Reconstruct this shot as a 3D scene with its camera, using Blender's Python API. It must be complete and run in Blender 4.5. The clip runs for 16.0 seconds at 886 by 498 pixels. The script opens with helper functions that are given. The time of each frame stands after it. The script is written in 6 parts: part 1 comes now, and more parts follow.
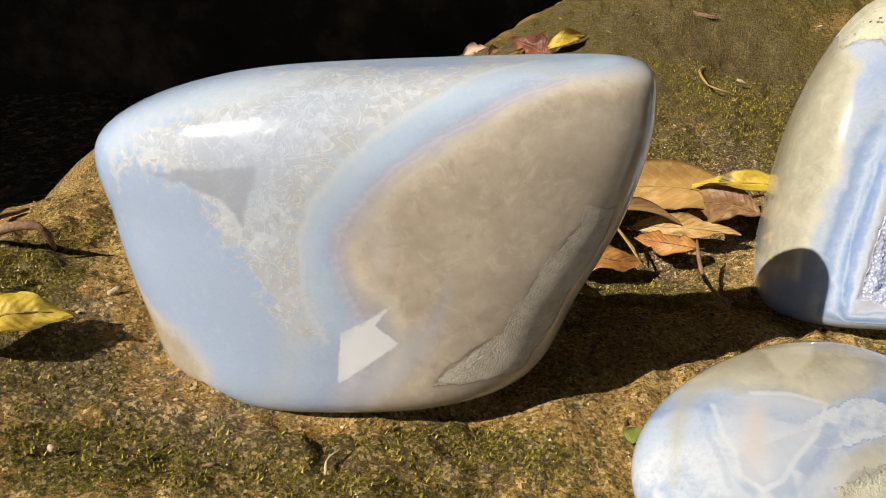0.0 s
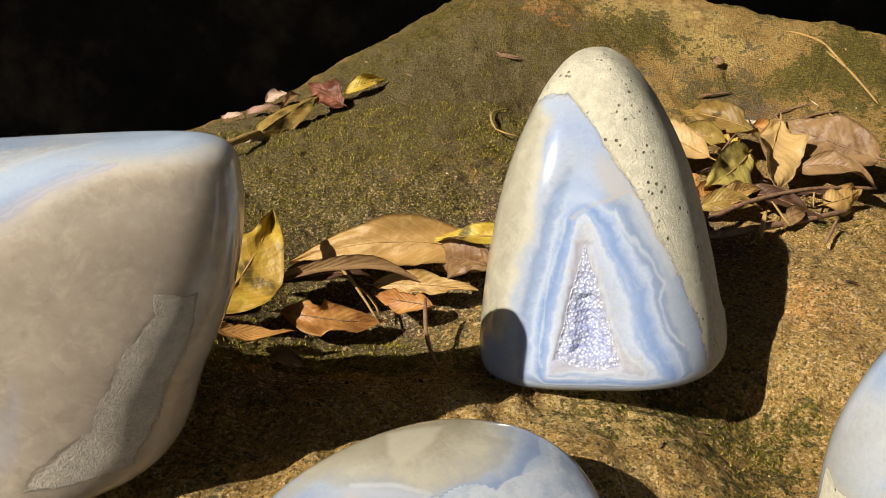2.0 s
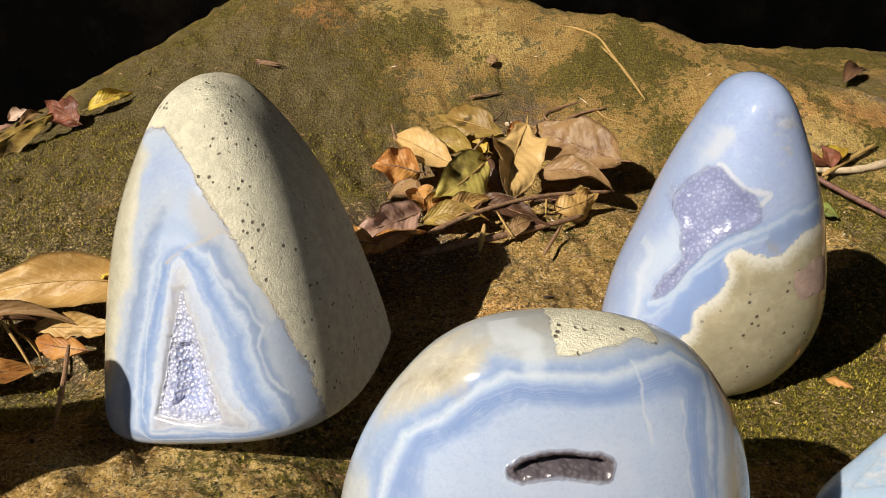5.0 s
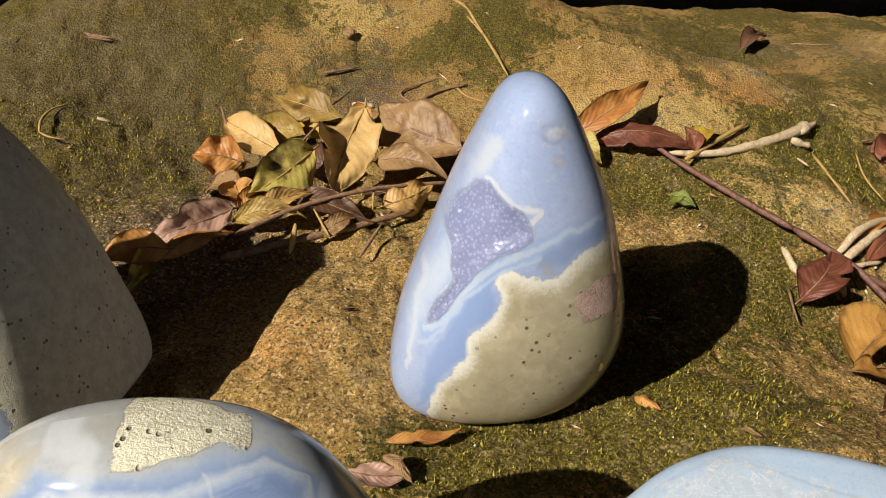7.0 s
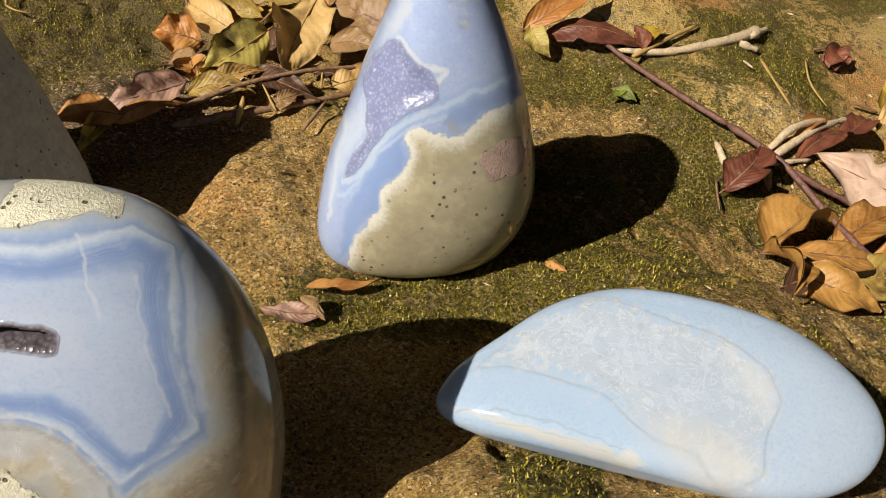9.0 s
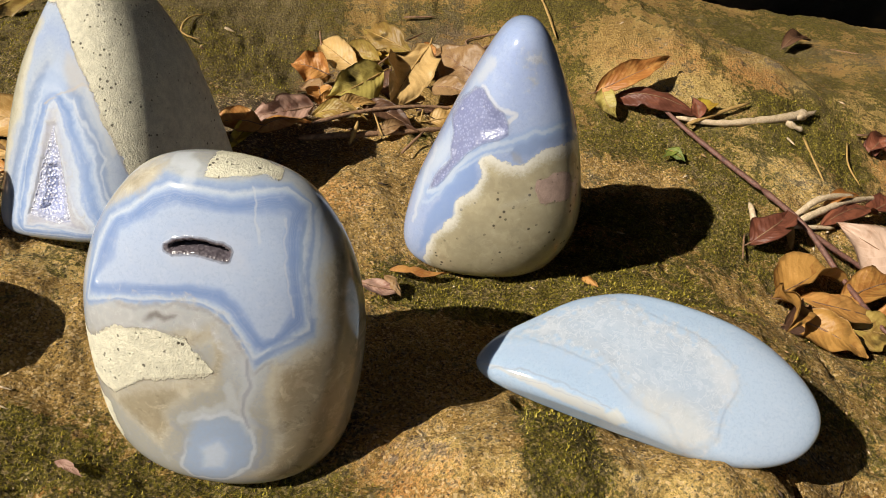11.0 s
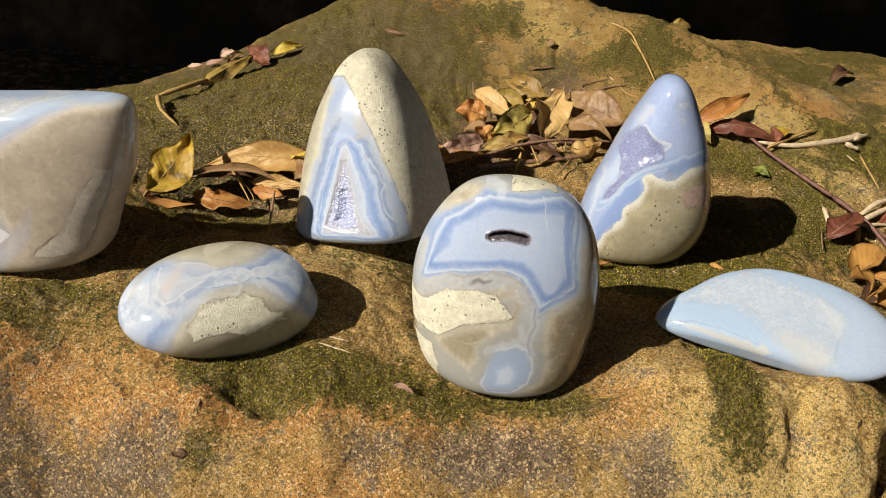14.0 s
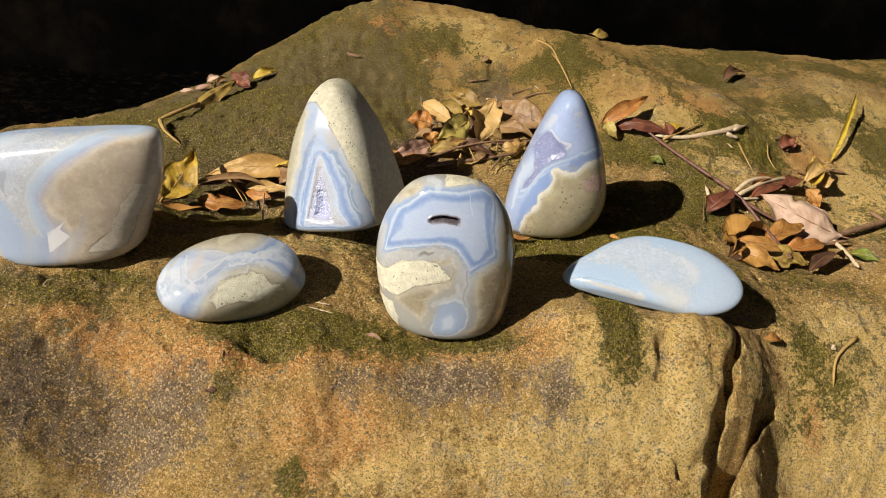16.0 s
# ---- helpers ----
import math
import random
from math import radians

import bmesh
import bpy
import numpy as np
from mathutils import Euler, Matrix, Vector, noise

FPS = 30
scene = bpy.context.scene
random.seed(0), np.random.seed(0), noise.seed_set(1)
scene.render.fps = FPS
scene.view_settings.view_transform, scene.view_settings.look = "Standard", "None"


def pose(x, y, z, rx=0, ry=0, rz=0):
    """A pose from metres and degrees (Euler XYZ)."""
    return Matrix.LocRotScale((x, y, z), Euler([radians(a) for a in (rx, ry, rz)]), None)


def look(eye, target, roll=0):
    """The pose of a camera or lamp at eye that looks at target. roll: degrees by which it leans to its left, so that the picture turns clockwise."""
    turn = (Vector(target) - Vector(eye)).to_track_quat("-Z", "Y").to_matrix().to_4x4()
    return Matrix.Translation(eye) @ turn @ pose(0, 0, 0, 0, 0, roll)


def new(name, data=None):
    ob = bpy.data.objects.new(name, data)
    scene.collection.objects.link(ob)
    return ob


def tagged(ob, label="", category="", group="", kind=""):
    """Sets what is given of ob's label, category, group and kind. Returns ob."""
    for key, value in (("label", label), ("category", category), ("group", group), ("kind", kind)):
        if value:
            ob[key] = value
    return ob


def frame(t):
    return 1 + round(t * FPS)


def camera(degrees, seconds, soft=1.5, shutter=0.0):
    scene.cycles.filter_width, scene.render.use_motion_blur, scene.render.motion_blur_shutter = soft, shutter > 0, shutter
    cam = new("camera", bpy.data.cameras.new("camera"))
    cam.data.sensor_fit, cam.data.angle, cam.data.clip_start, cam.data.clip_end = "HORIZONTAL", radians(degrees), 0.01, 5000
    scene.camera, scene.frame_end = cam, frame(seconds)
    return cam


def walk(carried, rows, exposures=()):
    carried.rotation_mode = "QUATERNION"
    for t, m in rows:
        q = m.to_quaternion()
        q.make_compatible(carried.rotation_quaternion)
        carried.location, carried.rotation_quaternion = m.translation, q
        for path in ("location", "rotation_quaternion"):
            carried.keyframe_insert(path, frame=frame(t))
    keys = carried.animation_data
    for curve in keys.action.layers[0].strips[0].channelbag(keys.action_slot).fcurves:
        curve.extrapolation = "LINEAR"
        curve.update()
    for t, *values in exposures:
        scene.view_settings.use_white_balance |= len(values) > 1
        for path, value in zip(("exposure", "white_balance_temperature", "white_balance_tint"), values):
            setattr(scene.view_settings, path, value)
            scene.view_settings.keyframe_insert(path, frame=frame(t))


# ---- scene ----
cam = camera(55.3, 16.0, soft=0.8)
METRES, EYE, TILT, LEAN, TURN = 0.75, 0.16, -26.0, -3.0, 0.0
ROWS = [
    (0.0, 0.0, 0.0, 0.0, 0.0, 0.0, 0.0),
    (0.5, 0.0186, 0.0102, -0.0007, -0.97, 0.92, 0.62),
    (1.0, 0.0508, 0.0077, 0.007, -1.93, 1.49, 1.19),
    (1.5, 0.0899, 0.0096, 0.0126, -2.82, 1.67, 1.73),
    (2.0, 0.1112, 0.0128, 0.0166, -3.59, 1.63, 2.14),
    (2.5, 0.1293, 0.0206, 0.027, -4.08, 1.46, 2.34),
    (3.0, 0.1411, 0.0202, 0.0275, -4.43, 1.28, 2.47),
    (3.5, 0.1532, 0.0184, 0.026, -4.82, 1.13, 2.76),
    (4.0, 0.1824, 0.0146, 0.0229, -5.46, 0.9, 3.23),
    (4.5, 0.2137, 0.0151, 0.0232, -6.28, 0.67, 4.03),
    (5.0, 0.2523, 0.021, 0.0321, -7.2, 0.21, 4.92),
    (7.5, 0.3558, 0.0473, 0.0543, -9.02, -4.62, 5.19),
    (8.0, 0.3593, 0.0361, 0.0392, -8.82, -6.07, 4.47),
    (8.5, 0.3826, 0.0271, 0.0256, -8.8, -8.23, 4.0),
    (11.0, 0.3827, -0.0965, 0.0068, -1.94, -4.54, -2.93),
    (11.5, 0.3464, -0.1194, 0.0027, -0.94, -3.36, -4.49),
    (12.0, 0.3178, -0.1434, 0.004, -0.57, -2.95, -4.64),
    (12.5, 0.304, -0.166, 0.0041, -0.41, -2.75, -4.02),
    (13.0, 0.2797, -0.2112, 0.0096, -0.44, -2.62, -3.17),
    (13.5, 0.2484, -0.249, 0.0034, -0.67, -2.61, -2.26),
    (14.0, 0.2542, -0.2761, -0.0072, -1.07, -2.73, -1.33),
    (14.5, 0.2677, -0.3196, -0.01, -1.74, -2.88, -0.42),
    (15.0, 0.2583, -0.3653, -0.0103, -2.38, -3.05, 0.38),
    (15.5, 0.262, -0.4217, -0.0088, -2.92, -3.22, 0.93),
    (16.0, 0.2621, -0.4636, -0.0073, -3.31, -3.27, 1.25),
]
walk(cam, [(t, pose(0, 0, EYE, TILT, LEAN, TURN) @ pose(METRES * x, METRES * y, METRES * z, 90 + pitch, roll, yaw)) for t, x, y, z, yaw, pitch, roll in ROWS],
     exposures=[(0.0, 0.40), (16.0, 0.40)])
# ---- light ----
SUN_FROM = Vector((-0.6698, -0.4350, 0.6018)).normalized()
sun_data = bpy.data.lights.new("sun", "SUN")
sun_data.energy, sun_data.angle, sun_data.color = 5.0, radians(0.53), (1.0, 0.92, 0.79)
sun = new("sun", sun_data)
sun.matrix_world = look(SUN_FROM * 6, (0, 0, 0))

world = bpy.data.worlds.new("sky")
scene.world = world
world.use_nodes = True
wn = world.node_tree
sky = wn.nodes.new("ShaderNodeTexSky")
sky.sky_type, sky.sun_disc = "NISHITA", False
sky.sun_elevation = math.asin(SUN_FROM.z)
sky.sun_rotation = math.atan2(SUN_FROM.x, SUN_FROM.y)
wn.links.new(sky.outputs[0], wn.nodes["Background"].inputs[0])
wn.nodes["Background"].inputs[1].default_value = 0.038


# ---- small tools ----
def smooth01(u):
    u = np.clip(u, 0, 1)
    return u * u * (3 - 2 * u)


LATTICE = np.random.RandomState(7).rand(16, 256, 256)


def vnoise(x, y, size, layer=0):
    """Smooth value noise in -1..1, with cells of the given size."""
    x, y = np.asarray(x) / size + 61.3 * layer, np.asarray(y) / size + 17.7 * layer
    i, j = np.floor(x).astype(int), np.floor(y).astype(int)
    u, v = x - i, y - j
    u, v = u * u * (3 - 2 * u), v * v * (3 - 2 * v)
    t = LATTICE[layer % 16]
    a, b = t[i % 256, j % 256], t[(i + 1) % 256, j % 256]
    c, d = t[i % 256, (j + 1) % 256], t[(i + 1) % 256, (j + 1) % 256]
    return 2 * (a + (b - a) * u + (c - a) * v + (a - b - c + d) * u * v) - 1


def fbm(x, y, size, octaves=4, layer=0, fade=0.5):
    total, amp = 0, 1.0
    for k in range(octaves):
        total = total + amp * vnoise(x, y, size / 2 ** k, layer + k)
        amp *= fade
    return total


def spline(knots, values, s):
    """A smooth curve through values at knots."""
    knots, values = np.array(knots, float), np.array(values, float)
    m = np.gradient(values, knots)
    i = np.clip(np.searchsorted(knots, s, side="right") - 1, 0, len(knots) - 2)
    h = knots[i + 1] - knots[i]
    u = (s - knots[i]) / h
    return ((2 * u**3 - 3 * u**2 + 1) * values[i] + (u**3 - 2 * u**2 + u) * h * m[i]
            + (-2 * u**3 + 3 * u**2) * values[i + 1] + (u**3 - u**2) * h * m[i + 1])


def inside(polygon, x, y):
    """Signed distance to a closed polygon, positive inside."""
    p = np.array(polygon, float)
    best, sign = np.full(np.shape(x), 1e9), np.zeros(np.shape(x), bool)
    for (ax, ay), (bx, by) in zip(p, np.roll(p, -1, 0)):
        ex, ey = bx - ax, by - ay
        u = np.clip(((x - ax) * ex + (y - ay) * ey) / (ex * ex + ey * ey + 1e-12), 0, 1)
        best = np.minimum(best, np.hypot(x - ax - u * ex, y - ay - u * ey))
        cross = (ay > y) != (by > y)
        with np.errstate(divide="ignore", invalid="ignore"):
            sign ^= cross & (x < (bx - ax) * (y - ay) / (by - ay) + ax)
    return np.where(sign, best, -best)


def mesh_of(name, verts, faces, material, smooth=True):
    me = bpy.data.meshes.new(name)
    me.from_pydata(np.asarray(verts, float).tolist(), [], faces)
    if smooth:
        me.polygons.foreach_set("use_smooth", [True] * len(me.polygons))
    me.materials.append(material)
    me.update()
    return me


def soup(name, verts, tris, material):
    """A mesh of very many loose triangles."""
    me = bpy.data.meshes.new(name)
    count = len(tris)
    me.vertices.add(len(verts))
    me.vertices.foreach_set("co", np.asarray(verts, np.float32).ravel())
    me.loops.add(3 * count)
    me.loops.foreach_set("vertex_index", np.asarray(tris, np.int32).ravel())
    me.polygons.add(count)
    me.polygons.foreach_set("loop_start", np.arange(0, 3 * count, 3, dtype=np.int32))
    me.materials.append(material)
    me.update(calc_edges=True)
    return me


def field(me, name, values):
    me.attributes.new(name, "FLOAT", "POINT").data.foreach_set("value", np.asarray(values, np.float32).ravel())


def grid_faces(rows, cols, wrap=False):
    r, c = np.meshgrid(np.arange(rows - 1), np.arange(cols if wrap else cols - 1), indexing="ij")
    a, b = r * cols + c, r * cols + (c + 1) % cols
    return np.stack([a, b, b + cols, a + cols], -1).reshape(-1, 4).tolist()


def child(ob, parent, label=""):
    ob.parent = parent
    return tagged(ob, label)


# ---- materials ----
class Nodes:
    """A short way to write a node material."""

    def __init__(self, name):
        self.material = bpy.data.materials.new(name)
        self.material.use_nodes = True
        self.tree = self.material.node_tree
        self.bsdf = self.tree.nodes["Principled BSDF"]

    def add(self, kind, **settings):
        node = self.tree.nodes.new("ShaderNode" + kind)
        for key, value in settings.items():
            setattr(node, key, value)
        return node

    def put(self, socket, value):
        if isinstance(value, bpy.types.NodeSocket):
            self.tree.links.new(value, socket)
        elif isinstance(value, (tuple, list)) and len(value) == 3 and socket.type == "RGBA":
            socket.default_value = (*value, 1)
        else:
            socket.default_value = value

    def math(self, op, a, b=0.0, clamp=False):
        node = self.add("Math", operation=op, use_clamp=clamp)
        self.put(node.inputs[0], a)
        self.put(node.inputs[1], b)
        return node.outputs[0]

    def mix(self, f, a, b, blend="MIX"):
        node = self.add("Mix", data_type="RGBA", blend_type=blend)
        self.put(node.inputs[0], f)
        self.put(node.inputs[6], a)
        self.put(node.inputs[7], b)
        return node.outputs[2]

    def attr(self, name):
        return self.add("Attribute", attribute_name=name).outputs["Fac"]

    def where(self):
        return self.add("TexCoord").outputs["Object"]

    def noise(self, scale, detail=4.0, rough=0.55, at=None, distort=0.0):
        node = self.add("TexNoise")
        self.put(node.inputs["Vector"], at or self.where())
        for key, value in (("Scale", scale), ("Detail", detail), ("Roughness", rough), ("Distortion", distort)):
            node.inputs[key].default_value = value
        return node.outputs["Fac"]

    def cells(self, scale, feature="F1", out="Distance"):
        node = self.add("TexVoronoi", feature=feature)
        self.put(node.inputs["Vector"], self.where())
        node.inputs["Scale"].default_value = scale
        return node.outputs[out]

    def step(self, value, low, high, to_low=0.0, to_high=1.0):
        node = self.add("MapRange", interpolation_type="SMOOTHSTEP")
        self.put(node.inputs[0], value)
        for k, v in enumerate((low, high, to_low, to_high)):
            self.put(node.inputs[k + 1], v)
        return node.outputs[0]

    def step_linear(self, value, low, high):
        node = self.add("MapRange", interpolation_type="LINEAR")
        for k, v in enumerate((value, low, high, 0.0, 1.0)):
            self.put(node.inputs[k], v)
        return node.outputs[0]

    def mix_value(self, f, a, b):
        node = self.add("Mix", data_type="FLOAT")
        self.put(node.inputs[0], f)
        self.put(node.inputs[2], a)
        self.put(node.inputs[3], b)
        return node.outputs[0]

    def ramp(self, value, stops):
        node = self.add("ValToRGB")
        self.put(node.inputs[0], value)
        e = node.color_ramp.elements
        while len(e) < len(stops):
            e.new(0.5)
        for el, (at, colour) in zip(e, stops):
            el.position, el.color = at, (*colour, 1)
        return node.outputs[0]

    def bump(self, height, strength, distance, normal=None):
        node = self.add("Bump")
        self.put(node.inputs["Height"], height)
        node.inputs["Strength"].default_value, node.inputs["Distance"].default_value = strength, distance
        if normal:
            self.put(node.inputs["Normal"], normal)
        return node.outputs[0]

    def done(self, colour, rough, normal=None, **more):
        self.put(self.bsdf.inputs["Base Color"], colour)
        self.put(self.bsdf.inputs["Roughness"], rough)
        if normal:
            self.put(self.bsdf.inputs["Normal"], normal)
        for key, value in more.items():
            self.put(self.bsdf.inputs[key.replace("_", " ")], value)
        return self.material


def sandstone_material():
    """Weathered sandstone: ochre body, rusty and blackened patches, a skin of moss where the moss field says so."""
    n = Nodes("sandstone")
    blotch, fine = n.noise(75, 5, 0.65), n.noise(260, 5, 0.7)
    grain, mid = n.noise(1150, 3, 0.75), n.noise(440, 5, 0.74)
    sep = n.add("SeparateColor")
    n.put(sep.inputs[0], n.cells(1000, "F1", "Color"))
    # grain contrast drops towards the back, standing in for lens blur
    harsh = n.math("SUBTRACT", 1.0, n.math("MULTIPLY", n.attr("far_back"), 0.75))
    mixed = n.math("ADD", n.math("MULTIPLY", blotch, 0.45), n.math("ADD", n.math("MULTIPLY", fine, 0.3), n.math("MULTIPLY", mid, 0.25)))
    stone = n.ramp(mixed, [(0.36, (0.20, 0.11, 0.032)), (0.44, (0.46, 0.27, 0.075)), (0.52, (0.66, 0.41, 0.12)), (0.64, (0.84, 0.58, 0.21))])

    def patch(name, low, high, amount):
        noisy = n.math("ADD", n.math("MULTIPLY", n.math("SUBTRACT", blotch, 0.5), amount),
                       n.math("ADD", n.math("MULTIPLY", n.math("SUBTRACT", fine, 0.5), amount), n.math("MULTIPLY", n.math("SUBTRACT", mid, 0.5), amount * 0.7)))
        return n.step(n.math("ADD", n.attr(name), noisy), low, high)

    pale = patch("pale", 0.02, 0.55, 1.6)
    stone = n.mix(n.math("MULTIPLY", pale, 0.85), stone, n.ramp(mixed, [(0.38, (0.56, 0.36, 0.10)), (0.5, (0.92, 0.64, 0.22)), (0.62, (1.0, 0.82, 0.42))]))
    rust = patch("rust", 0.05, 0.70, 2.0)
    stone = n.mix(n.math("MULTIPLY", rust, 0.85), stone, n.ramp(mixed, [(0.38, (0.34, 0.13, 0.035)), (0.5, (0.80, 0.37, 0.10)), (0.62, (0.98, 0.62, 0.24))]))
    grey = patch("grey", 0.10, 0.80, 3.0)
    stone = n.mix(n.math("MULTIPLY", grey, 0.88), stone, n.ramp(mixed, [(0.38, (0.045, 0.036, 0.034)), (0.5, (0.17, 0.122, 0.098)), (0.64, (0.46, 0.34, 0.25))]))
    moss = n.math("MULTIPLY", patch("moss", 0.20, 0.60, 2.5), n.math("SUBTRACT", 0.97, n.math("MULTIPLY", grey, 0.35)))
    green = n.ramp(n.noise(620, 5, 0.78), [(0.32, (0.018, 0.015, 0.004)), (0.46, (0.085, 0.073, 0.007)), (0.58, (0.21, 0.175, 0.012)), (0.74, (0.44, 0.34, 0.05))])
    colour = n.mix(moss, stone, green)
    colour = n.mix(n.math("MULTIPLY", n.step(mid, 0.45, 0.33), n.math("MULTIPLY", harsh, 0.82)), colour, n.mix(0.85, colour, (0.015, 0.012, 0.009)))
    colour = n.mix(n.math("MULTIPLY", n.step(grain, 0.46, 0.34), n.math("MULTIPLY", harsh, 0.8)), colour, n.mix(0.85, colour, (0.015, 0.012, 0.009)))
    colour = n.mix(n.math("MULTIPLY", n.math("MULTIPLY", n.step(grain, 0.54, 0.66), harsh), n.mix_value(moss, 0.9, 0.35)), colour, n.mix(0.65, colour, (0.98, 0.72, 0.34)))
    sand = n.math("MULTIPLY", n.math("MULTIPLY", n.step(sep.outputs[0], 0.76, 0.92), harsh), n.mix_value(moss, 0.72, 0.22))
    colour = n.mix(sand, colour, (0.95, 0.70, 0.36))
    colour = n.mix(n.math("MULTIPLY", n.step(sep.outputs[1], 0.76, 0.92), n.math("MULTIPLY", n.math("MULTIPLY", n.step(blotch, 0.30, 0.52), harsh), 0.55)), colour, (0.03, 0.022, 0.017))
    # colour goes darker towards the back of the ledge
    colour = n.mix(n.math("MULTIPLY", n.attr("far_back"), 0.28), colour, (0.12, 0.085, 0.035))
    rough = n.math("ADD", 0.70, n.math("MULTIPLY", grain, 0.25))
    relief = n.math("ADD", mid, n.math("MULTIPLY", n.cells(900), 0.6))
    bump = n.bump(n.math("MULTIPLY", n.noise(2400, 2, 0.7), harsh), 1.0, 0.0014, n.bump(n.math("MULTIPLY", relief, n.math("ADD", 0.45, n.math("MULTIPLY", harsh, 0.55))), 1.0, 0.0062))
    return n.done(colour, rough, bump, Specular_IOR_Level=0.25)


def dim_rock_material():
    n = Nodes("shade_dark_rock")
    # brown rock taken near black: part of the hollow's shade is in this colour
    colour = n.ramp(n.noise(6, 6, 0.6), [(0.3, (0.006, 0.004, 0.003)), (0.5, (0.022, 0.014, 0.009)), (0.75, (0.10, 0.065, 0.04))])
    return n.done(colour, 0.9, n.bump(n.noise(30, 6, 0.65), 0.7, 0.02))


def litter_material():
    n = Nodes("forest_floor")
    colour = n.ramp(n.noise(30, 6, 0.7), [(0.36, (0.02, 0.014, 0.008)), (0.52, (0.09, 0.055, 0.03)), (0.68, (0.45, 0.30, 0.17))])
    return n.done(colour, 0.95, n.bump(n.noise(60, 6, 0.7), 0.8, 0.02))


SANDSTONE, SHADE_DARK_ROCK, LITTER = sandstone_material(), dim_rock_material(), litter_material()


# ---- the sandstone ledge ----
RIDGE = [
    (0.19, 0.63, 0.055, 0.05, 0.010),
    (0.17, 0.60, 0.09, 0.08, 0.040),
    (0.28, 0.60, 0.09, 0.08, 0.040),
    (0.40, 0.56, 0.09, 0.08, 0.047),
    (0.48, 0.48, 0.09, 0.06, 0.038),
    (0.60, 0.50, 0.09, 0.08, 0.014),
    (0.72, 0.58, 0.12, 0.12, 0.030),
    (0.05, 0.40, 0.07, 0.06, -0.004),
    (0.12, 0.43, 0.07, 0.06, 0.011),
    (0.12, 0.52, 0.07, 0.06, 0.006),
    (0.02, 0.50, 0.08, 0.07, -0.010),
    (-0.12, 0.45, 0.12, 0.09, -0.032),
    (0.22, 0.44, 0.06, 0.05, -0.006),
    (0.35, 0.47, 0.07, 0.05, -0.004),
    (0.34, 0.72, 0.12, 0.08, 0.026),
    (0.55, 0.70, 0.12, 0.10, 0.009),
]
SHELF = [
    (-0.22, 0.36, 0.10, 0.08, -0.055),
    (-0.02, 0.30, 0.08, 0.06, 0.001),
    (0.07, 0.30, 0.06, 0.05, -0.026),
    (0.15, 0.25, 0.05, 0.04, 0.001),
    (0.20, 0.34, 0.06, 0.05, -0.002),
    (0.27, 0.30, 0.05, 0.04, 0.006),
    (0.31, 0.38, 0.06, 0.05, 0.007),
    (0.35, 0.27, 0.05, 0.05, -0.002),
    (0.40, 0.38, 0.06, 0.05, 0.001),
    (0.45, 0.31, 0.06, 0.05, -0.001),
    (0.53, 0.39, 0.06, 0.05, 0.014),
    (0.62, 0.38, 0.08, 0.07, -0.016),
    (0.54, 0.29, 0.07, 0.05, -0.020),
]
BROW = [
    (0.398, 0.098, 0.016, 0.022, 0.012),
    (-0.12, 0.22, 0.09, 0.06, 0.002),
    (-0.01, 0.18, 0.06, 0.04, -0.006),
    (0.52, 0.20, 0.05, 0.04, -0.003),
    (0.42, 0.22, 0.05, 0.04, 0.022),
    (0.41, 0.14, 0.04, 0.03, 0.021),
    (0.34, 0.14, 0.04, 0.03, 0.027),
    (0.29, 0.18, 0.05, 0.04, 0.004),
    (0.22, 0.17, 0.05, 0.04, -0.014),
    (0.21, 0.24, 0.04, 0.04, -0.014),
    (0.10, 0.16, 0.05, 0.04, -0.010),
    (0.08, 0.21, 0.05, 0.04, 0.004),
]


def ledge_base(x, y):
    """Height of the ledge without its grain: a shelf between a steep face in front and a hump behind."""
    edge = 0.108 + 0.030 * np.exp(-((x - 0.03) / 0.045) ** 2) + 0.05 / (1 + np.exp(-(x - 0.455) / 0.008))
    back = 0.57 + 0.22 * x + 0.07 * np.tanh((x - 0.05) / 0.10)
    z = 0.0088 - 0.0723 * x + 0.0913 * y
    z = z - 1.5 * 0.013 * np.logaddexp(0, (edge - y) / 0.013)
    z = z - 1.2 * 0.025 * np.logaddexp(0, (y - back) / 0.025)
    z = z - 1.3 * 0.012 * np.logaddexp(0, (-0.176 - x) / 0.012)
    for bx, by, rx, ry, h in RIDGE + SHELF + BROW:
        z = z + h * np.exp(-((x - bx) / rx) ** 2 - ((y - by) / ry) ** 2)
    return z


def along(x, y):
    """How far back a place lies, counted along the surface, so that stains and lumps keep their size on the steep face."""
    edge = 0.108 + 0.030 * np.exp(-((x - 0.03) / 0.045) ** 2) + 0.05 / (1 + np.exp(-(x - 0.455) / 0.008))
    return y - 0.9 * 0.013 * np.logaddexp(0, (edge - y) / 0.013)


def groove(x, y, a, b, width, depth):
    ex, ey = b[0] - a[0], b[1] - a[1]
    u = np.clip(((x - a[0]) * ex + (y - a[1]) * ey) / (ex * ex + ey * ey), 0, 1)
    d = np.hypot(x - a[0] - u * ex, y - a[1] - u * ey)
    return -depth * np.exp(-(d / (1.25 * width)) ** 4)


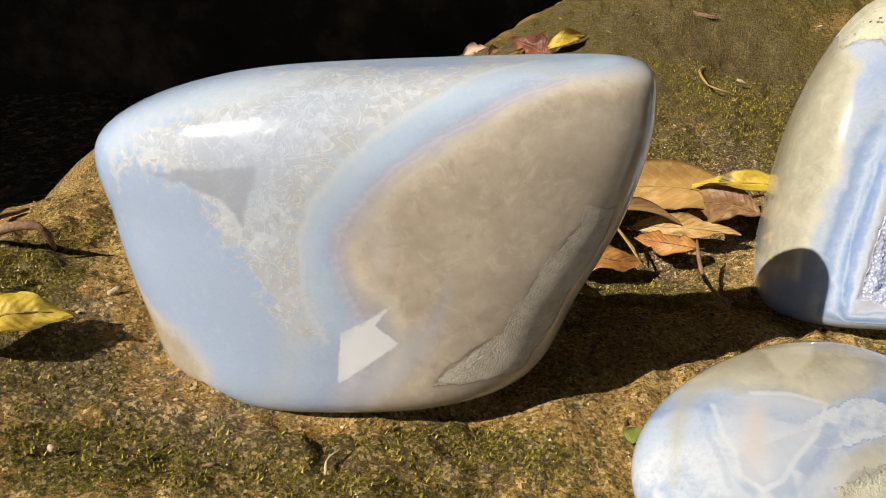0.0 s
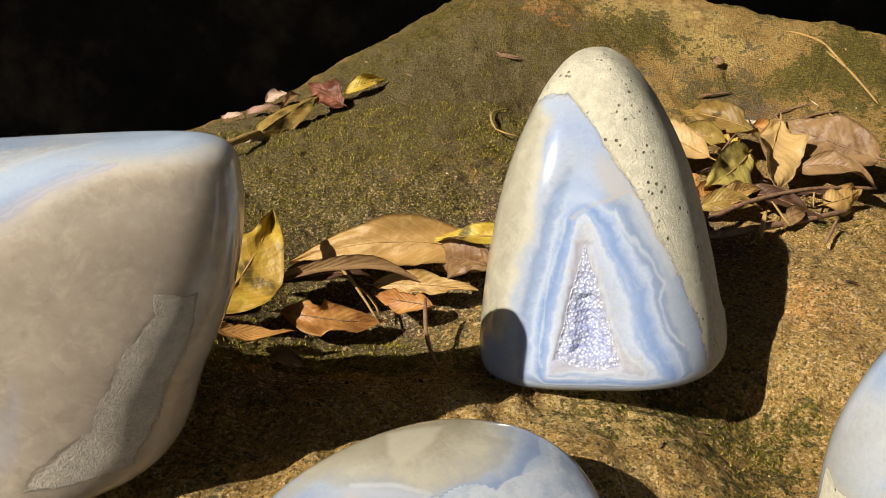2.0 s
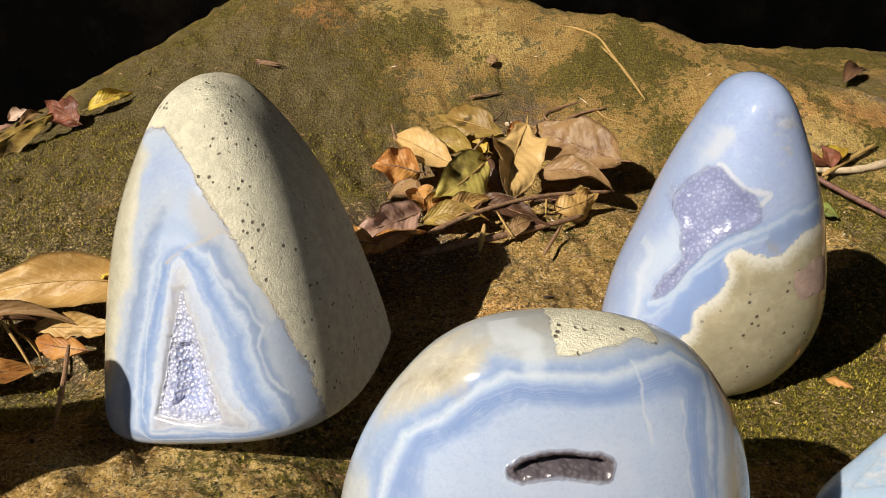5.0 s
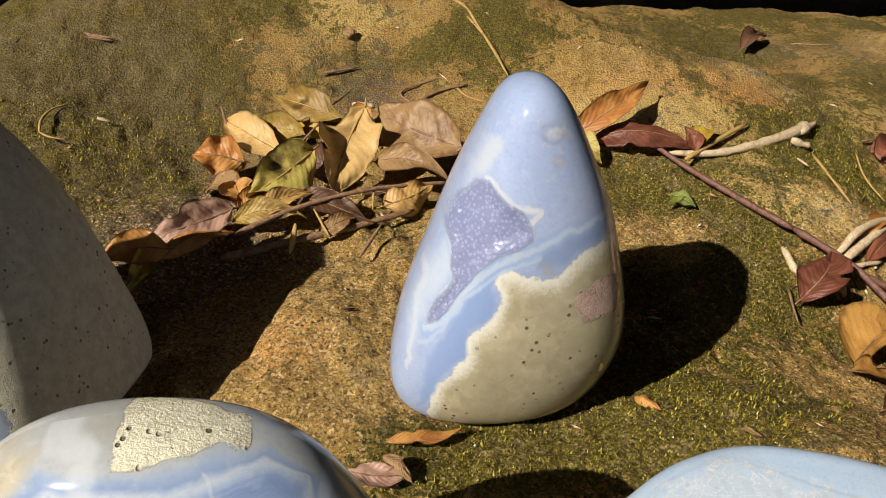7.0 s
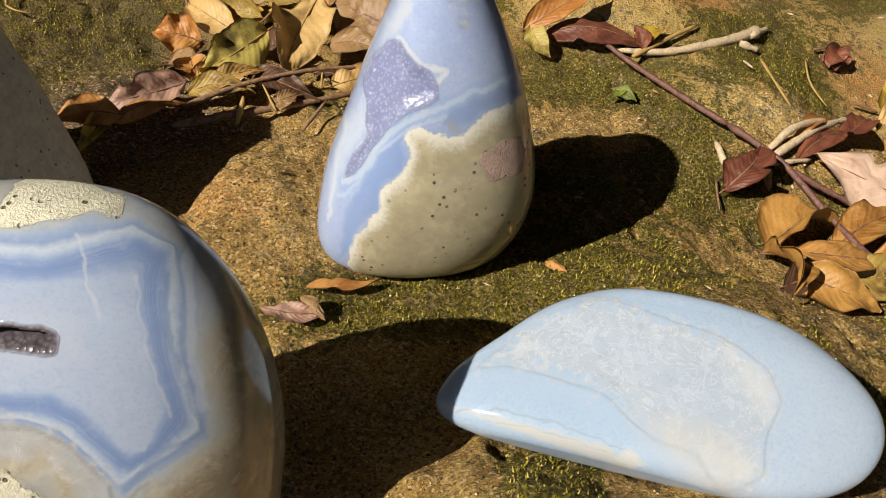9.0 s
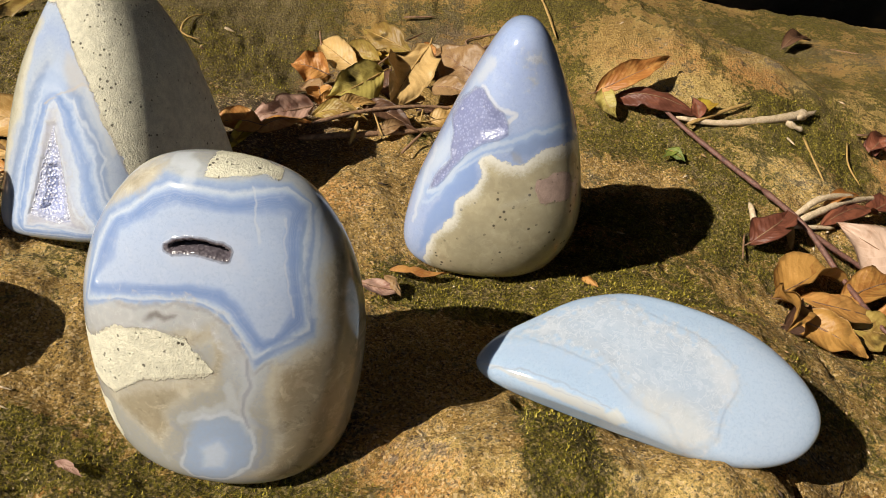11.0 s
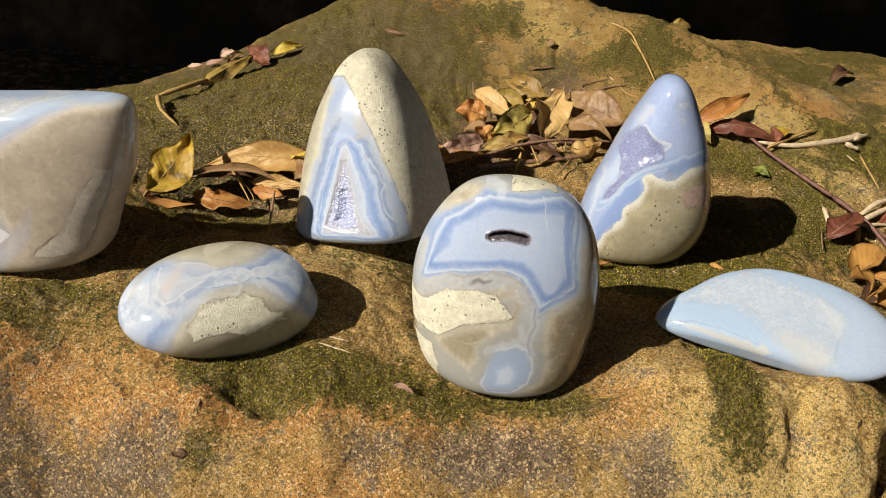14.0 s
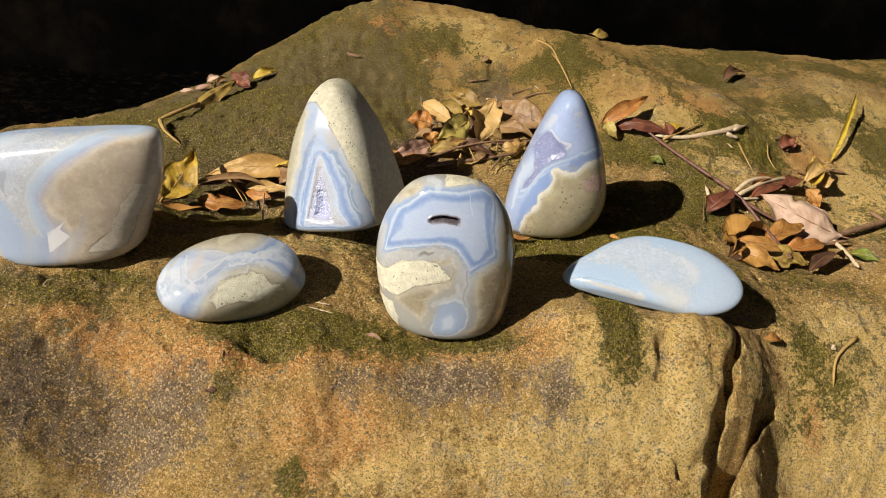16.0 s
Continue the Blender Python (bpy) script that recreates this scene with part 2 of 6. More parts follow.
def ledge(x, y):
    z = ledge_base(x, y)
    jag = x + 0.004 * vnoise(x, y, 0.022, 3) + 0.0018 * vnoise(x, y, 0.007, 6)
    jut = y + 0.004 * vnoise(x + 0.3, y, 0.020, 4) + 0.0018 * vnoise(x, y + 0.4, 0.007, 7)
    # the block in front has split away along a crack, with a deep hollow under a small ledge beside it
    crack = [(0.440, 0.158), (0.436, 0.138), (0.4263, 0.1188), (0.4184, 0.1084), (0.4128, 0.0994), (0.406, 0.088)]
    for k, (a, b) in enumerate(zip(crack[:-1], crack[1:])):
        z = z + groove(jag, jut, a, b, 0.0018 + 0.0004 * k, 0.010 + 0.004 * k)
    z = z + groove(jag, jut, (0.4046, 0.0847), (0.3836, 0.0771), 0.0018, 0.008)
    hollow = [(0.413, 0.098), (0.438, 0.1075), (0.468, 0.134), (0.474, 0.131), (0.456, 0.110), (0.440, 0.0957), (0.432, 0.082), (0.422, 0.070), (0.412, 0.045), (0.398, 0.045), (0.400, 0.075), (0.408, 0.088)]
    z = z - 0.055 * smooth01((inside(hollow, jag, jut) + 0.001) / 0.006)
    z = z + groove(jag, jut, (0.383, 0.128), (0.379, 0.110), 0.004, 0.006)
    z = z + groove(jag, jut, (0.115, 0.128), (0.132, 0.124), 0.006, 0.004)
    q = along(x, y)
    z = z + 0.006 * smooth01((0.150 - y) / 0.03) * (vnoise(x, q, 0.06, 13) - abs(vnoise(x, q, 0.045, 14)) + 0.3)
    rough = 0.0030 * fbm(x, q, 0.045, 4, 0) + 0.0012 * fbm(x, q, 0.007, 3, 5) - 0.0016 * abs(vnoise(x, q, 0.018, 10))
    pock = vnoise(x, q, 0.012, 9) * vnoise(x, q, 0.02, 12)
    rough = rough - 0.0022 * smooth01((pock - 0.18) / 0.3)
    return z + rough


def build_ledge():
    xs = np.concatenate([np.linspace(-1.2, -0.16, 60)[:-1], np.arange(-0.16, 0.60, 0.0016), np.arange(0.60, 0.95, 0.004), np.linspace(0.96, 2.2, 50)])
    ys = np.concatenate([np.linspace(-0.30, 0.04, 40)[:-1], np.arange(0.04, 0.46, 0.0016), np.arange(0.46, 0.86, 0.0032), np.linspace(0.87, 1.5, 40)])
    x, y = np.meshgrid(xs, ys)
    z = np.maximum(ledge(x, y), -0.62)
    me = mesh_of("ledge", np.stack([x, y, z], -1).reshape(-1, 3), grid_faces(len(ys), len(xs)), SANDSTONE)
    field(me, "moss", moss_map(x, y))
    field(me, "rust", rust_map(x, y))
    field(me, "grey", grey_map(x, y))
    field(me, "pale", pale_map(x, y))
    # 0 on the shelf, rising to 1 on the hump behind
    field(me, "far_back", smooth01((y - 0.38 - 0.03 * vnoise(x, y, 0.08, 5)) / 0.08))
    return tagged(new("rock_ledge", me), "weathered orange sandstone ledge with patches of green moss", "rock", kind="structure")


def blobs(x, y, spots):
    total = 0
    for bx, by, rx, ry, h in spots:
        total = total + h * np.exp(-((x - bx) / rx) ** 2 - ((y - by) / ry) ** 2)
    return total


def moss_map(x, y):
    near = [(0.17, 0.142, 0.060, 0.021, 1.12), (0.12, 0.132, 0.035, 0.009, 0.75), (0.26, 0.132, 0.037, 0.012, 1.00), (0.35, 0.141, 0.016, 0.038, 1.00), (0.01, 0.154, 0.041, 0.012, 0.44),
            (0.50, 0.162, 0.014, 0.019, 0.88), (0.14, 0.071, 0.010, 0.008, 1.12), (0.10, 0.099, 0.010, 0.008, 0.88), (0.15, 0.142, 0.027, 0.011, 0.75), (0.15, 0.141, 0.044, 0.012, 0.75),
            (0.35, 0.149, 0.014, 0.032, 1.00), (-0.09, 0.184, 0.018, 0.013, 1.00), (-0.08, 0.156, 0.023, 0.010, 0.88), (0.02, 0.174, 0.017, 0.008, 0.75), (-0.02, 0.174, 0.021, 0.008, 0.50),
            (-0.06, 0.161, 0.041, 0.014, 0.75), (-0.00, 0.175, 0.027, 0.008, 0.50)]
    far = [(0.33, 0.248, 0.062, 0.017, 0.75), (0.39, 0.253, 0.048, 0.045, 0.62), (0.45, 0.314, 0.049, 0.050, 0.50), (0.42, 0.406, 0.041, 0.029, 0.50), (0.54, 0.441, 0.044, 0.038, 0.88),
           (0.58, 0.606, 0.033, 0.037, 0.75), (0.64, 0.516, 0.035, 0.025, 0.75), (0.69, 0.448, 0.024, 0.031, 0.62), (0.03, 0.394, 0.056, 0.070, 1.19), (0.06, 0.464, 0.040, 0.061, 1.06),
           (0.12, 0.553, 0.031, 0.050, 0.88), (0.18, 0.521, 0.043, 0.039, 1.25), (0.23, 0.491, 0.042, 0.027, 1.00), (0.20, 0.442, 0.027, 0.053, 0.88), (0.41, 0.518, 0.039, 0.019, 0.50),
           (0.34, 0.514, 0.035, 0.012, 0.75), (0.04, 0.309, 0.019, 0.018, 0.75), (0.28, 0.549, 0.030, 0.016, 0.50)]
    far_2 = [(0.33, 0.251, 0.036, 0.014, 0.88), (0.39, 0.262, 0.037, 0.014, 0.75), (0.45, 0.403, 0.022, 0.018, 0.62), (0.47, 0.359, 0.018, 0.036, 0.62), (0.16, 0.430, 0.025, 0.049, 0.62),
             (0.55, 0.424, 0.036, 0.027, 0.50), (-0.12, 0.224, 0.017, 0.034, 1.00), (0.08, 0.548, 0.028, 0.031, 0.88), (0.17, 0.474, 0.038, 0.038, 0.88), (0.11, 0.375, 0.020, 0.013, 0.62),
             (0.07, 0.287, 0.056, 0.020, 1.12), (0.02, 0.362, 0.022, 0.031, 0.75), (0.11, 0.365, 0.019, 0.018, 0.50), (0.52, 0.337, 0.044, 0.030, 0.62), (0.46, 0.412, 0.061, 0.020, 0.62),
             (0.52, 0.238, 0.073, 0.034, 0.75), (0.66, 0.673, 0.137, 0.057, 0.50), (0.11, 0.513, 0.044, 0.096, 0.62)]
    far_3 = [(0.00, 0.418, 0.081, 0.078, 0.50)]
    spots = near + far + far_2 + far_3
    return np.minimum(blobs(x, y, spots), 1.15) - 0.24 + 0.26 * smooth01((y - 0.10) / 0.05) + 0.46 * fbm(x, along(x, y), 0.045, 5, 8) + smooth01((y - 0.36) / 0.08) * (0.22 + 0.32 * fbm(x, y - 0.5 * x, 0.09, 3, 1))


def rust_map(x, y):
    near = [(-0.00, 0.138, 0.021, 0.012, 0.75), (0.02, 0.128, 0.034, 0.008, 0.88), (0.08, 0.115, 0.049, 0.008, 1.12), (0.12, 0.118, 0.040, 0.009, 1.00), (0.20, 0.125, 0.029, 0.008, 1.00),
            (0.17, 0.094, 0.032, 0.012, 0.75), (0.20, 0.114, 0.025, 0.008, 0.75), (0.15, 0.068, 0.009, 0.008, 1.00), (0.30, 0.129, 0.024, 0.016, 0.75), (0.47, 0.144, 0.018, 0.008, 0.62),
            (0.50, 0.130, 0.011, 0.016, 0.88), (0.29, 0.153, 0.012, 0.021, 0.50), (0.12, 0.124, 0.026, 0.008, 0.88), (0.17, 0.125, 0.033, 0.008, 0.75), (-0.00, 0.165, 0.024, 0.009, 0.88),
            (0.04, 0.142, 0.077, 0.010, 0.62), (0.25, 0.120, 0.025, 0.012, 0.75), (0.18, 0.082, 0.048, 0.009, 0.50)]
    far = [(0.08, 0.471, 0.029, 0.020, 1.00), (0.18, 0.558, 0.040, 0.019, 1.00), (0.37, 0.521, 0.039, 0.014, 1.12), (0.43, 0.467, 0.043, 0.012, 0.62), (0.61, 0.437, 0.039, 0.025, 0.88),
           (0.13, 0.468, 0.024, 0.020, 0.62), (0.26, 0.297, 0.025, 0.026, 0.75), (0.50, 0.462, 0.047, 0.022, 0.88), (0.59, 0.514, 0.037, 0.064, 0.50), (0.13, 0.412, 0.022, 0.019, 0.75)]
    spots = near + far
    return blobs(x, y, spots) - 0.15 + 0.24 * fbm(x, along(x, y), 0.06, 4, 11)


def grey_map(x, y):
    near = [(-0.00, 0.095, 0.049, 0.013, 0.79), (-0.01, 0.117, 0.026, 0.011, 0.53), (0.05, 0.090, 0.045, 0.013, 0.73), (0.11, 0.071, 0.026, 0.009, 0.63), (0.02, 0.110, 0.023, 0.010, 0.53),
            (0.23, 0.112, 0.027, 0.008, 0.63), (0.26, 0.109, 0.018, 0.008, 0.63), (0.07, 0.108, 0.023, 0.009, 0.42), (0.31, 0.102, 0.010, 0.008, 0.63), (0.38, 0.122, 0.011, 0.010, 0.53),
            (0.53, 0.135, 0.022, 0.008, 0.37), (0.17, 0.110, 0.031, 0.008, 0.53), (0.18, 0.101, 0.011, 0.008, 0.53), (-0.04, 0.169, 0.020, 0.008, 0.42), (-0.07, 0.177, 0.038, 0.017, 0.84),
            (-0.02, 0.168, 0.035, 0.010, 0.53), (-0.10, 0.201, 0.018, 0.018, 0.53)]
    far = [(0.06, 0.366, 0.047, 0.044, 1.05), (0.03, 0.343, 0.032, 0.022, 0.53), (0.21, 0.385, 0.038, 0.048, 0.84), (0.03, 0.240, 0.055, 0.016, 0.53), (0.20, 0.442, 0.052, 0.068, 0.84),
           (0.25, 0.360, 0.035, 0.023, 0.63), (0.47, 0.366, 0.018, 0.027, 0.42), (0.32, 0.495, 0.046, 0.023, 0.42), (0.12, 0.396, 0.025, 0.019, 0.32), (0.08, 0.363, 0.066, 0.031, 0.84),
           (0.09, 0.303, 0.047, 0.013, 0.63), (0.05, 0.254, 0.041, 0.018, 0.42), (0.10, 0.388, 0.039, 0.034, 0.84), (0.02, 0.423, 0.089, 0.096, 1.05), (0.18, 0.439, 0.025, 0.054, 0.53),
           (-0.02, 0.371, 0.104, 0.058, 0.73), (0.05, 0.416, 0.118, 0.096, 1.05), (0.12, 0.501, 0.078, 0.059, 0.63)]
    front = [(-0.01, 0.103, 0.03, 0.018, 0.6), (0.05, 0.094, 0.05, 0.018, 0.55), (0.22, 0.105, 0.03, 0.008, 0.6), (0.308, 0.105, 0.012, 0.010, 0.9)]
    spots = near + far + front
    return np.minimum(blobs(x, y, spots), 1.1) - 0.10 + 0.34 * fbm(x, along(x, y), 0.05, 4, 13) + smooth01((y - 0.36) / 0.08) * (0.06 + 0.25 * fbm(x, y, 0.10, 3, 3))


def pale_map(x, y):
    near = [(0.34, 0.110, 0.043, 0.014, 1.22), (0.37, 0.133, 0.041, 0.009, 0.81), (0.52, 0.117, 0.040, 0.020, 1.22), (0.39, 0.092, 0.031, 0.019, 0.94), (0.28, 0.083, 0.046, 0.014, 0.81),
            (0.20, 0.075, 0.044, 0.011, 0.81), (0.53, 0.160, 0.031, 0.017, 0.94), (0.44, 0.128, 0.022, 0.011, 0.81), (-0.01, 0.073, 0.026, 0.008, 0.68), (0.31, 0.141, 0.015, 0.016, 0.68),
            (0.54, 0.194, 0.044, 0.023, 0.68), (0.53, 0.140, 0.050, 0.050, 0.94), (0.35, 0.091, 0.064, 0.018, 0.68)]
    far = [(0.26, 0.571, 0.042, 0.017, 1.08), (0.30, 0.543, 0.034, 0.013, 0.94), (0.44, 0.457, 0.057, 0.012, 1.22), (0.50, 0.451, 0.033, 0.016, 0.94), (0.64, 0.347, 0.026, 0.047, 0.68),
           (0.16, 0.236, 0.028, 0.015, 0.94), (0.17, 0.602, 0.028, 0.016, 0.81), (0.37, 0.515, 0.032, 0.010, 0.54), (0.27, 0.310, 0.022, 0.021, 0.68), (0.49, 0.458, 0.035, 0.014, 0.81),
           (0.50, 0.401, 0.026, 0.023, 0.68), (0.65, 0.409, 0.041, 0.055, 0.94), (0.61, 0.462, 0.048, 0.028, 0.81), (0.72, 0.545, 0.047, 0.088, 0.81), (0.63, 0.427, 0.100, 0.088, 0.55),
           (0.51, 0.472, 0.140, 0.088, 0.35)]
    spots = near + far
    return blobs(x, y, spots) - 0.15 + 0.24 * fbm(x, along(x, y), 0.05, 4, 15)


build_ledge()


def forest_floor():
    xs = np.concatenate([[-400, -60, -12], np.linspace(-5, 8, 90), [14, 60, 400]])
    ys = np.concatenate([[-400, -60, -10], np.linspace(-4, 7, 80), [12, 60, 400]])
    x, y = np.meshgrid(xs, ys)
    z = -0.62 + 0.03 * fbm(x, y, 0.5, 4, 2)
    me = mesh_of("ground", np.stack([x, y, z], -1).reshape(-1, 3), grid_faces(len(ys), len(xs)), LITTER)
    return tagged(new("ground", me), "shaded forest floor of dead leaves", "ground", kind="structure")


forest_floor()


def cave():
    """The back of the hollow and an unseen, added roof, which keeps the sun off all that lies behind the ledge."""
    xs, zs = np.linspace(-6, 8, 90), np.linspace(-0.7, 3.2, 40)
    x, z = np.meshgrid(xs, zs)
    y = 2.6 - 0.12 * (x - 0.5) ** 2 * 0.4 + 0.18 * fbm(x, z, 0.9, 4, 4) - 0.25 * smooth01((z - 1.0) / 1.5)
    me = mesh_of("cave_back", np.stack([x, y, z], -1).reshape(-1, 3), grid_faces(len(zs), len(xs)), SHADE_DARK_ROCK)
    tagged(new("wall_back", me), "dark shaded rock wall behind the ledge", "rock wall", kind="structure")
    # unseen roof, added to block sun behind the ledge and sky fill above it
    xs, ys = np.linspace(-6, 8, 90), np.linspace(0, 1, 50) ** 1.5
    x, v = np.meshgrid(xs, ys)
    front = np.clip(0.57 + 0.22 * (x + 1.57) + 0.07 * np.tanh((x + 1.52) / 0.10), 0.35, 1.0) + 0.10 - 0.92
    front = front - 2.6 * smooth01((x + 0.75) / 0.5)
    y = front + v * (3.2 - front)
    low = 1.5 + 0.08 * fbm(x, y, 0.8, 4, 6) - 0.12 * (1 - v) ** 3
    top = low + 0.35
    verts = np.concatenate([np.stack([x, y, low], -1).reshape(-1, 3), np.stack([x, y, top], -1).reshape(-1, 3)])
    faces = grid_faces(50, 90)
    n = 50 * 90
    faces += [[a + n for a in f[::-1]] for f in grid_faces(50, 90)]
    faces += [[i, i + n, i + 1 + n, i + 1] for i in range(89)]
    me = mesh_of("unseen_roof", verts, faces, SHADE_DARK_ROCK)
    tagged(new("added_shade_roof", me), "unseen dark rock overhang added to shade the hollow", "rock overhang", kind="structure")


cave()


# ---- the polished agates ----
def agate_material(name, bands, tan=(0.42, 0.36, 0.26), quartz=(0.55, 0.55, 0.56), rind=(0.53, 0.50, 0.39), hollow=((0.62, 0.62, 0.76), (0.25, 0.26, 0.44)), wobble=0.10, soft_tan=0.18, frost=0.35, lace_end=2.2, lace_amount=0.28, ice_white=(0.76, 0.77, 0.80), ice_amount=0.9, glint=0.9, druse_relief=2.0, pock=0.85, tan_specks=0.0, depth=(0.35, 0.0016), dark_from=(0.0, 0.16), tone=0.74, cloudy=0.25):
    """Polished agate: coloured bands along the 'band' field (cm), with clear quartz, honey chalcedony, chalky rind and druse hollows by their own fields."""
    n = Nodes(name)
    fine, soft = n.noise(340, 6, 0.65), n.noise(95, 4, 0.55)
    broad = n.math("SUBTRACT", n.noise(38, 3, 0.5), 0.5)
    jag = n.math("SUBTRACT", n.noise(620, 5, 0.75), 0.5)
    wave = n.math("ADD", n.math("MULTIPLY", n.math("SUBTRACT", soft, 0.5), wobble * 2.6), n.math("ADD", n.math("MULTIPLY", jag, wobble * 2.4), n.math("MULTIPLY", n.math("SUBTRACT", n.cells(300, "SMOOTH_F1"), 0.4), wobble * 2.2)))
    band = n.math("ADD", n.attr("band"), wave)
    colour = n.ramp(n.step_linear(band, 0.0, bands[-1][0]), [(p / bands[-1][0], c) for p, c in bands])
    lace = n.math("SINE", n.math("ADD", n.math("MULTIPLY", band, 31.0), n.math("MULTIPLY", n.math("SINE", n.math("MULTIPLY", band, 7.3)), 3.0)))
    near = n.math("MULTIPLY", n.step(n.attr("band"), lace_end, lace_end - 0.5), n.step(n.attr("band"), 0.1, 0.5))
    colour = n.mix(n.math("MULTIPLY", n.step(lace, 0.2, 1.0), n.math("MULTIPLY", n.step(soft, 0.42, 0.62), n.math("MULTIPLY", near, lace_amount))), colour, (0.70, 0.75, 0.84))
    colour = n.mix(n.math("MULTIPLY", n.step(fine, 0.50, 0.72), 0.16), colour, (0.74, 0.78, 0.86))
    colour = n.mix(n.math("MULTIPLY", n.step(n.noise(900, 3, 0.7), 0.52, 0.36), 0.16), colour, (0.26, 0.33, 0.50))
    colour = n.mix(n.math("MULTIPLY", n.step(n.noise(26, 3, 0.5), 0.45, 0.7), 0.16), colour, (0.42, 0.48, 0.62))

    def zone(field_name, edge, rough_amount, soft_amount):
        shift = n.math("ADD", n.math("MULTIPLY", jag, rough_amount), n.math("MULTIPLY", n.math("SUBTRACT", soft, 0.5), soft_amount))
        return n.step(n.math("ADD", n.attr(field_name), shift), -edge, edge)

    spiky = n.cells(330)
    veil = n.add("Attribute", attribute_name="vein")
    t = zone("tan", soft_tan, 0.28, 0.6)
    honey = n.ramp(n.math("ADD", n.math("MULTIPLY", soft, 0.6), n.math("MULTIPLY", fine, 0.4)),
                   [(0.32, tuple(c * 0.86 for c in tan)), (0.5, tan), (0.68, tuple(min(1, c * 1.12 + 0.02) for c in tan))])
    honey = n.mix(n.math("MULTIPLY", n.math("MULTIPLY", n.step(n.cells(300), 0.24, 0.14), n.step(soft, 0.48, 0.58)), tan_specks), honey, (0.07, 0.06, 0.045))
    honey = n.mix(n.math("MULTIPLY", n.step(n.noise(150, 5, 0.7, distort=1.0), 0.50, 0.66), cloudy), honey, tuple(min(1, c * 1.45 + 0.05) for c in tan))
    honey = n.mix(n.math("MULTIPLY", n.step(n.noise(120, 5, 0.7, distort=0.6), 0.46, 0.34), cloudy), honey, tuple(c * 0.6 for c in tan))
    colour = n.mix(t, colour, honey)
    rim = n.math("MULTIPLY", t, n.step(n.math("ADD", n.attr("tan"), n.math("MULTIPLY", jag, 0.5)), 0.45, 0.0))
    colour = n.mix(n.math("MULTIPLY", rim, frost), colour, (0.88, 0.86, 0.78))
    q = n.step(n.math("ADD", n.attr("quartz"), n.math("ADD", n.math("MULTIPLY", jag, 0.8), n.math("MULTIPLY", n.math("SUBTRACT", spiky, 0.45), 0.9))), -0.12, 0.42)
    crystal = n.add("SeparateColor")
    n.put(crystal.inputs[0], n.cells(520, "F1", "Color"))
    ice = n.mix(n.math("MULTIPLY", crystal.outputs[0], n.step(soft, 0.35, 0.70)), quartz, ice_white)
    ice = n.mix(n.math("MULTIPLY", n.step(n.math("ABSOLUTE", n.math("SUBTRACT", n.noise(170, 3, 0.6, distort=1.5), 0.5)), 0.035, 0.0), 0.45), ice, (0.86, 0.87, 0.89))
    ice = n.mix(n.math("MULTIPLY", n.step(fine, 0.44, 0.32), 0.35), ice, tuple(c * 0.62 for c in quartz))
    colour = n.mix(n.math("MULTIPLY", q, n.step(n.attr("quartz"), 0.1, 1.2, ice_amount, ice_amount * 0.62)), colour, ice)
    white = n.step(n.math("ADD", n.attr("white"), n.math("MULTIPLY", jag, 0.12)), -0.02, 0.04)
    colour = n.mix(n.math("MULTIPLY", white, 0.85), colour, (0.80, 0.81, 0.84))
    cover = n.attr("vein_cover")
    cover = n.step_linear(n.math("ADD", cover, n.math("MULTIPLY", jag, n.math("MULTIPLY", n.step(cover, 0.0, 0.3), 0.55))), 0.04, 1.0)
    colour = n.mix(cover, colour, veil.outputs["Color"])
    colour = n.mix(1.0, colour, (tone, tone, tone), "MULTIPLY")
    r = zone("rind", 0.02, 0.26, 0.50)
    pits = n.math("MULTIPLY", n.step(n.cells(420), 0.26, 0.16), n.step(n.noise(150, 3, 0.6), 0.50, 0.60))
    chalk = n.mix(n.step(n.noise(260, 6, 0.75), 0.30, 0.70), tuple(c * 0.86 for c in rind), tuple(min(1, c * 1.22) for c in rind))
    chalk = n.mix(n.math("MULTIPLY", pits, pock), chalk, (0.06, 0.05, 0.035))
    colour = n.mix(r, colour, chalk)
    seam = n.math("MULTIPLY", zone("rind", 0.05, 0.26, 0.50), n.math("SUBTRACT", 1.0, zone_of(n, "rind", 0.02, 0.05, jag)))
    colour = n.mix(n.math("MULTIPLY", seam, 0.25), colour, (0.20, 0.14, 0.09))
    pit = n.step(n.attr("pit"), dark_from[0] - 0.03, dark_from[0] + 0.01)
    facets = n.cells(850, "F1", "Distance")
    spark = n.add("SeparateColor")
    n.put(spark.inputs[0], n.cells(1100, "F1", "Color"))
    dark = n.mix(n.step(facets, 0.1, 0.6), *hollow)
    # crystal glints put into the base colour as scattered near-white cells
    dark = n.mix(n.step(spark.outputs[0], glint, glint + 0.05), dark, (0.85, 0.86, 0.92))
    colour = n.mix(n.math("MULTIPLY", pit, n.step(n.attr("pit"), *dark_from, 0.45, 0.97)), colour, dark)
    rough = n.mix_value(pit, n.mix_value(r, n.mix_value(q, 0.085, 0.14), 0.50), 0.28)
    relief = n.math("ADD", n.math("MULTIPLY", n.noise(1100, 4, 0.75), r), n.math("MULTIPLY", facets, n.math("MULTIPLY", pit, druse_relief)))
    relief = n.math("SUBTRACT", relief, n.math("MULTIPLY", pits, n.math("MULTIPLY", r, 1.9 * pock)))
    scratch = n.math("ADD", n.noise(60, 2, 0.5), n.math("MULTIPLY", n.math("MULTIPLY", crystal.outputs[1], q), 0.25))
    polish = n.bump(scratch, 0.10, 0.0006, n.bump(relief, 0.7, 0.0010))
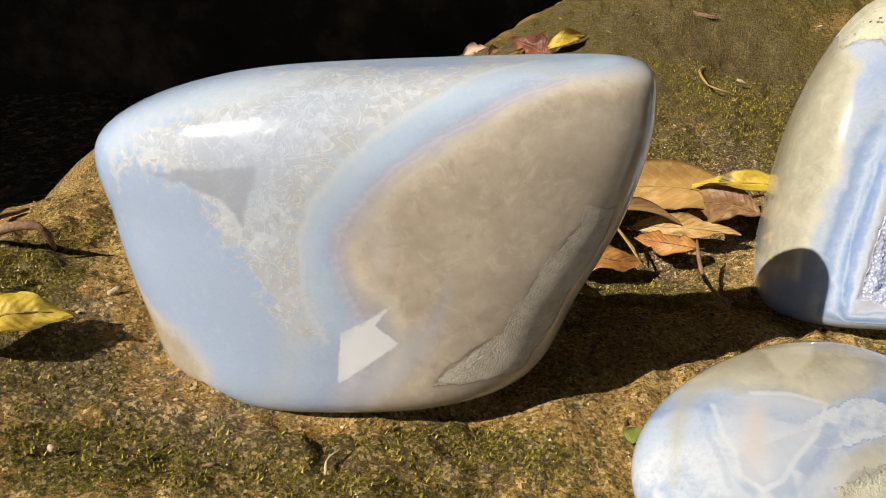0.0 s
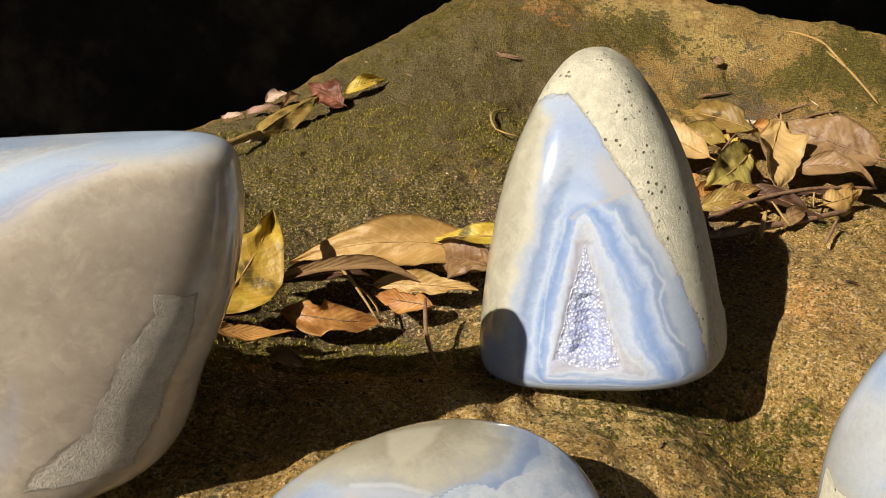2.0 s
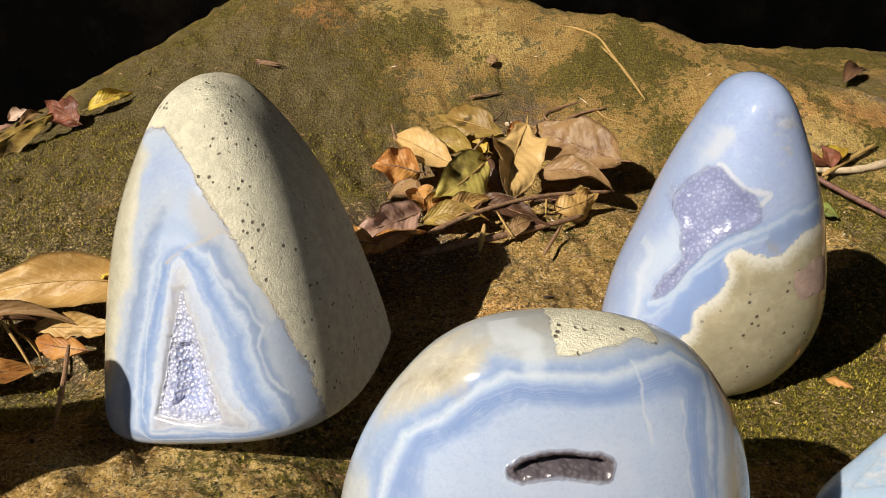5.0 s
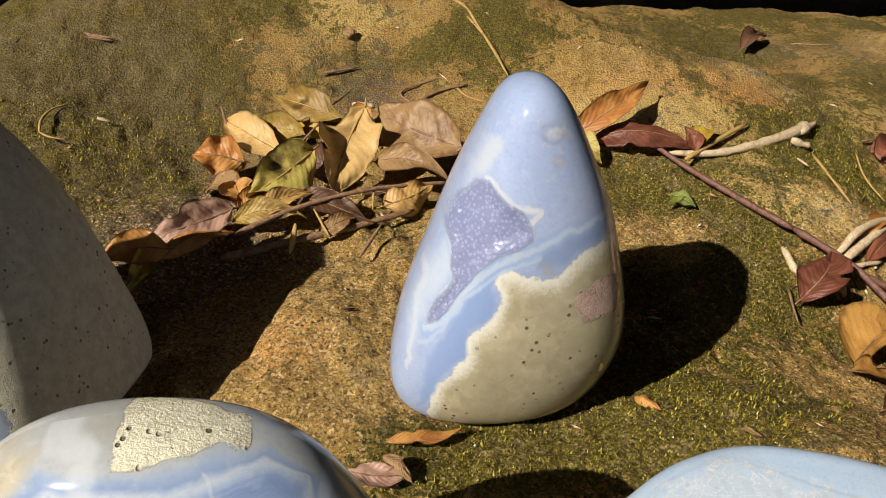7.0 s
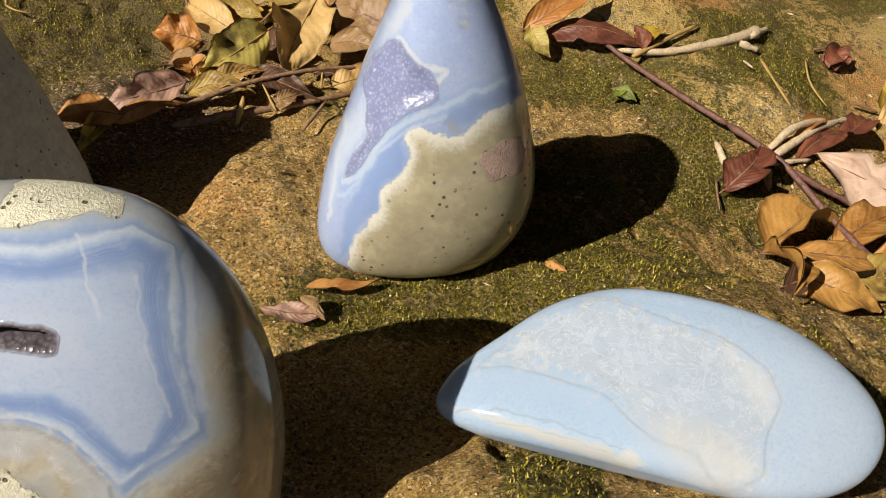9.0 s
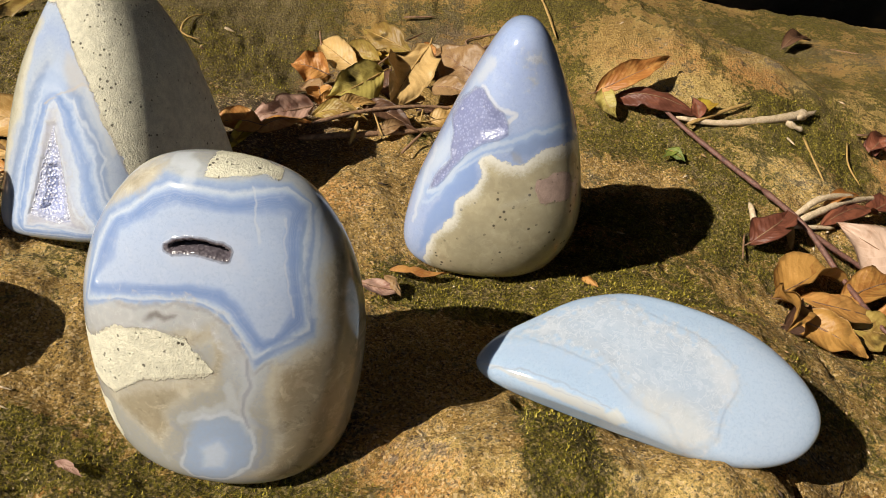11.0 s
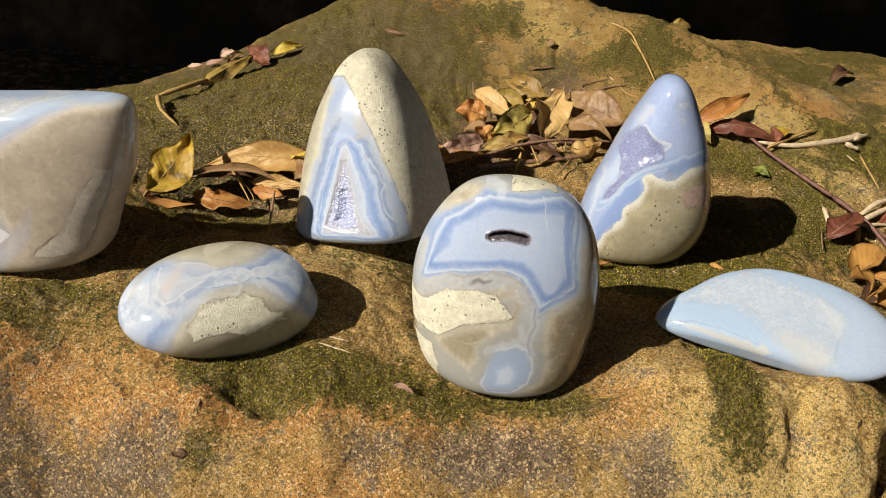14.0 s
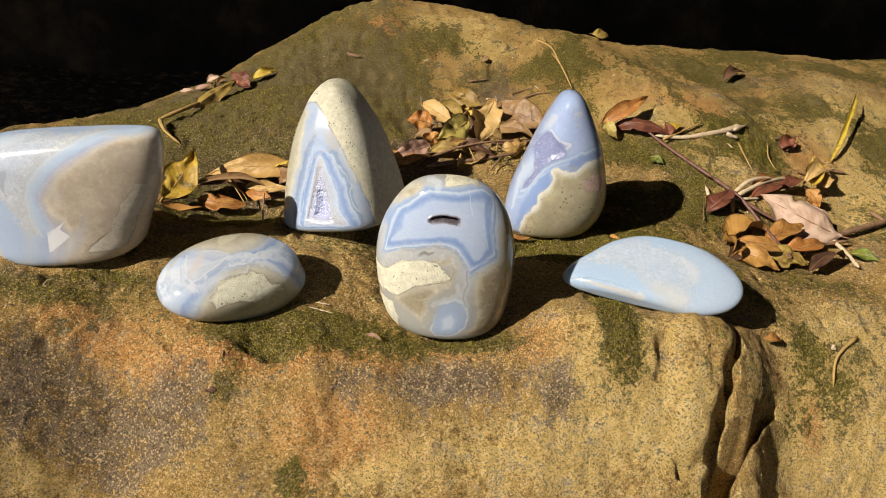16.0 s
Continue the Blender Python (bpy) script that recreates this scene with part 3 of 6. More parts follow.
    return n.done(colour, rough, polish, Subsurface_Weight=n.mix_value(r, depth[0], 0.08), Subsurface_Radius=(0.9, 0.95, 1.0), Subsurface_Scale=depth[1],
                  Specular_IOR_Level=n.mix_value(r, 0.50, 0.22), IOR=1.54)


def zone_of(n, field_name, edge, amount, jag):
    return n.step(n.math("ADD", n.attr(field_name), n.math("MULTIPLY", jag, amount)), edge * 0.5, edge * 2.5)


KNOTS = (0, 0.15, 0.35, 0.55, 0.75, 0.9, 1)


def rings(contours, u, w):
    """A field that is 0 in the innermost of nested contours, grows by one from contour to contour, and by one a centimetre outside."""
    d = [-inside(c, u, w) for c in contours]
    value = np.zeros(np.shape(u))
    for k in range(len(d) - 1):
        between = (d[k] > 0) & (d[k + 1] <= 0)
        value = np.where(between, k + d[k] / (d[k] - d[k + 1] + 1e-6), value)
    return np.where(d[-1] > 0, len(d) - 1 + d[-1], value)


def freeform(name, label, place, turn, height, middle, half, front, back, power, material, zones, core, pits=(), veins=(), whole=(), rows=240, cols=480):
    """A polished stone built up of level sections: at seven knots from foot to top the middle, half width, front and back depth, in metres.
    zones: polygons in centimetres across and up the face; core: nested contours of the bands; pits: (polygon, depth in cm, roughness);
    veins: (colour, strength, width in cm or 0 for a filled patch, line, softness, True where the line is drawn on the plan from above)."""
    s, th = np.linspace(0, 1, rows), np.concatenate([np.linspace(0, np.pi, cols * 2 // 5, endpoint=False), np.linspace(np.pi, 2 * np.pi, cols * 3 // 5, endpoint=False)])
    s, size = np.concatenate([[0] * 3, s, [1] * 3]), np.concatenate([[0, 0.5, 0.85], np.ones(rows), [0.85, 0.5, 0]])
    rows = len(s)
    z = height * (1 - np.cos(np.pi * s)) / 2
    xm, hw = spline(KNOTS, middle, s), np.maximum(spline(KNOTS, half, s), 0) * size
    f, b = np.maximum(spline(KNOTS, front, s), 0) * size, np.maximum(spline(KNOTS, back, s), 0) * size
    c, sn = np.cos(th), np.sin(th)
    cc, ss = np.sign(c) * abs(c) ** (2 / power), np.sign(sn) * abs(sn) ** (2 / power)
    x = xm[:, None] + hw[:, None] * cc
    y = np.where(ss < 0, f[:, None] * ss, b[:, None] * ss)
    zz = np.broadcast_to(z[:, None], x.shape).copy()
    lump = 0.0005 * vnoise(x + 3, zz + 2, 0.03, 9) * smooth01(zz / 0.01)
    y = y + lump
    fields = {}
    u, w = x * 100, np.broadcast_to((s * height * 100)[:, None], x.shape)
    front_side = smooth01((0.004 - y) / 0.004)
    pieces = []
    for key in ("quartz", "tan", "white", "rind"):
        value = np.full(x.shape, -9.0)
        for poly, *everywhere in zones.get(key, ()):
            d = inside(poly, u, w)
            d = d if everywhere else np.where(front_side > 0.5, d, -9.0)
            value = np.maximum(value, d)
            if key in ("quartz", "rind") and key not in whole:
                pieces.append((key, d))
        fields[key] = value
    fields["band"] = np.min([rings(group, u, w) for group in core], 0) + 0.05 * fbm(u, w, 0.9, 3, 2)
    pit_field = np.full(x.shape, -9.0)
    for poly, depth, rough, *slope in pits:
        d = np.where(front_side > 0.5, inside(poly, u, w) + 0.02 * fbm(u, w, 0.25, 3, 3), -9.0)
        pit_field = np.maximum(pit_field, d)
        sink = smooth01((d + 0.02) / (slope[0] if slope else min(0.22, depth * 0.6))) * depth / 100
        sink = sink + np.where(d > 0.03, rough / 100 * (0.6 * vnoise(u, w, 0.13, 6) + 0.6 * vnoise(u, w, 0.07, 7)), 0)
        y = y + sink
    fields["pit"] = pit_field
    cover, tint = np.zeros(x.shape), np.full(x.shape + (3,), 0.5)
    wu, wv = u + 0.05 * fbm(u, w, 0.30, 3, 1), w + 0.05 * fbm(u + 9, w, 0.30, 3, 4)
    plan_u, plan_v = u, y * 100
    for colour, strength, width, line, *more in veins:
        soft, on_plan = (more + [0.12, False][len(more):])
        pu, pv = (plan_u, plan_v) if on_plan else (wu, wv)
        xs, ys = zip(*line)
        near = (pu > min(xs) - 0.8) & (pu < max(xs) + 0.8) & (pv > min(ys) - 0.8) & (pv < max(ys) + 0.8)
        near &= (zz > 0.55 * height) if on_plan else (front_side > 0.5)
        du, dv = pu[near], pv[near]
        if width:
            d = np.min([-inside([a, b, a], du, dv) for a, b in zip(line[:-1], line[1:])], 0)
            part_cover = smooth01(1.5 - d / (width / 2)) * (0.8 + 0.2 * vnoise(du, dv, 0.5, 8))
        else:
            part_cover = smooth01((inside(line, du, dv) + soft) / (2 * soft))
        a = np.zeros(x.shape)
        a[near] = strength * part_cover
        total = a + cover * (1 - a)
        tint = np.where((total > 1e-4)[..., None], (a[..., None] * np.array(colour) + ((1 - a) * cover)[..., None] * tint) / np.maximum(total, 1e-4)[..., None], tint)
        cover = total
    fields["vein_cover"] = cover
    verts = np.stack([x, y, zz], -1).reshape(-1, 3)
    faces = np.array(grid_faces(rows, cols, wrap=True))
    normals = np.zeros_like(verts)
    flat = np.cross(verts[faces[:, 2]] - verts[faces[:, 0]], verts[faces[:, 3]] - verts[faces[:, 1]])
    for corner in range(4):
        np.add.at(normals, faces[:, corner], flat)
    normals /= np.linalg.norm(normals, axis=1)[:, None] + 1e-12
    pieces = [p for p in pieces if p[0] == "quartz"] + [p for p in pieces if p[0] == "rind"] + [("pit", pit_field)]
    owner = np.zeros(len(faces), int)
    for k, (key, d) in enumerate(pieces):
        owner[d.ravel()[faces].mean(1) > 0] = k + 1
    names = {"quartz": ("quartz_band", "cloudy quartz crystal band"), "rind": ("rind", "matte chalky rind"), "pit": ("druse", "hollow lined with tiny crystals")}
    ob = None
    for k in range(len(pieces) + 1):
        own = faces[owner == k]
        if not len(own):
            continue
        used, index = np.unique(own, return_inverse=True)
        part_name, part_label = (name, "") if k == 0 else names[pieces[k - 1][0]]
        me = mesh_of(part_name, verts[used], index.reshape(own.shape).tolist(), material)
        me.normals_split_custom_set_from_vertices(normals[used].tolist())
        for key, value in fields.items():
            field(me, key, value.ravel()[used])
        rgba = np.concatenate([tint.reshape(-1, 3)[used], np.ones((len(used), 1))], 1)
        me.attributes.new("vein", "FLOAT_COLOR", "POINT").data.foreach_set("color", rgba.astype(np.float32).ravel())
        if k == 0:
            ob = new(part_name, me)
            ob.matrix_world = pose(*place, *turn)
        else:
            child(new(part_name, me), ob, part_label)
    return tagged(ob, label, "agate", "polished agates on the ledge")


block_rind = [(5.54, 4.96), (4.85, 5.05), (4.73, 4.77), (4.34, 4.54), (3.81, 4.11), (3.26, 3.55), (2.84, 3.02), (2.14, 2.75), (1.28, 2.25), (1.06, 1.97), (1.96, 1.91), (3.30, 1.97), (3.81, 2.59), (4.64, 3.69), (5.31, 4.43)]
block_quartz = [(-6.45, 5.66), (-5.52, 5.90), (-4.43, 5.64), (-3.95, 5.22), (-3.80, 4.66), (-3.13, 4.41), (-2.71, 3.75), (-2.27, 3.07), (-1.69, 3.13), (-1.86, 3.76), (-1.89, 4.34), (-1.79, 4.89), (-1.43, 5.40), (-0.82, 5.92), (-0.02, 6.55), (1.12, 7.19), (2.44, 8.11), (3.06, 8.58), (1.65, 8.27), (-1.60, 8.58), (-2.85, 7.83), (-4.43, 7.19), (-5.75, 6.64), (-6.42, 6.16)]
block_tan_edge = [(5.88, 7.66), (4.33, 7.72), (3.08, 7.10), (2.34, 6.71), (1.33, 6.21), (0.54, 5.79), (-0.30, 5.15), (-0.70, 4.61), (-0.46, 3.95), (0.18, 3.69), (0.31, 3.05), (0.05, 2.52), (-0.62, 1.46), (-0.90, 0.50), (9.00, -1.00), (9.00, 6.50)]
block_blue = [(-6.48, 5.58), (-5.52, 5.87), (-4.43, 5.64), (-3.95, 5.22), (-3.82, 4.57), (-3.20, 4.13), (-2.90, 3.54), (-2.42, 3.07), (-1.43, 3.02), (-1.20, 2.66), (-1.44, 1.30), (-3.16, 1.32), (-5.05, 2.39), (-6.16, 3.52)]
block_glaze = [(-6.59, 5.83), (-6.76, 6.30), (-6.14, 6.86), (-4.61, 7.45), (-3.02, 8.08), (-1.71, 8.35), (-0.79, 8.58), (-2.07, 7.62), (-4.37, 7.01), (-5.88, 6.42)]
block_druse = [(-5.52, 5.90), (-4.81, 5.94), (-2.80, 6.06), (-2.59, 6.11), (-2.67, 5.79), (-2.94, 5.45), (-3.11, 5.02), (-3.48, 5.38), (-3.86, 5.56), (-4.42, 5.69), (-4.99, 5.81)]
block_bandmid = [(-1.08, 3.45), (-1.46, 4.06), (-1.48, 4.71), (-1.20, 5.21), (-0.50, 5.77), (0.33, 6.34), (1.37, 6.95), (2.64, 7.73), (3.85, 8.44), (5.42, 8.35)]
block_bandout = [(-1.49, 3.08), (-1.89, 3.96), (-1.80, 4.80), (-1.47, 5.36), (-0.82, 5.90), (-0.02, 6.53), (1.12, 7.16), (2.44, 8.07), (3.73, 8.58)]
block_bandin = [(-0.53, 3.45), (-0.92, 4.05), (-1.03, 4.61), (-0.95, 4.98), (-0.48, 5.23), (-0.12, 5.57), (0.56, 6.00), (1.33, 6.38), (2.34, 6.82), (3.08, 7.26), (4.33, 7.72)]
block_lace2 = [(-0.32, 3.50), (-0.68, 4.09), (-0.82, 4.61), (-0.70, 4.88), (-0.30, 5.10), (0.11, 5.51), (0.74, 5.86), (1.52, 6.26)]
block_spark = [(-0.17, 5.10), (0.23, 5.18), (0.47, 5.04), (0.26, 4.31), (-0.17, 4.13), (-0.17, 4.60)]
block_lowq = [(-1.29, 1.95), (-0.66, 2.40), (0.06, 2.65), (0.38, 3.10), (1.11, 3.51), (1.69, 4.08), (1.34, 3.06), (0.44, 2.09), (-0.63, 1.31), (-1.39, 1.12)]
block_rindline = [(4.73, 4.77), (4.34, 4.54), (3.81, 4.11), (3.26, 3.55), (2.84, 3.02), (2.14, 2.75), (1.28, 2.25)]
freeform("agate_freeform", "broad pale agate block with quartz crystals and a beige translucent half",
         (-0.0032, 0.2023, 0.0250), (0.1, -6.1, -5.0), 0.0858,
         (-0.0174, -0.0138, -0.0114, -0.0067, -0.0029, 0.0100, 0.0172),
         (0.0404, 0.0505, 0.0584, 0.0667, 0.0682, 0.0523, 0.0347),
         (0.0225, 0.0276, 0.0280, 0.0272, 0.0244, 0.0163, 0.0047),
         (0.0130, 0.0170, 0.0180, 0.0175, 0.0140, 0.0085, 0.0030),
         2.5, agate_material("block_agate", [(0, (0.450, 0.420, 0.410)), (.3, (0.490, 0.470, 0.510)), (.55, (0.460, 0.440, 0.490)), (.75, (0.540, 0.530, 0.590)), (1.0, (0.455, 0.488, 0.600)), (1.2, (0.395, 0.478, 0.640)), (1.7, (0.505, 0.578, 0.700)), (2.0, (0.540, 0.570, 0.610)), (2.6, (0.415, 0.508, 0.670)), (7, (0.375, 0.478, 0.670))], tan=(0.49, 0.42, 0.335), rind=(0.43, 0.39, 0.32), quartz=(0.50, 0.50, 0.51), ice_white=(0.70, 0.71, 0.73), ice_amount=0.8, lace_amount=0.12, pock=0.12, depth=(0.75, 0.014), soft_tan=0.30, tone=0.83),
         {"rind": [(block_rind,)],
          "tan": [(block_tan_edge, True), ([(-6.86, 3.62), (-6.29, 3.26), (-5.22, 3.02), (-4.74, 2.31), (-5.08, 0.68), (-9.00, -1.00), (-9.00, 2.50)], True)],
          "quartz": [(block_quartz,)],
          "white": [([(-1.09, 3.24), (0.22, 3.72), (-0.21, 3.37), (0.34, 3.01), (-0.66, 2.47), (-1.33, 2.09)],)]},
         [[[(5.86, 6.84), (4.32, 7.21), (3.45, 6.88), (2.46, 6.33), (1.31, 5.88), (0.41, 5.41), (-0.25, 5.06), (-0.70, 4.61), (-0.34, 3.85), (0.30, 3.54), (0.53, 3.11), (0.04, 2.39), (-0.57, 0.55), (9.00, -1.00), (9.00, 6.00)],[(6.37, 7.32), (4.34, 7.76), (2.84, 7.26), (1.59, 6.58), (0.43, 5.99), (-0.59, 5.35), (-0.99, 4.88), (-1.14, 4.25), (-0.68, 3.55), (-1.11, 3.13), (-1.58, 0.52), (9.00, -1.50), (9.00, 7.00)],[(6.30, 7.59), (4.44, 7.66), (2.82, 8.47), (1.46, 7.54), (0.34, 6.72), (-0.75, 5.81), (-1.38, 5.26), (-1.83, 4.70), (-1.95, 4.15), (-1.82, 3.35), (-2.29, 3.00), (-3.45, 0.58), (9.00, -2.00), (9.00, 8.50)]]],
         [],
         [((0.42, 0.50, 0.66), 0.50, 0.000, block_blue, 0.35),
          ((0.56, 0.63, 0.72), 0.70, 0.000, block_glaze, 0.25),
          ((0.36, 0.39, 0.46), 0.80, 0.000, block_druse, 0.05),
          ((0.50, 0.60, 0.74), 0.75, 0.620, block_bandmid),
          ((0.62, 0.66, 0.72), 0.60, 0.160, block_bandout),
          ((0.44, 0.45, 0.57), 0.75, 0.160, block_bandin),
          ((0.60, 0.59, 0.64), 0.60, 0.070, block_bandin),
          ((0.50, 0.47, 0.53), 0.60, 0.100, block_lace2),
          ((0.60, 0.57, 0.55), 0.50, 0.000, block_spark, 0.3),
          ((0.50, 0.51, 0.58), 0.55, 0.000, block_lowq, 0.3),
          ((0.26, 0.22, 0.17), 0.70, 0.060, block_rindline)], whole=("quartz",))

lace_rind_edge = [(-0.83, 7.60), (-0.45, 7.79), (0.27, 7.88), (0.64, 7.53), (1.09, 7.00), (1.35, 6.64), (1.70, 6.36), (2.11, 5.92), (2.43, 5.55), (2.81, 5.07), (3.19, 4.58), (3.55, 4.00), (3.83, 3.43), (4.11, 2.71), (4.24, 2.02), (4.28, 1.25), (4.20, 0.30), (9.00, -1.00), (9.00, 14.00), (-9.00, 14.00)]
lace_tan_edge = [(-0.68, 7.63), (-0.28, 7.24), (-0.46, 6.87), (-0.64, 6.32), (-0.73, 6.01), (-0.87, 5.50), (-0.95, 4.99), (-1.37, 4.46), (-1.72, 3.79), (-1.87, 3.18), (-2.11, 2.75), (-9.00, 1.20), (-9.00, 10.00)]
lace_quartz = [(0.65, 5.22), (0.85, 4.77), (1.09, 4.26), (1.32, 3.73), (1.54, 3.16), (1.87, 2.60), (2.43, 2.21), (2.50, 1.93), (1.51, 2.22), (0.47, 2.25), (-0.24, 2.24), (-0.04, 2.93), (0.16, 3.52), (0.28, 4.07), (0.44, 4.68)]
lace_c0 = [(0.65, 5.22), (0.91, 4.77), (1.12, 4.26), (1.33, 3.73), (1.54, 3.16), (1.95, 2.56), (2.51, 2.11), (2.42, 1.93), (1.33, 2.09), (-0.34, 2.10), (-0.14, 2.80), (0.06, 3.40), (0.25, 4.07), (0.44, 4.68)]
lace_c1 = [(0.71, 5.42), (1.13, 5.06), (1.37, 4.66), (1.70, 4.35), (2.01, 3.82), (2.10, 3.38), (2.21, 2.90), (2.68, 2.33), (3.05, 1.70), (1.32, 1.87), (-0.65, 1.80), (-0.50, 2.80), (-0.29, 3.52), (0.02, 4.17), (0.29, 4.78), (0.47, 5.28)]
lace_c2 = [(0.98, 5.57), (1.66, 5.25), (1.89, 4.75), (2.21, 4.48), (2.68, 4.10), (2.82, 3.55), (2.95, 3.07), (3.33, 2.49), (3.53, 1.74), (3.43, 1.36), (1.29, 1.62), (-0.68, 1.58), (-1.04, 2.01), (-0.90, 3.39), (-0.62, 4.07), (-0.31, 4.69), (-0.01, 5.29), (0.27, 5.59)]
lace_c3 = [(1.17, 5.96), (2.10, 5.57), (2.49, 5.10), (2.79, 4.68), (2.94, 4.47), (3.16, 4.04), (3.29, 3.48), (3.50, 2.96), (3.82, 2.32), (3.91, 1.60), (1.27, 1.48), (-1.65, 1.60), (-1.64, 3.33), (-1.32, 4.15), (-0.85, 4.89), (-0.64, 5.50), (-0.35, 6.01), (0.29, 6.31)]
lace_upper = [(0.08, 5.29), (0.29, 6.04), (0.82, 6.29), (1.34, 5.96), (1.47, 5.62), (0.89, 5.49)]
lace_grey = [(1.14, 6.49), (1.70, 6.34), (2.27, 5.76), (2.01, 5.63), (1.50, 5.60), (1.17, 5.96)]
lace_wline = [(-0.76, 2.22), (-0.66, 3.40), (-0.43, 4.07), (-0.09, 4.69), (0.17, 5.24)]
lace_rdark = [(2.07, 5.03), (2.54, 4.51), (2.85, 4.18), (2.83, 3.71), (3.07, 3.17), (3.49, 2.52)]
lace_rline = [(1.67, 5.39), (2.07, 4.93), (2.62, 4.50), (3.05, 4.00), (2.90, 3.65), (3.19, 2.98), (3.57, 2.56)]
lace_seamw = [(2.26, 5.56), (2.73, 5.03), (3.08, 4.55), (3.33, 4.16)]
lace_botblue = [(-0.54, 1.94), (0.46, 2.02), (1.49, 1.86)]
lace_frac = [(0.31, 5.26), (1.15, 5.54), (2.02, 5.69), (2.38, 5.68)]
lace_rind = [(-0.83, 7.60), (-0.45, 7.79), (0.27, 7.88), (0.64, 7.53), (1.09, 7.00), (1.35, 6.64), (1.70, 6.36), (2.11, 5.92), (2.43, 5.55), (2.81, 5.07), (3.19, 4.58), (3.55, 4.00), (3.83, 3.43), (4.11, 2.71), (4.24, 2.02), (4.28, 1.25)]
freeform("agate_freeform", "tall tapered blue lace agate with grey chalky rind and open druse",
         (0.1637, 0.2873, 0.0200), (-0.7, -10.8, -19.0), 0.1002,
         (0.0075, 0.0066, 0.0068, 0.0075, 0.0084, 0.0090, 0.0094),
         (0.0424, 0.0417, 0.0384, 0.0308, 0.0181, 0.0075, 0.0000),
         (0.0457, 0.0566, 0.0494, 0.0363, 0.0207, 0.0101, 0.0000),
         (0.0284, 0.0334, 0.0322, 0.0281, 0.0196, 0.0116, 0.0000),
         3.4, agate_material("lace_agate", [(0, (0.535, 0.545, 0.637)), (.45, (0.565, 0.626, 0.773)), (.8, (0.637, 0.710, 0.827)), (1.05, (0.391, 0.497, 0.744)), (1.3, (0.308, 0.428, 0.702)), (1.55, (0.256, 0.374, 0.652)), (1.85, (0.435, 0.542, 0.760)), (2.05, (0.567, 0.649, 0.797)), (2.25, (0.367, 0.462, 0.665)), (2.6, (0.291, 0.374, 0.549)), (2.9, (0.472, 0.531, 0.633)), (3.2, (0.474, 0.543, 0.676)), (3.7, (0.410, 0.497, 0.691)), (4.5, (0.518, 0.578, 0.681))], tan=(0.50, 0.47, 0.36), rind=(0.52, 0.49, 0.38), glint=0.95, druse_relief=0.8, wobble=0.13, lace_amount=0.2, hollow=((0.56, 0.57, 0.68), (0.32, 0.36, 0.57)), dark_from=(0.05, 0.45)),
         {"rind": [(lace_rind_edge, True)],
          "tan": [(lace_tan_edge, True)],
          "quartz": [(lace_quartz,)]},
         [[lace_c0,
           lace_c1,
           lace_c2,
           lace_c3]],
         [([(0.72, 4.85), (0.19, 3.84), (-0.37, 2.36), (0.97, 2.11), (1.79, 2.19), (1.46, 3.13), (1.08, 4.15)], 0.12, 0.05), ([(0.75, 4.10), (0.45, 3.40), (0.22, 2.55), (1.00, 2.32), (1.40, 2.55), (1.05, 3.40)], 0.30, 0.05)],
         [((0.50, 0.60, 0.80), 0.70, 0.000, lace_upper, 0.2),
          ((0.54, 0.52, 0.50), 0.70, 0.000, lace_grey, 0.2),
          ((0.44, 0.44, 0.52), 0.45, 0.000, lace_quartz, 0.08),
          ((0.66, 0.72, 0.82), 0.70, 0.100, lace_c0),
          ((0.40, 0.36, 0.44), 0.50, 0.100, [(-0.34, 2.10), (-0.14, 2.80), (0.06, 3.40), (0.25, 4.07), (0.44, 4.68)]),
          ((0.62, 0.70, 0.82), 0.70, 0.100, lace_wline),
          ((0.27, 0.34, 0.50), 0.70, 0.220, lace_rdark),
          ((0.66, 0.71, 0.79), 0.75, 0.100, lace_rline),
          ((0.66, 0.67, 0.68), 0.70, 0.240, lace_seamw),
          ((0.32, 0.44, 0.70), 0.70, 0.100, lace_botblue),
          ((0.58, 0.52, 0.45), 0.80, 0.060, lace_frac),
          ((0.34, 0.27, 0.19), 0.50, 0.070, lace_rind)])

egg_rind = [(-1.91, 3.70), (-1.45, 3.82), (-1.05, 3.93), (-0.41, 3.97), (-0.07, 3.90), (0.35, 3.94), (0.69, 3.82), (1.13, 3.59), (1.43, 3.28), (1.95, 3.12), (2.19, 2.72), (1.63, 2.87), (1.07, 2.73), (0.28, 2.81), (-0.95, 3.05), (-1.91, 3.01), (-2.30, 2.82), (-2.36, 3.10), (-2.56, 3.24), (-2.15, 3.46)]
egg_tan_edge = [(3.45, 2.02), (2.50, 2.89), (2.17, 3.32), (1.62, 3.68), (1.04, 3.90), (0.17, 4.09), (-0.72, 4.10), (-1.54, 3.87), (-2.11, 3.58), (-2.63, 3.36), (-3.07, 2.97), (-3.37, 2.52), (-6.00, -1.00), (6.00, -1.00)]
egg_c0_edge = [(-3.35, 2.65), (-2.46, 3.56), (-1.52, 3.92), (-0.70, 4.13), (0.20, 4.12), (1.19, 3.89), (1.87, 3.60), (2.51, 2.97), (2.95, 2.02), (3.00, -1.00), (-3.00, -1.00)]
egg_c1_edge = [(-4.18, 2.77), (-3.12, 3.56), (-1.79, 4.03), (-0.95, 4.22), (-0.17, 4.23), (0.66, 4.09), (1.55, 3.85), (2.47, 3.49), (3.32, 2.75), (5.00, -2.00), (-5.00, -2.00)]
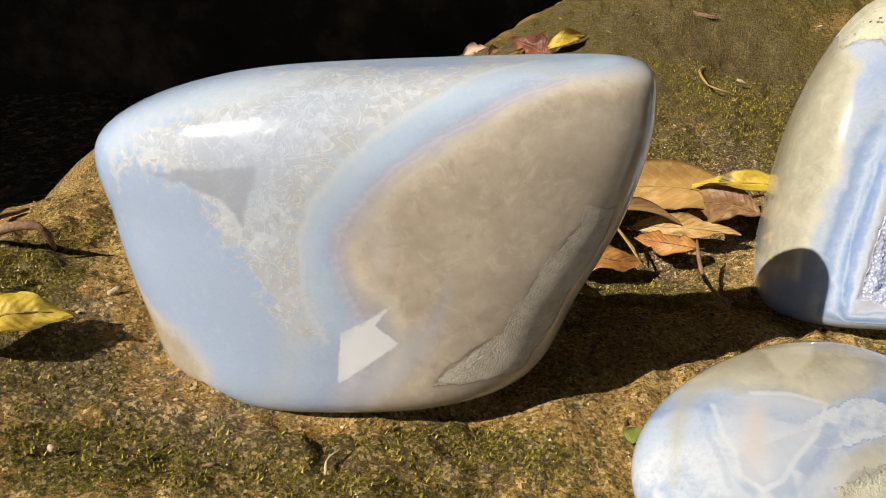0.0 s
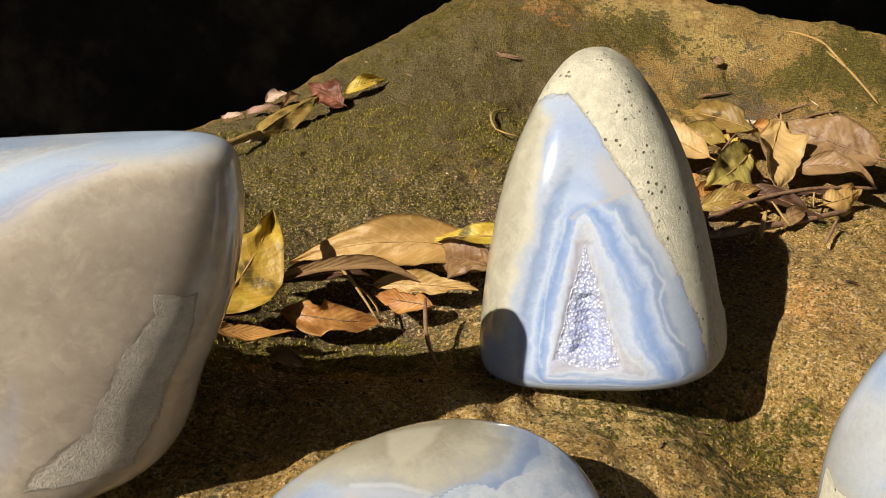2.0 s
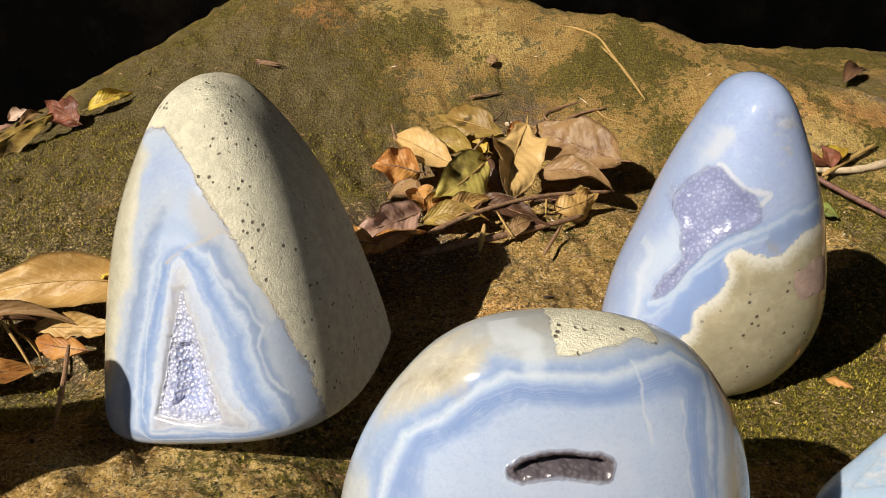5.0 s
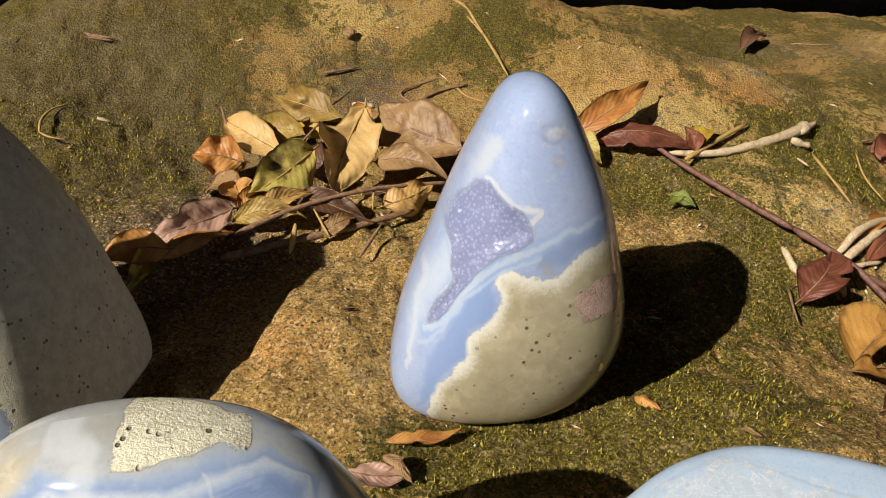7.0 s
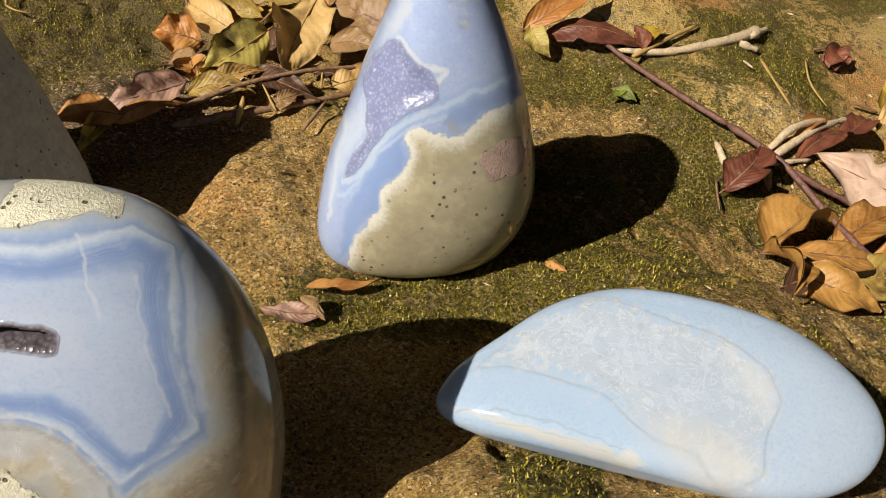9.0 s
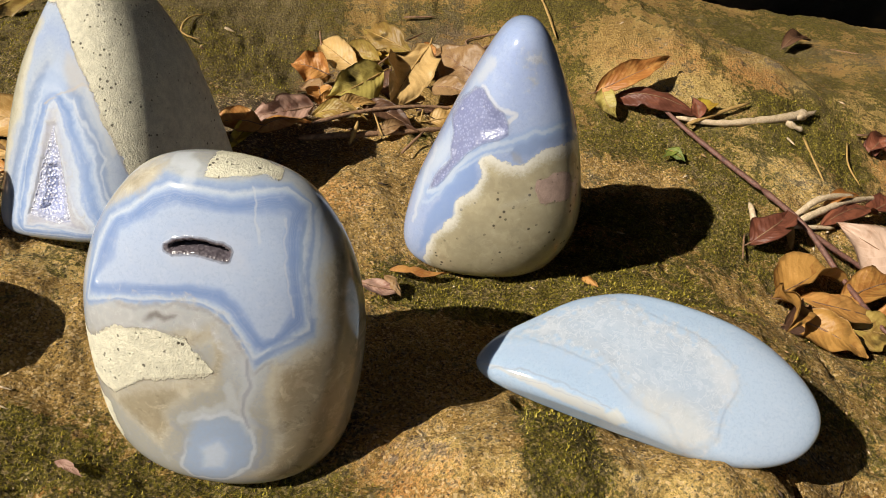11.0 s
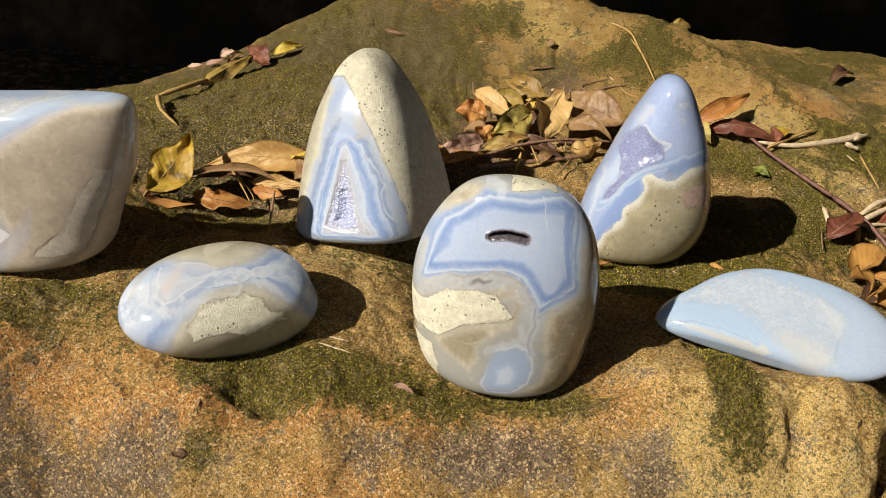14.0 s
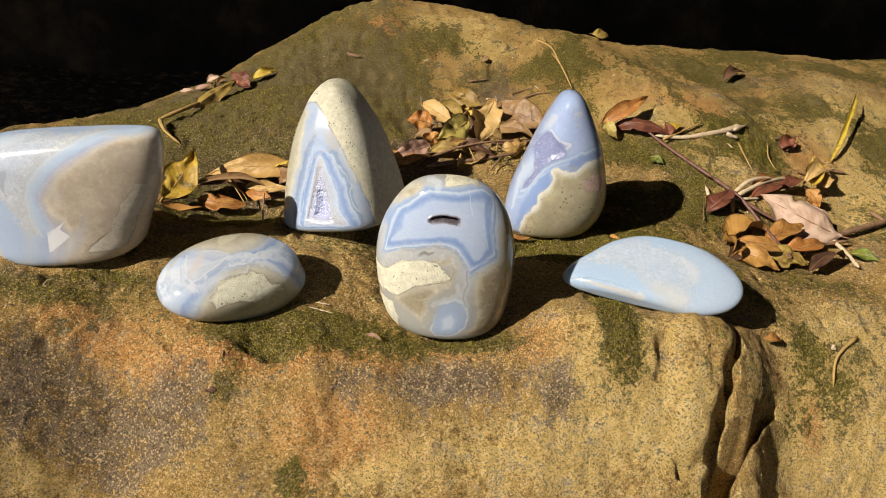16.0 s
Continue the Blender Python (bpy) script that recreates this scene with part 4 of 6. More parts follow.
egg_c2_edge = [(-5.15, 2.77), (-3.99, 3.40), (-2.71, 3.83), (-1.70, 4.07), (-1.03, 4.16), (-0.39, 4.20), (0.84, 4.04), (1.66, 3.81), (2.61, 3.51), (3.54, 2.80), (7.00, -3.00), (-7.00, -3.00)]
egg_pale = [(-3.21, 3.45), (-2.03, 3.80), (-1.11, 4.09), (-1.69, 4.07), (-2.96, 3.76), (-3.82, 3.49), (-3.84, 3.42)]
egg_dark1 = [(-4.76, 3.03), (-3.52, 3.55), (-2.50, 3.88), (-1.69, 4.07), (-0.97, 4.19)]
egg_wl = [(0.86, 4.03), (1.36, 3.83), (1.85, 3.60), (2.38, 3.21)]
egg_wl2 = [(-4.05, 3.40), (-3.71, 3.46), (-3.13, 3.46)]
egg_wl3 = [(-1.79, 3.86), (-0.25, 3.96), (0.22, 4.00)]
egg_crack = [(-0.31, 3.93), (-0.01, 3.59), (0.05, 3.29), (0.16, 2.89)]
egg_crack2 = [(0.34, 3.93), (0.05, 3.77), (-0.01, 3.59)]
egg_toptan = [(-0.77, 2.77), (0.59, 2.41), (-0.06, 1.89), (-0.98, 1.53), (-1.07, 2.02)]
egg_tawny = [(-4.24, 1.45), (-3.48, 2.33), (-1.04, 2.76), (-1.32, 2.12), (-2.61, 2.08), (-3.56, 1.78), (-4.42, 0.84), (-4.83, 0.17)]
egg_ring = [(-3.13, 1.55), (-3.40, 0.76), (-3.41, 0.29), (-3.58, -0.21), (-3.31, -0.70), (-2.80, -0.66), (-2.21, -0.31), (-1.43, 0.02), (-0.65, 0.66), (-1.29, 1.15), (-2.14, 1.50)]
egg_ring2 = [(-3.33, 1.80), (-3.70, 0.83), (-3.75, 0.23), (-3.91, -0.34)]
egg_ring3 = [(-2.63, -0.95), (-1.92, -0.55), (-1.04, -0.10), (-0.18, 0.44), (1.09, 0.64)]
egg_core = [(-2.29, 1.40), (-2.04, 1.11), (-2.75, 0.03), (-3.30, -0.33), (-3.28, 0.24)]
freeform("agate_freeform", "egg-shaped tumbled lace agate lying on moss",
         (0.1014, 0.1752, 0.0025), (21.1, -3.4, 21.5), 0.0434,
         (0.0143, 0.0082, 0.0009, -0.0071, -0.0060, -0.0053, -0.0041),
         (0.0000, 0.0217, 0.0408, 0.0468, 0.0380, 0.0190, 0.0000),
         (0.0000, 0.0130, 0.0245, 0.0279, 0.0238, 0.0125, 0.0000),
         (0.0000, 0.0132, 0.0257, 0.0306, 0.0274, 0.0147, 0.0000),
         2.1, agate_material("egg_agate", [(0, (0.466, 0.486, 0.515)), (.4, (0.495, 0.554, 0.657)), (.85, (0.324, 0.417, 0.617)), (1.0, (0.304, 0.396, 0.614)), (1.3, (0.475, 0.554, 0.698)), (1.8, (0.521, 0.601, 0.737)), (2.0, (0.656, 0.698, 0.772)), (2.15, (0.408, 0.485, 0.637)), (2.5, (0.564, 0.625, 0.740)), (3, (0.609, 0.650, 0.744)), (4.5, (0.517, 0.567, 0.680))], tan=(0.43, 0.39, 0.29), rind=(0.50, 0.48, 0.38), lace_amount=0.08, soft_tan=0.12),
         {"rind": [(egg_rind,)],
          "tan": [(egg_tan_edge, True)]},
         [[egg_c0_edge,
           egg_c1_edge,
           egg_c2_edge]],
         [],
         [((0.72, 0.73, 0.77), 0.70, 0.000, egg_pale, 0.2),
          ((0.34, 0.42, 0.58), 0.70, 0.090, egg_dark1),
          ((0.68, 0.72, 0.78), 0.70, 0.120, egg_wl),
          ((0.68, 0.72, 0.78), 0.60, 0.100, egg_wl2),
          ((0.66, 0.69, 0.74), 0.60, 0.120, egg_wl3),
          ((0.26, 0.23, 0.17), 0.80, 0.050, egg_crack),
          ((0.26, 0.23, 0.17), 0.70, 0.040, egg_crack2),
          ((0.32, 0.28, 0.2), 0.60, 0.070, egg_rind),
          ((0.62, 0.58, 0.46), 0.80, 0.000, egg_toptan, 0.1, True),
          ((0.48, 0.45, 0.35), 0.70, 0.000, egg_tawny, 0.25, True),
          ((0.64, 0.66, 0.73), 0.55, 0.000, egg_ring, 0.2, True),
          ((0.74, 0.76, 0.80), 0.70, 0.120, egg_ring, 0.1, True),
          ((0.40, 0.48, 0.64), 0.50, 0.140, egg_ring2, 0.1, True),
          ((0.40, 0.48, 0.64), 0.50, 0.160, egg_ring3, 0.1, True),
          ((0.66, 0.60, 0.58), 0.70, 0.000, egg_core, 0.2, True)])

oval_rind1_edge = [(-3.79, 4.93), (-2.54, 5.57), (-1.21, 5.80), (-0.36, 5.74), (0.22, 5.44), (0.61, 5.06), (-0.19, 4.94), (-1.63, 4.61), (-2.77, 3.92), (-9.00, 3.50), (-9.00, 5.60)]
oval_rind2_edge = [(-2.99, 3.49), (-2.65, 2.64), (-2.40, 1.20), (-9.00, 1.00), (-9.00, 3.40)]
oval_tanl_edge = [(0.52, 6.08), (0.96, 5.45), (0.81, 4.92), (-0.20, 4.46), (-0.76, 3.83), (-0.59, 3.53), (-1.09, 2.84), (-3.22, 3.70), (-1.63, 4.61), (0.40, 5.01), (0.46, 5.78), (-9.00, 1.00), (-9.00, 4.00)]
oval_tanr_edge = [(3.17, 8.30), (3.55, 7.76), (3.38, 7.26), (3.39, 6.59), (3.61, 5.84), (2.98, 5.58), (2.25, 5.25), (2.13, 4.44), (2.50, 3.46), (2.20, 2.49), (1.52, 2.11), (9.00, -1.00), (9.00, 8.60)]
oval_yellow = [(-6.66, 5.29), (-6.09, 5.62), (-2.00, 9.35), (-1.50, 9.67), (-1.80, 9.08), (-2.13, 8.49), (-2.96, 8.08)]
oval_grey = [(-3.85, 5.49), (-2.54, 6.09), (-1.58, 6.17), (-0.56, 6.39), (0.35, 6.32), (0.93, 6.03), (1.45, 5.42), (0.96, 5.45), (0.52, 6.08), (-0.37, 6.04), (-0.87, 5.97), (-1.57, 5.91), (-2.04, 5.62), (-2.54, 5.57), (-4.00, 4.80)]
oval_c0 = [(-3.37, 6.26), (-2.60, 6.87), (-2.56, 7.45), (-2.13, 7.71), (-1.56, 7.97), (-1.41, 8.19), (-0.87, 8.48), (-0.12, 8.45), (0.66, 8.48), (1.26, 8.50), (2.09, 8.49), (2.10, 7.92), (2.30, 7.17), (2.55, 6.45), (2.19, 5.94), (1.84, 5.99), (1.53, 6.33), (1.06, 6.72), (0.62, 6.89), (-0.26, 6.88), (-1.26, 6.70), (-2.26, 6.59)]
oval_c1 = [(-3.56, 6.04), (-3.13, 6.92), (-2.79, 7.65), (-2.22, 7.90), (-1.72, 8.39), (-1.01, 8.80), (-0.17, 8.80), (0.62, 8.76), (1.20, 8.91), (1.60, 9.07), (2.14, 9.05), (2.51, 8.68), (2.40, 8.28), (2.49, 7.64), (2.67, 6.91), (2.83, 6.25), (2.49, 5.98), (1.93, 5.72), (1.57, 5.98), (1.06, 6.42), (0.56, 6.68), (-0.25, 6.70), (-1.25, 6.59), (-2.55, 6.34)]
oval_c2 = [(-3.75, 5.73), (-3.47, 6.77), (-3.06, 7.60), (-2.39, 8.02), (-1.91, 8.51), (-1.26, 9.07), (-0.32, 9.17), (0.56, 9.15), (1.08, 9.28), (1.20, 9.37), (1.96, 9.39), (2.70, 8.75), (2.76, 8.34), (2.73, 7.86), (2.82, 7.13), (3.07, 6.40), (3.15, 6.04), (2.06, 5.65), (1.68, 5.49), (1.25, 5.96), (0.75, 6.34), (0.09, 6.51), (-1.06, 6.43), (-2.54, 6.17)]
oval_c3 = [(-3.95, 5.43), (-3.77, 6.72), (-6.91, 4.78), (-2.72, 8.27), (-2.03, 8.82), (-1.59, 9.47), (-0.68, 9.53), (-0.18, 9.57), (0.71, 9.71), (1.18, 9.91), (2.07, 9.44), (3.09, 8.40), (3.26, 7.84), (3.21, 7.08), (3.35, 6.36), (3.40, 5.83), (2.15, 5.44), (1.70, 5.14), (1.44, 5.49), (0.93, 6.06), (0.34, 6.36), (-0.56, 6.43), (-1.58, 6.17), (-2.54, 6.09)]
oval_slotpink = [(-1.11, 7.43), (-0.86, 7.76), (-0.14, 7.95), (0.73, 8.00), (1.14, 7.77), (1.28, 7.28), (0.82, 7.24), (-0.13, 7.25), (-0.79, 7.22)]
# small hole without depth: its dark inside is painted as a patch
oval_hole2 = [(-1.64, 5.94), (-1.22, 6.12), (-0.58, 6.16), (-0.71, 6.07), (-1.36, 5.94)]
oval_rind1 = [(-3.79, 4.93), (-2.54, 5.57), (-1.21, 5.80), (-0.36, 5.74), (0.22, 5.44), (0.61, 5.06), (-0.19, 4.94), (-1.63, 4.61), (-2.77, 3.92)]
oval_blob = [(0.04, 3.89), (0.99, 4.16), (1.58, 3.97), (1.84, 3.31), (1.70, 2.52), (0.99, 1.94), (-0.03, 1.76), (-0.45, 2.37), (-0.24, 3.26)]
oval_blobin = [(0.26, 3.08), (0.74, 3.41), (1.09, 3.10), (0.92, 2.46), (0.29, 2.33)]
oval_rim1 = [(-0.77, 3.63), (-0.45, 3.53), (-0.24, 3.17), (-0.59, 2.52)]
oval_rim2 = [(1.66, 4.05), (2.16, 3.74), (2.10, 3.13), (1.87, 2.52)]
oval_spine = [(1.48, 5.42), (1.63, 4.85), (1.41, 4.27), (1.66, 3.82)]
oval_spinepale = [(0.98, 4.80), (1.15, 4.40), (0.31, 4.08), (-0.40, 3.82)]
oval_darkr = [(3.51, 7.84), (3.83, 7.33), (4.17, 6.71), (4.10, 6.45), (3.80, 7.01)]
oval_browng = [(2.64, 5.17), (3.46, 5.32), (3.62, 5.16), (3.29, 4.76), (2.79, 4.02), (2.61, 4.42)]
oval_line1 = [(2.64, 8.37), (2.68, 7.75), (2.86, 6.90), (3.17, 6.22), (3.23, 6.01), (2.50, 5.83), (1.76, 5.40)]
oval_line2 = [(2.09, 8.49), (2.23, 7.78), (2.45, 6.93), (2.67, 6.32)]
oval_outw = [(2.94, 8.52), (3.04, 7.80), (3.07, 7.10), (3.28, 6.37)]
oval_stripe = [(-0.73, 9.24), (-0.72, 9.90), (-1.29, 9.81)]
oval_waist = [(-2.54, 6.09), (-1.58, 6.17), (-0.56, 6.43), (0.34, 6.36), (0.93, 6.06), (1.44, 5.49), (1.70, 5.14), (2.15, 5.44)]
oval_fold = [(1.07, 9.49), (1.32, 8.92), (1.32, 8.44), (1.57, 7.92)]
# the slot is cut shallow; its deep shade is put into the hollow colour
freeform("agate_freeform", "upright oval lace agate with a slot-shaped cavity",
         (0.2335, 0.1615, -0.0030), (-0.1, 1.0, -6.3), 0.1065,
         (0.0029, 0.0032, 0.0018, 0.0006, 0.0009, 0.0008, 0.0003),
         (0.0218, 0.0359, 0.0435, 0.0441, 0.0332, 0.0180, 0.0000),
         (0.0182, 0.0279, 0.0290, 0.0258, 0.0172, 0.0095, 0.0000),
         (0.0112, 0.0180, 0.0205, 0.0195, 0.0145, 0.0090, 0.0000),
         2.2, agate_material("oval_agate", [(0, (0.500, 0.590, 0.778)), (.2, (0.433, 0.531, 0.749)), (.5, (0.296, 0.407, 0.668)), (.95, (0.235, 0.342, 0.617)), (1.35, (0.276, 0.385, 0.654)), (1.6, (0.391, 0.496, 0.722)), (1.85, (0.534, 0.625, 0.772)), (2.0, (0.589, 0.661, 0.777)), (2.3, (0.305, 0.406, 0.636)), (2.65, (0.389, 0.485, 0.667)), (3.0, (0.536, 0.566, 0.597)), (4, (0.439, 0.430, 0.382))], tan=(0.40, 0.345, 0.24), rind=(0.62, 0.59, 0.46), wobble=0.10, lace_amount=0.15, cloudy=0.7, hollow=((0.13, 0.11, 0.12), (0.075, 0.06, 0.07)), glint=1.1, druse_relief=0.3, dark_from=(-0.11, -0.05)),
         {"rind": [(oval_rind1_edge,), ([(-0.35, 9.55), (0.60, 9.72), (1.27, 9.86), (1.71, 9.66), (1.9, 99.00), (-0.32, 99.00)], True), (oval_rind2_edge,)],
          "tan": [(oval_tanl_edge,), (oval_tanr_edge, True), (oval_yellow,)],
          "quartz": [(oval_grey,)]},
         [[oval_c0,
           oval_c1,
           oval_c2,
           oval_c3]],
         [([(-1.10, 7.46), (-0.90, 7.58), (-0.55, 7.70), (-0.12, 7.74), (0.50, 7.70), (0.72, 7.60), (0.70, 7.46), (0.30, 7.48), (-0.21, 7.52), (-0.65, 7.46), (-0.90, 7.42)], 0.6, 0.02, 0.12)],
         [((0.66, 0.66, 0.72), 0.40, 0.000, oval_slotpink, 0.5),
          ((0.50, 0.50, 0.49), 0.55, 0.000, oval_grey, 0.15),
          ((0.20, 0.18, 0.17), 0.80, 0.000, oval_hole2, 0.06),
          ((0.34, 0.33, 0.33), 0.60, 0.100, oval_waist),
          ((0.30, 0.26, 0.20), 0.30, 0.080, oval_rind1),
          ((0.36, 0.48, 0.70), 0.75, 0.000, oval_blob, 0.25),
          ((0.28, 0.40, 0.66), 0.70, 0.140, oval_blobin),
          ((0.62, 0.68, 0.78), 0.70, 0.000, oval_blobin, 0.2),
          ((0.66, 0.70, 0.76), 0.80, 0.120, oval_blob)] +
         [((0.36, 0.38, 0.42), 0.70, 0.160, oval_rim1),
          ((0.34, 0.38, 0.46), 0.70, 0.160, oval_rim2),
          ((0.60, 0.63, 0.68), 0.60, 0.420, oval_spine),
          ((0.30, 0.31, 0.36), 0.70, 0.100, oval_spine),
          ((0.62, 0.66, 0.72), 0.60, 0.320, oval_spinepale),
          ((0.22, 0.20, 0.16), 0.65, 0.000, oval_darkr, 0.2),
          ((0.26, 0.20, 0.13), 0.55, 0.000, oval_browng, 0.25),
          ((0.26, 0.36, 0.58), 0.70, 0.100, oval_line1),
          ((0.72, 0.75, 0.80), 0.50, 0.070, oval_line2),
          ((0.66, 0.72, 0.80), 0.70, 0.160, oval_outw),
          ((0.70, 0.75, 0.82), 0.85, 0.400, oval_stripe),
          ((0.70, 0.74, 0.80), 0.60, 0.070, oval_fold)])

pear_patch = [(1.84, 5.64), (2.28, 5.71), (2.55, 5.89), (3.26, 5.75), (3.52, 5.40), (3.45, 5.02), (2.93, 4.92), (2.28, 5.04), (1.84, 5.41)]
pear_tan_edge = [(-2.44, 1.79), (-2.33, 2.57), (-2.19, 3.39), (-1.37, 4.14), (-1.32, 4.70), (-1.08, 4.92), (-0.68, 5.14), (-0.46, 5.63), (-0.64, 5.95), (-0.49, 6.13), (-0.17, 6.18), (0.35, 6.05), (1.21, 6.04), (1.71, 6.35), (2.47, 6.52), (3.20, 6.58), (9.00, 4.50), (9.00, -1.00), (-1.50, -1.00)]
pear_cr1 = [(0.59, 9.34), (1.09, 9.37), (1.27, 9.07), (1.01, 8.80), (0.59, 8.95)]
pear_cr2 = [(0.88, 8.53), (1.28, 8.54), (1.24, 8.29), (0.94, 8.30)]
pear_hollow = [(-0.80, 7.82), (-0.41, 7.49), (0.09, 7.34), (0.35, 7.06), (0.38, 6.78), (-0.03, 6.59), (-0.58, 6.44), (-1.12, 6.09), (-1.58, 5.67), (-1.99, 5.11), (-2.31, 4.84), (-2.55, 4.68), (-2.35, 5.09), (-1.98, 5.53), (-1.74, 5.79), (-1.82, 6.03), (-1.77, 6.35), (-1.89, 6.59), (-1.80, 6.86), (-1.52, 7.27), (-1.09, 7.73)]
pear_leftpale = [(-2.99, 4.46), (-2.74, 5.19), (-2.36, 5.83), (-1.88, 6.39), (-1.76, 6.02), (-1.98, 5.64), (-2.46, 5.10), (-2.71, 4.43), (-3.01, 3.51)]
pear_leftline = [(-3.08, 3.38), (-2.69, 5.06), (-2.41, 5.72)]
pear_cloud = [(-1.25, 7.88), (-0.85, 8.57), (-0.45, 8.85), (-0.41, 8.54), (-0.75, 8.15), (-0.97, 7.80), (-1.40, 7.49)]
pear_wall = [(-1.79, 6.90), (-1.09, 7.95), (-0.85, 7.86), (-1.39, 6.99), (-1.63, 6.42), (-1.84, 6.50)]
pear_low = [(-2.67, 2.03), (-2.54, 3.69), (-2.22, 4.38), (-1.82, 4.98), (-0.96, 5.96), (-0.49, 6.19), (-0.72, 5.83), (-0.58, 5.50), (-0.68, 5.20), (-1.33, 4.82), (-1.38, 4.29), (-2.03, 3.70), (-2.26, 2.86)]
pear_darkr = [(0.58, 6.28), (0.72, 6.61), (1.65, 6.88), (2.42, 7.13), (3.21, 6.61), (2.45, 6.64), (1.70, 6.46), (1.28, 6.23)]
pear_glass = [(0.66, 6.36), (1.01, 6.27), (1.24, 6.07), (0.77, 6.08)]
pear_band1 = [(-2.55, 4.60), (-1.94, 5.04), (-1.43, 5.67), (-0.97, 6.05), (-0.34, 6.40), (0.55, 6.65), (1.47, 6.92), (2.78, 7.09)]
pear_band2 = [(-2.72, 4.19), (-2.15, 4.71), (-1.43, 5.51), (-0.88, 5.90), (-0.17, 6.26), (0.65, 6.45)]
pear_rimw = [(-0.80, 7.86), (-0.46, 7.62), (-0.26, 7.45), (0.25, 7.42), (0.63, 7.34), (0.34, 7.16)]
freeform("agate_freeform", "pear-shaped periwinkle agate with cream rind foot and a smooth hollow",
         (0.3254, 0.2771, 0.0080), (-0.0, 0.1, -2.3), 0.1150,
         (-0.0014, 0.0007, 0.0054, 0.0076, 0.0071, 0.0064, 0.0066),
         (0.0218, 0.0339, 0.0378, 0.0287, 0.0156, 0.0069, 0.0000),
         (0.0134, 0.0212, 0.0275, 0.0251, 0.0175, 0.0101, 0.0000),
         (0.0150, 0.0270, 0.0385, 0.0360, 0.0240, 0.0125, 0.0000),
         2.2, agate_material("pear_agate", [(0, (0.42, 0.51, 0.77)), (.5, (0.45, 0.54, 0.79)), (1.2, (0.40, 0.50, 0.76)), (3, (0.46, 0.54, 0.78)), (6, (0.42, 0.51, 0.74))], tan=(0.52, 0.46, 0.31), tan_specks=0.9, frost=1.0, soft_tan=0.04, rind=(0.42, 0.30, 0.25), hollow=((0.30, 0.33, 0.50), (0.20, 0.22, 0.37)), dark_from=(-0.02, 0.06), wobble=0.05, lace_amount=0.1, glint=0.98, druse_relief=0.12, ice_amount=0.6, depth=(0.6, 0.007)),
         {"rind": [(pear_patch,)],
          "tan": [(pear_tan_edge, True)],
          "quartz": [(pear_cr1,), (pear_cr2,)]},
         [[[(0.41, 9.60), (2.20, 8.20), (0.90, 7.60), (-0.30, 8.60)], [(0.53, 10.83), (3.39, 6.68), (1.00, 6.49), (-1.36, 5.54), (-3.00, 3.00), (-3.40, 2.20), (-2.78, 4.91), (-1.11, 7.87)]]],
         [(pear_hollow, 0.14, 0.01, 0.35)],
         [((0.58, 0.66, 0.80), 0.80, 0.000, pear_leftpale, 0.12),
          ((0.64, 0.70, 0.82), 0.80, 0.100, pear_leftline),
          ((0.62, 0.66, 0.74), 0.75, 0.000, pear_cloud, 0.1),
          ((0.40, 0.52, 0.78), 0.60, 0.000, pear_wall, 0.12),
          ((0.30, 0.42, 0.72), 0.90, 0.000, pear_low, 0.1),
          ((0.30, 0.40, 0.64), 0.90, 0.000, pear_darkr, 0.1),
          ((0.40, 0.42, 0.46), 0.70, 0.000, pear_glass, 0.08),
          ((0.36, 0.49, 0.77), 0.80, 0.360, pear_band1),
          ((0.60, 0.69, 0.83), 0.85, 0.130, pear_band1),
          ((0.54, 0.64, 0.82), 0.80, 0.090, pear_band2),
          ((0.72, 0.74, 0.80), 0.90, 0.140, pear_rimw),
          ((0.60, 0.68, 0.82), 0.70, 0.080, [(-2.31, 4.84), (-2.55, 4.68), (-2.35, 5.09), (-1.98, 5.53), (-1.74, 5.79), (-1.82, 6.03), (-1.77, 6.35), (-1.89, 6.59), (-1.80, 6.86), (-1.52, 7.27), (-1.09, 7.73)])])

moon_quartz = [(-4.76, 3.34), (-3.31, 4.06), (-2.19, 3.89), (-1.07, 3.71), (-0.02, 3.66), (0.64, 3.50), (1.58, 3.13), (1.97, 2.64), (1.65, 1.96), (1.75, 1.17), (0.85, 0.17), (-0.02, 1.22), (-1.01, 1.25), (-1.73, 1.57), (-2.55, 2.00), (-4.07, 2.11), (-5.41, 2.16), (-6.22, 2.01)]
moon_white2 = [(-1.73, 1.57), (-0.84, 1.83), (0.73, 1.83), (1.75, 1.17), (0.85, 0.17), (-0.19, 0.44), (-1.13, 0.99)]
moon_bluearc = [(-6.48, 1.66), (-4.79, 1.85), (-2.88, 1.83), (-1.49, 1.46), (-0.43, 0.59)]
moon_rim_edge = [(-6.72, 0.95), (-4.61, 0.93), (-2.07, 0.77), (-1.62, 0.00), (-3.39, 0.00), (-5.50, 0.00), (-1.50, 0.00)]
moon_line1 = [(-6.39, 0.84), (-5.34, 1.15), (-4.47, 1.14), (-3.18, 1.06), (-2.20, 0.88), (-1.78, 0.83)]
moon_line2 = [(-5.63, 0.66), (-4.37, 0.83), (-3.30, 0.77), (-2.23, 0.61)]
moon_patch = [(-2.00, 0.44), (-1.62, 0.97), (-1.16, 0.52), (-1.58, 0.04)]
moon_crack = [(-1.78, 0.83), (-1.28, 0.39), (-0.89, 0.00)]
moon_spark = [(0.52, 3.30), (1.35, 3.22), (1.91, 2.77), (1.77, 2.15), (1.12, 2.55)]
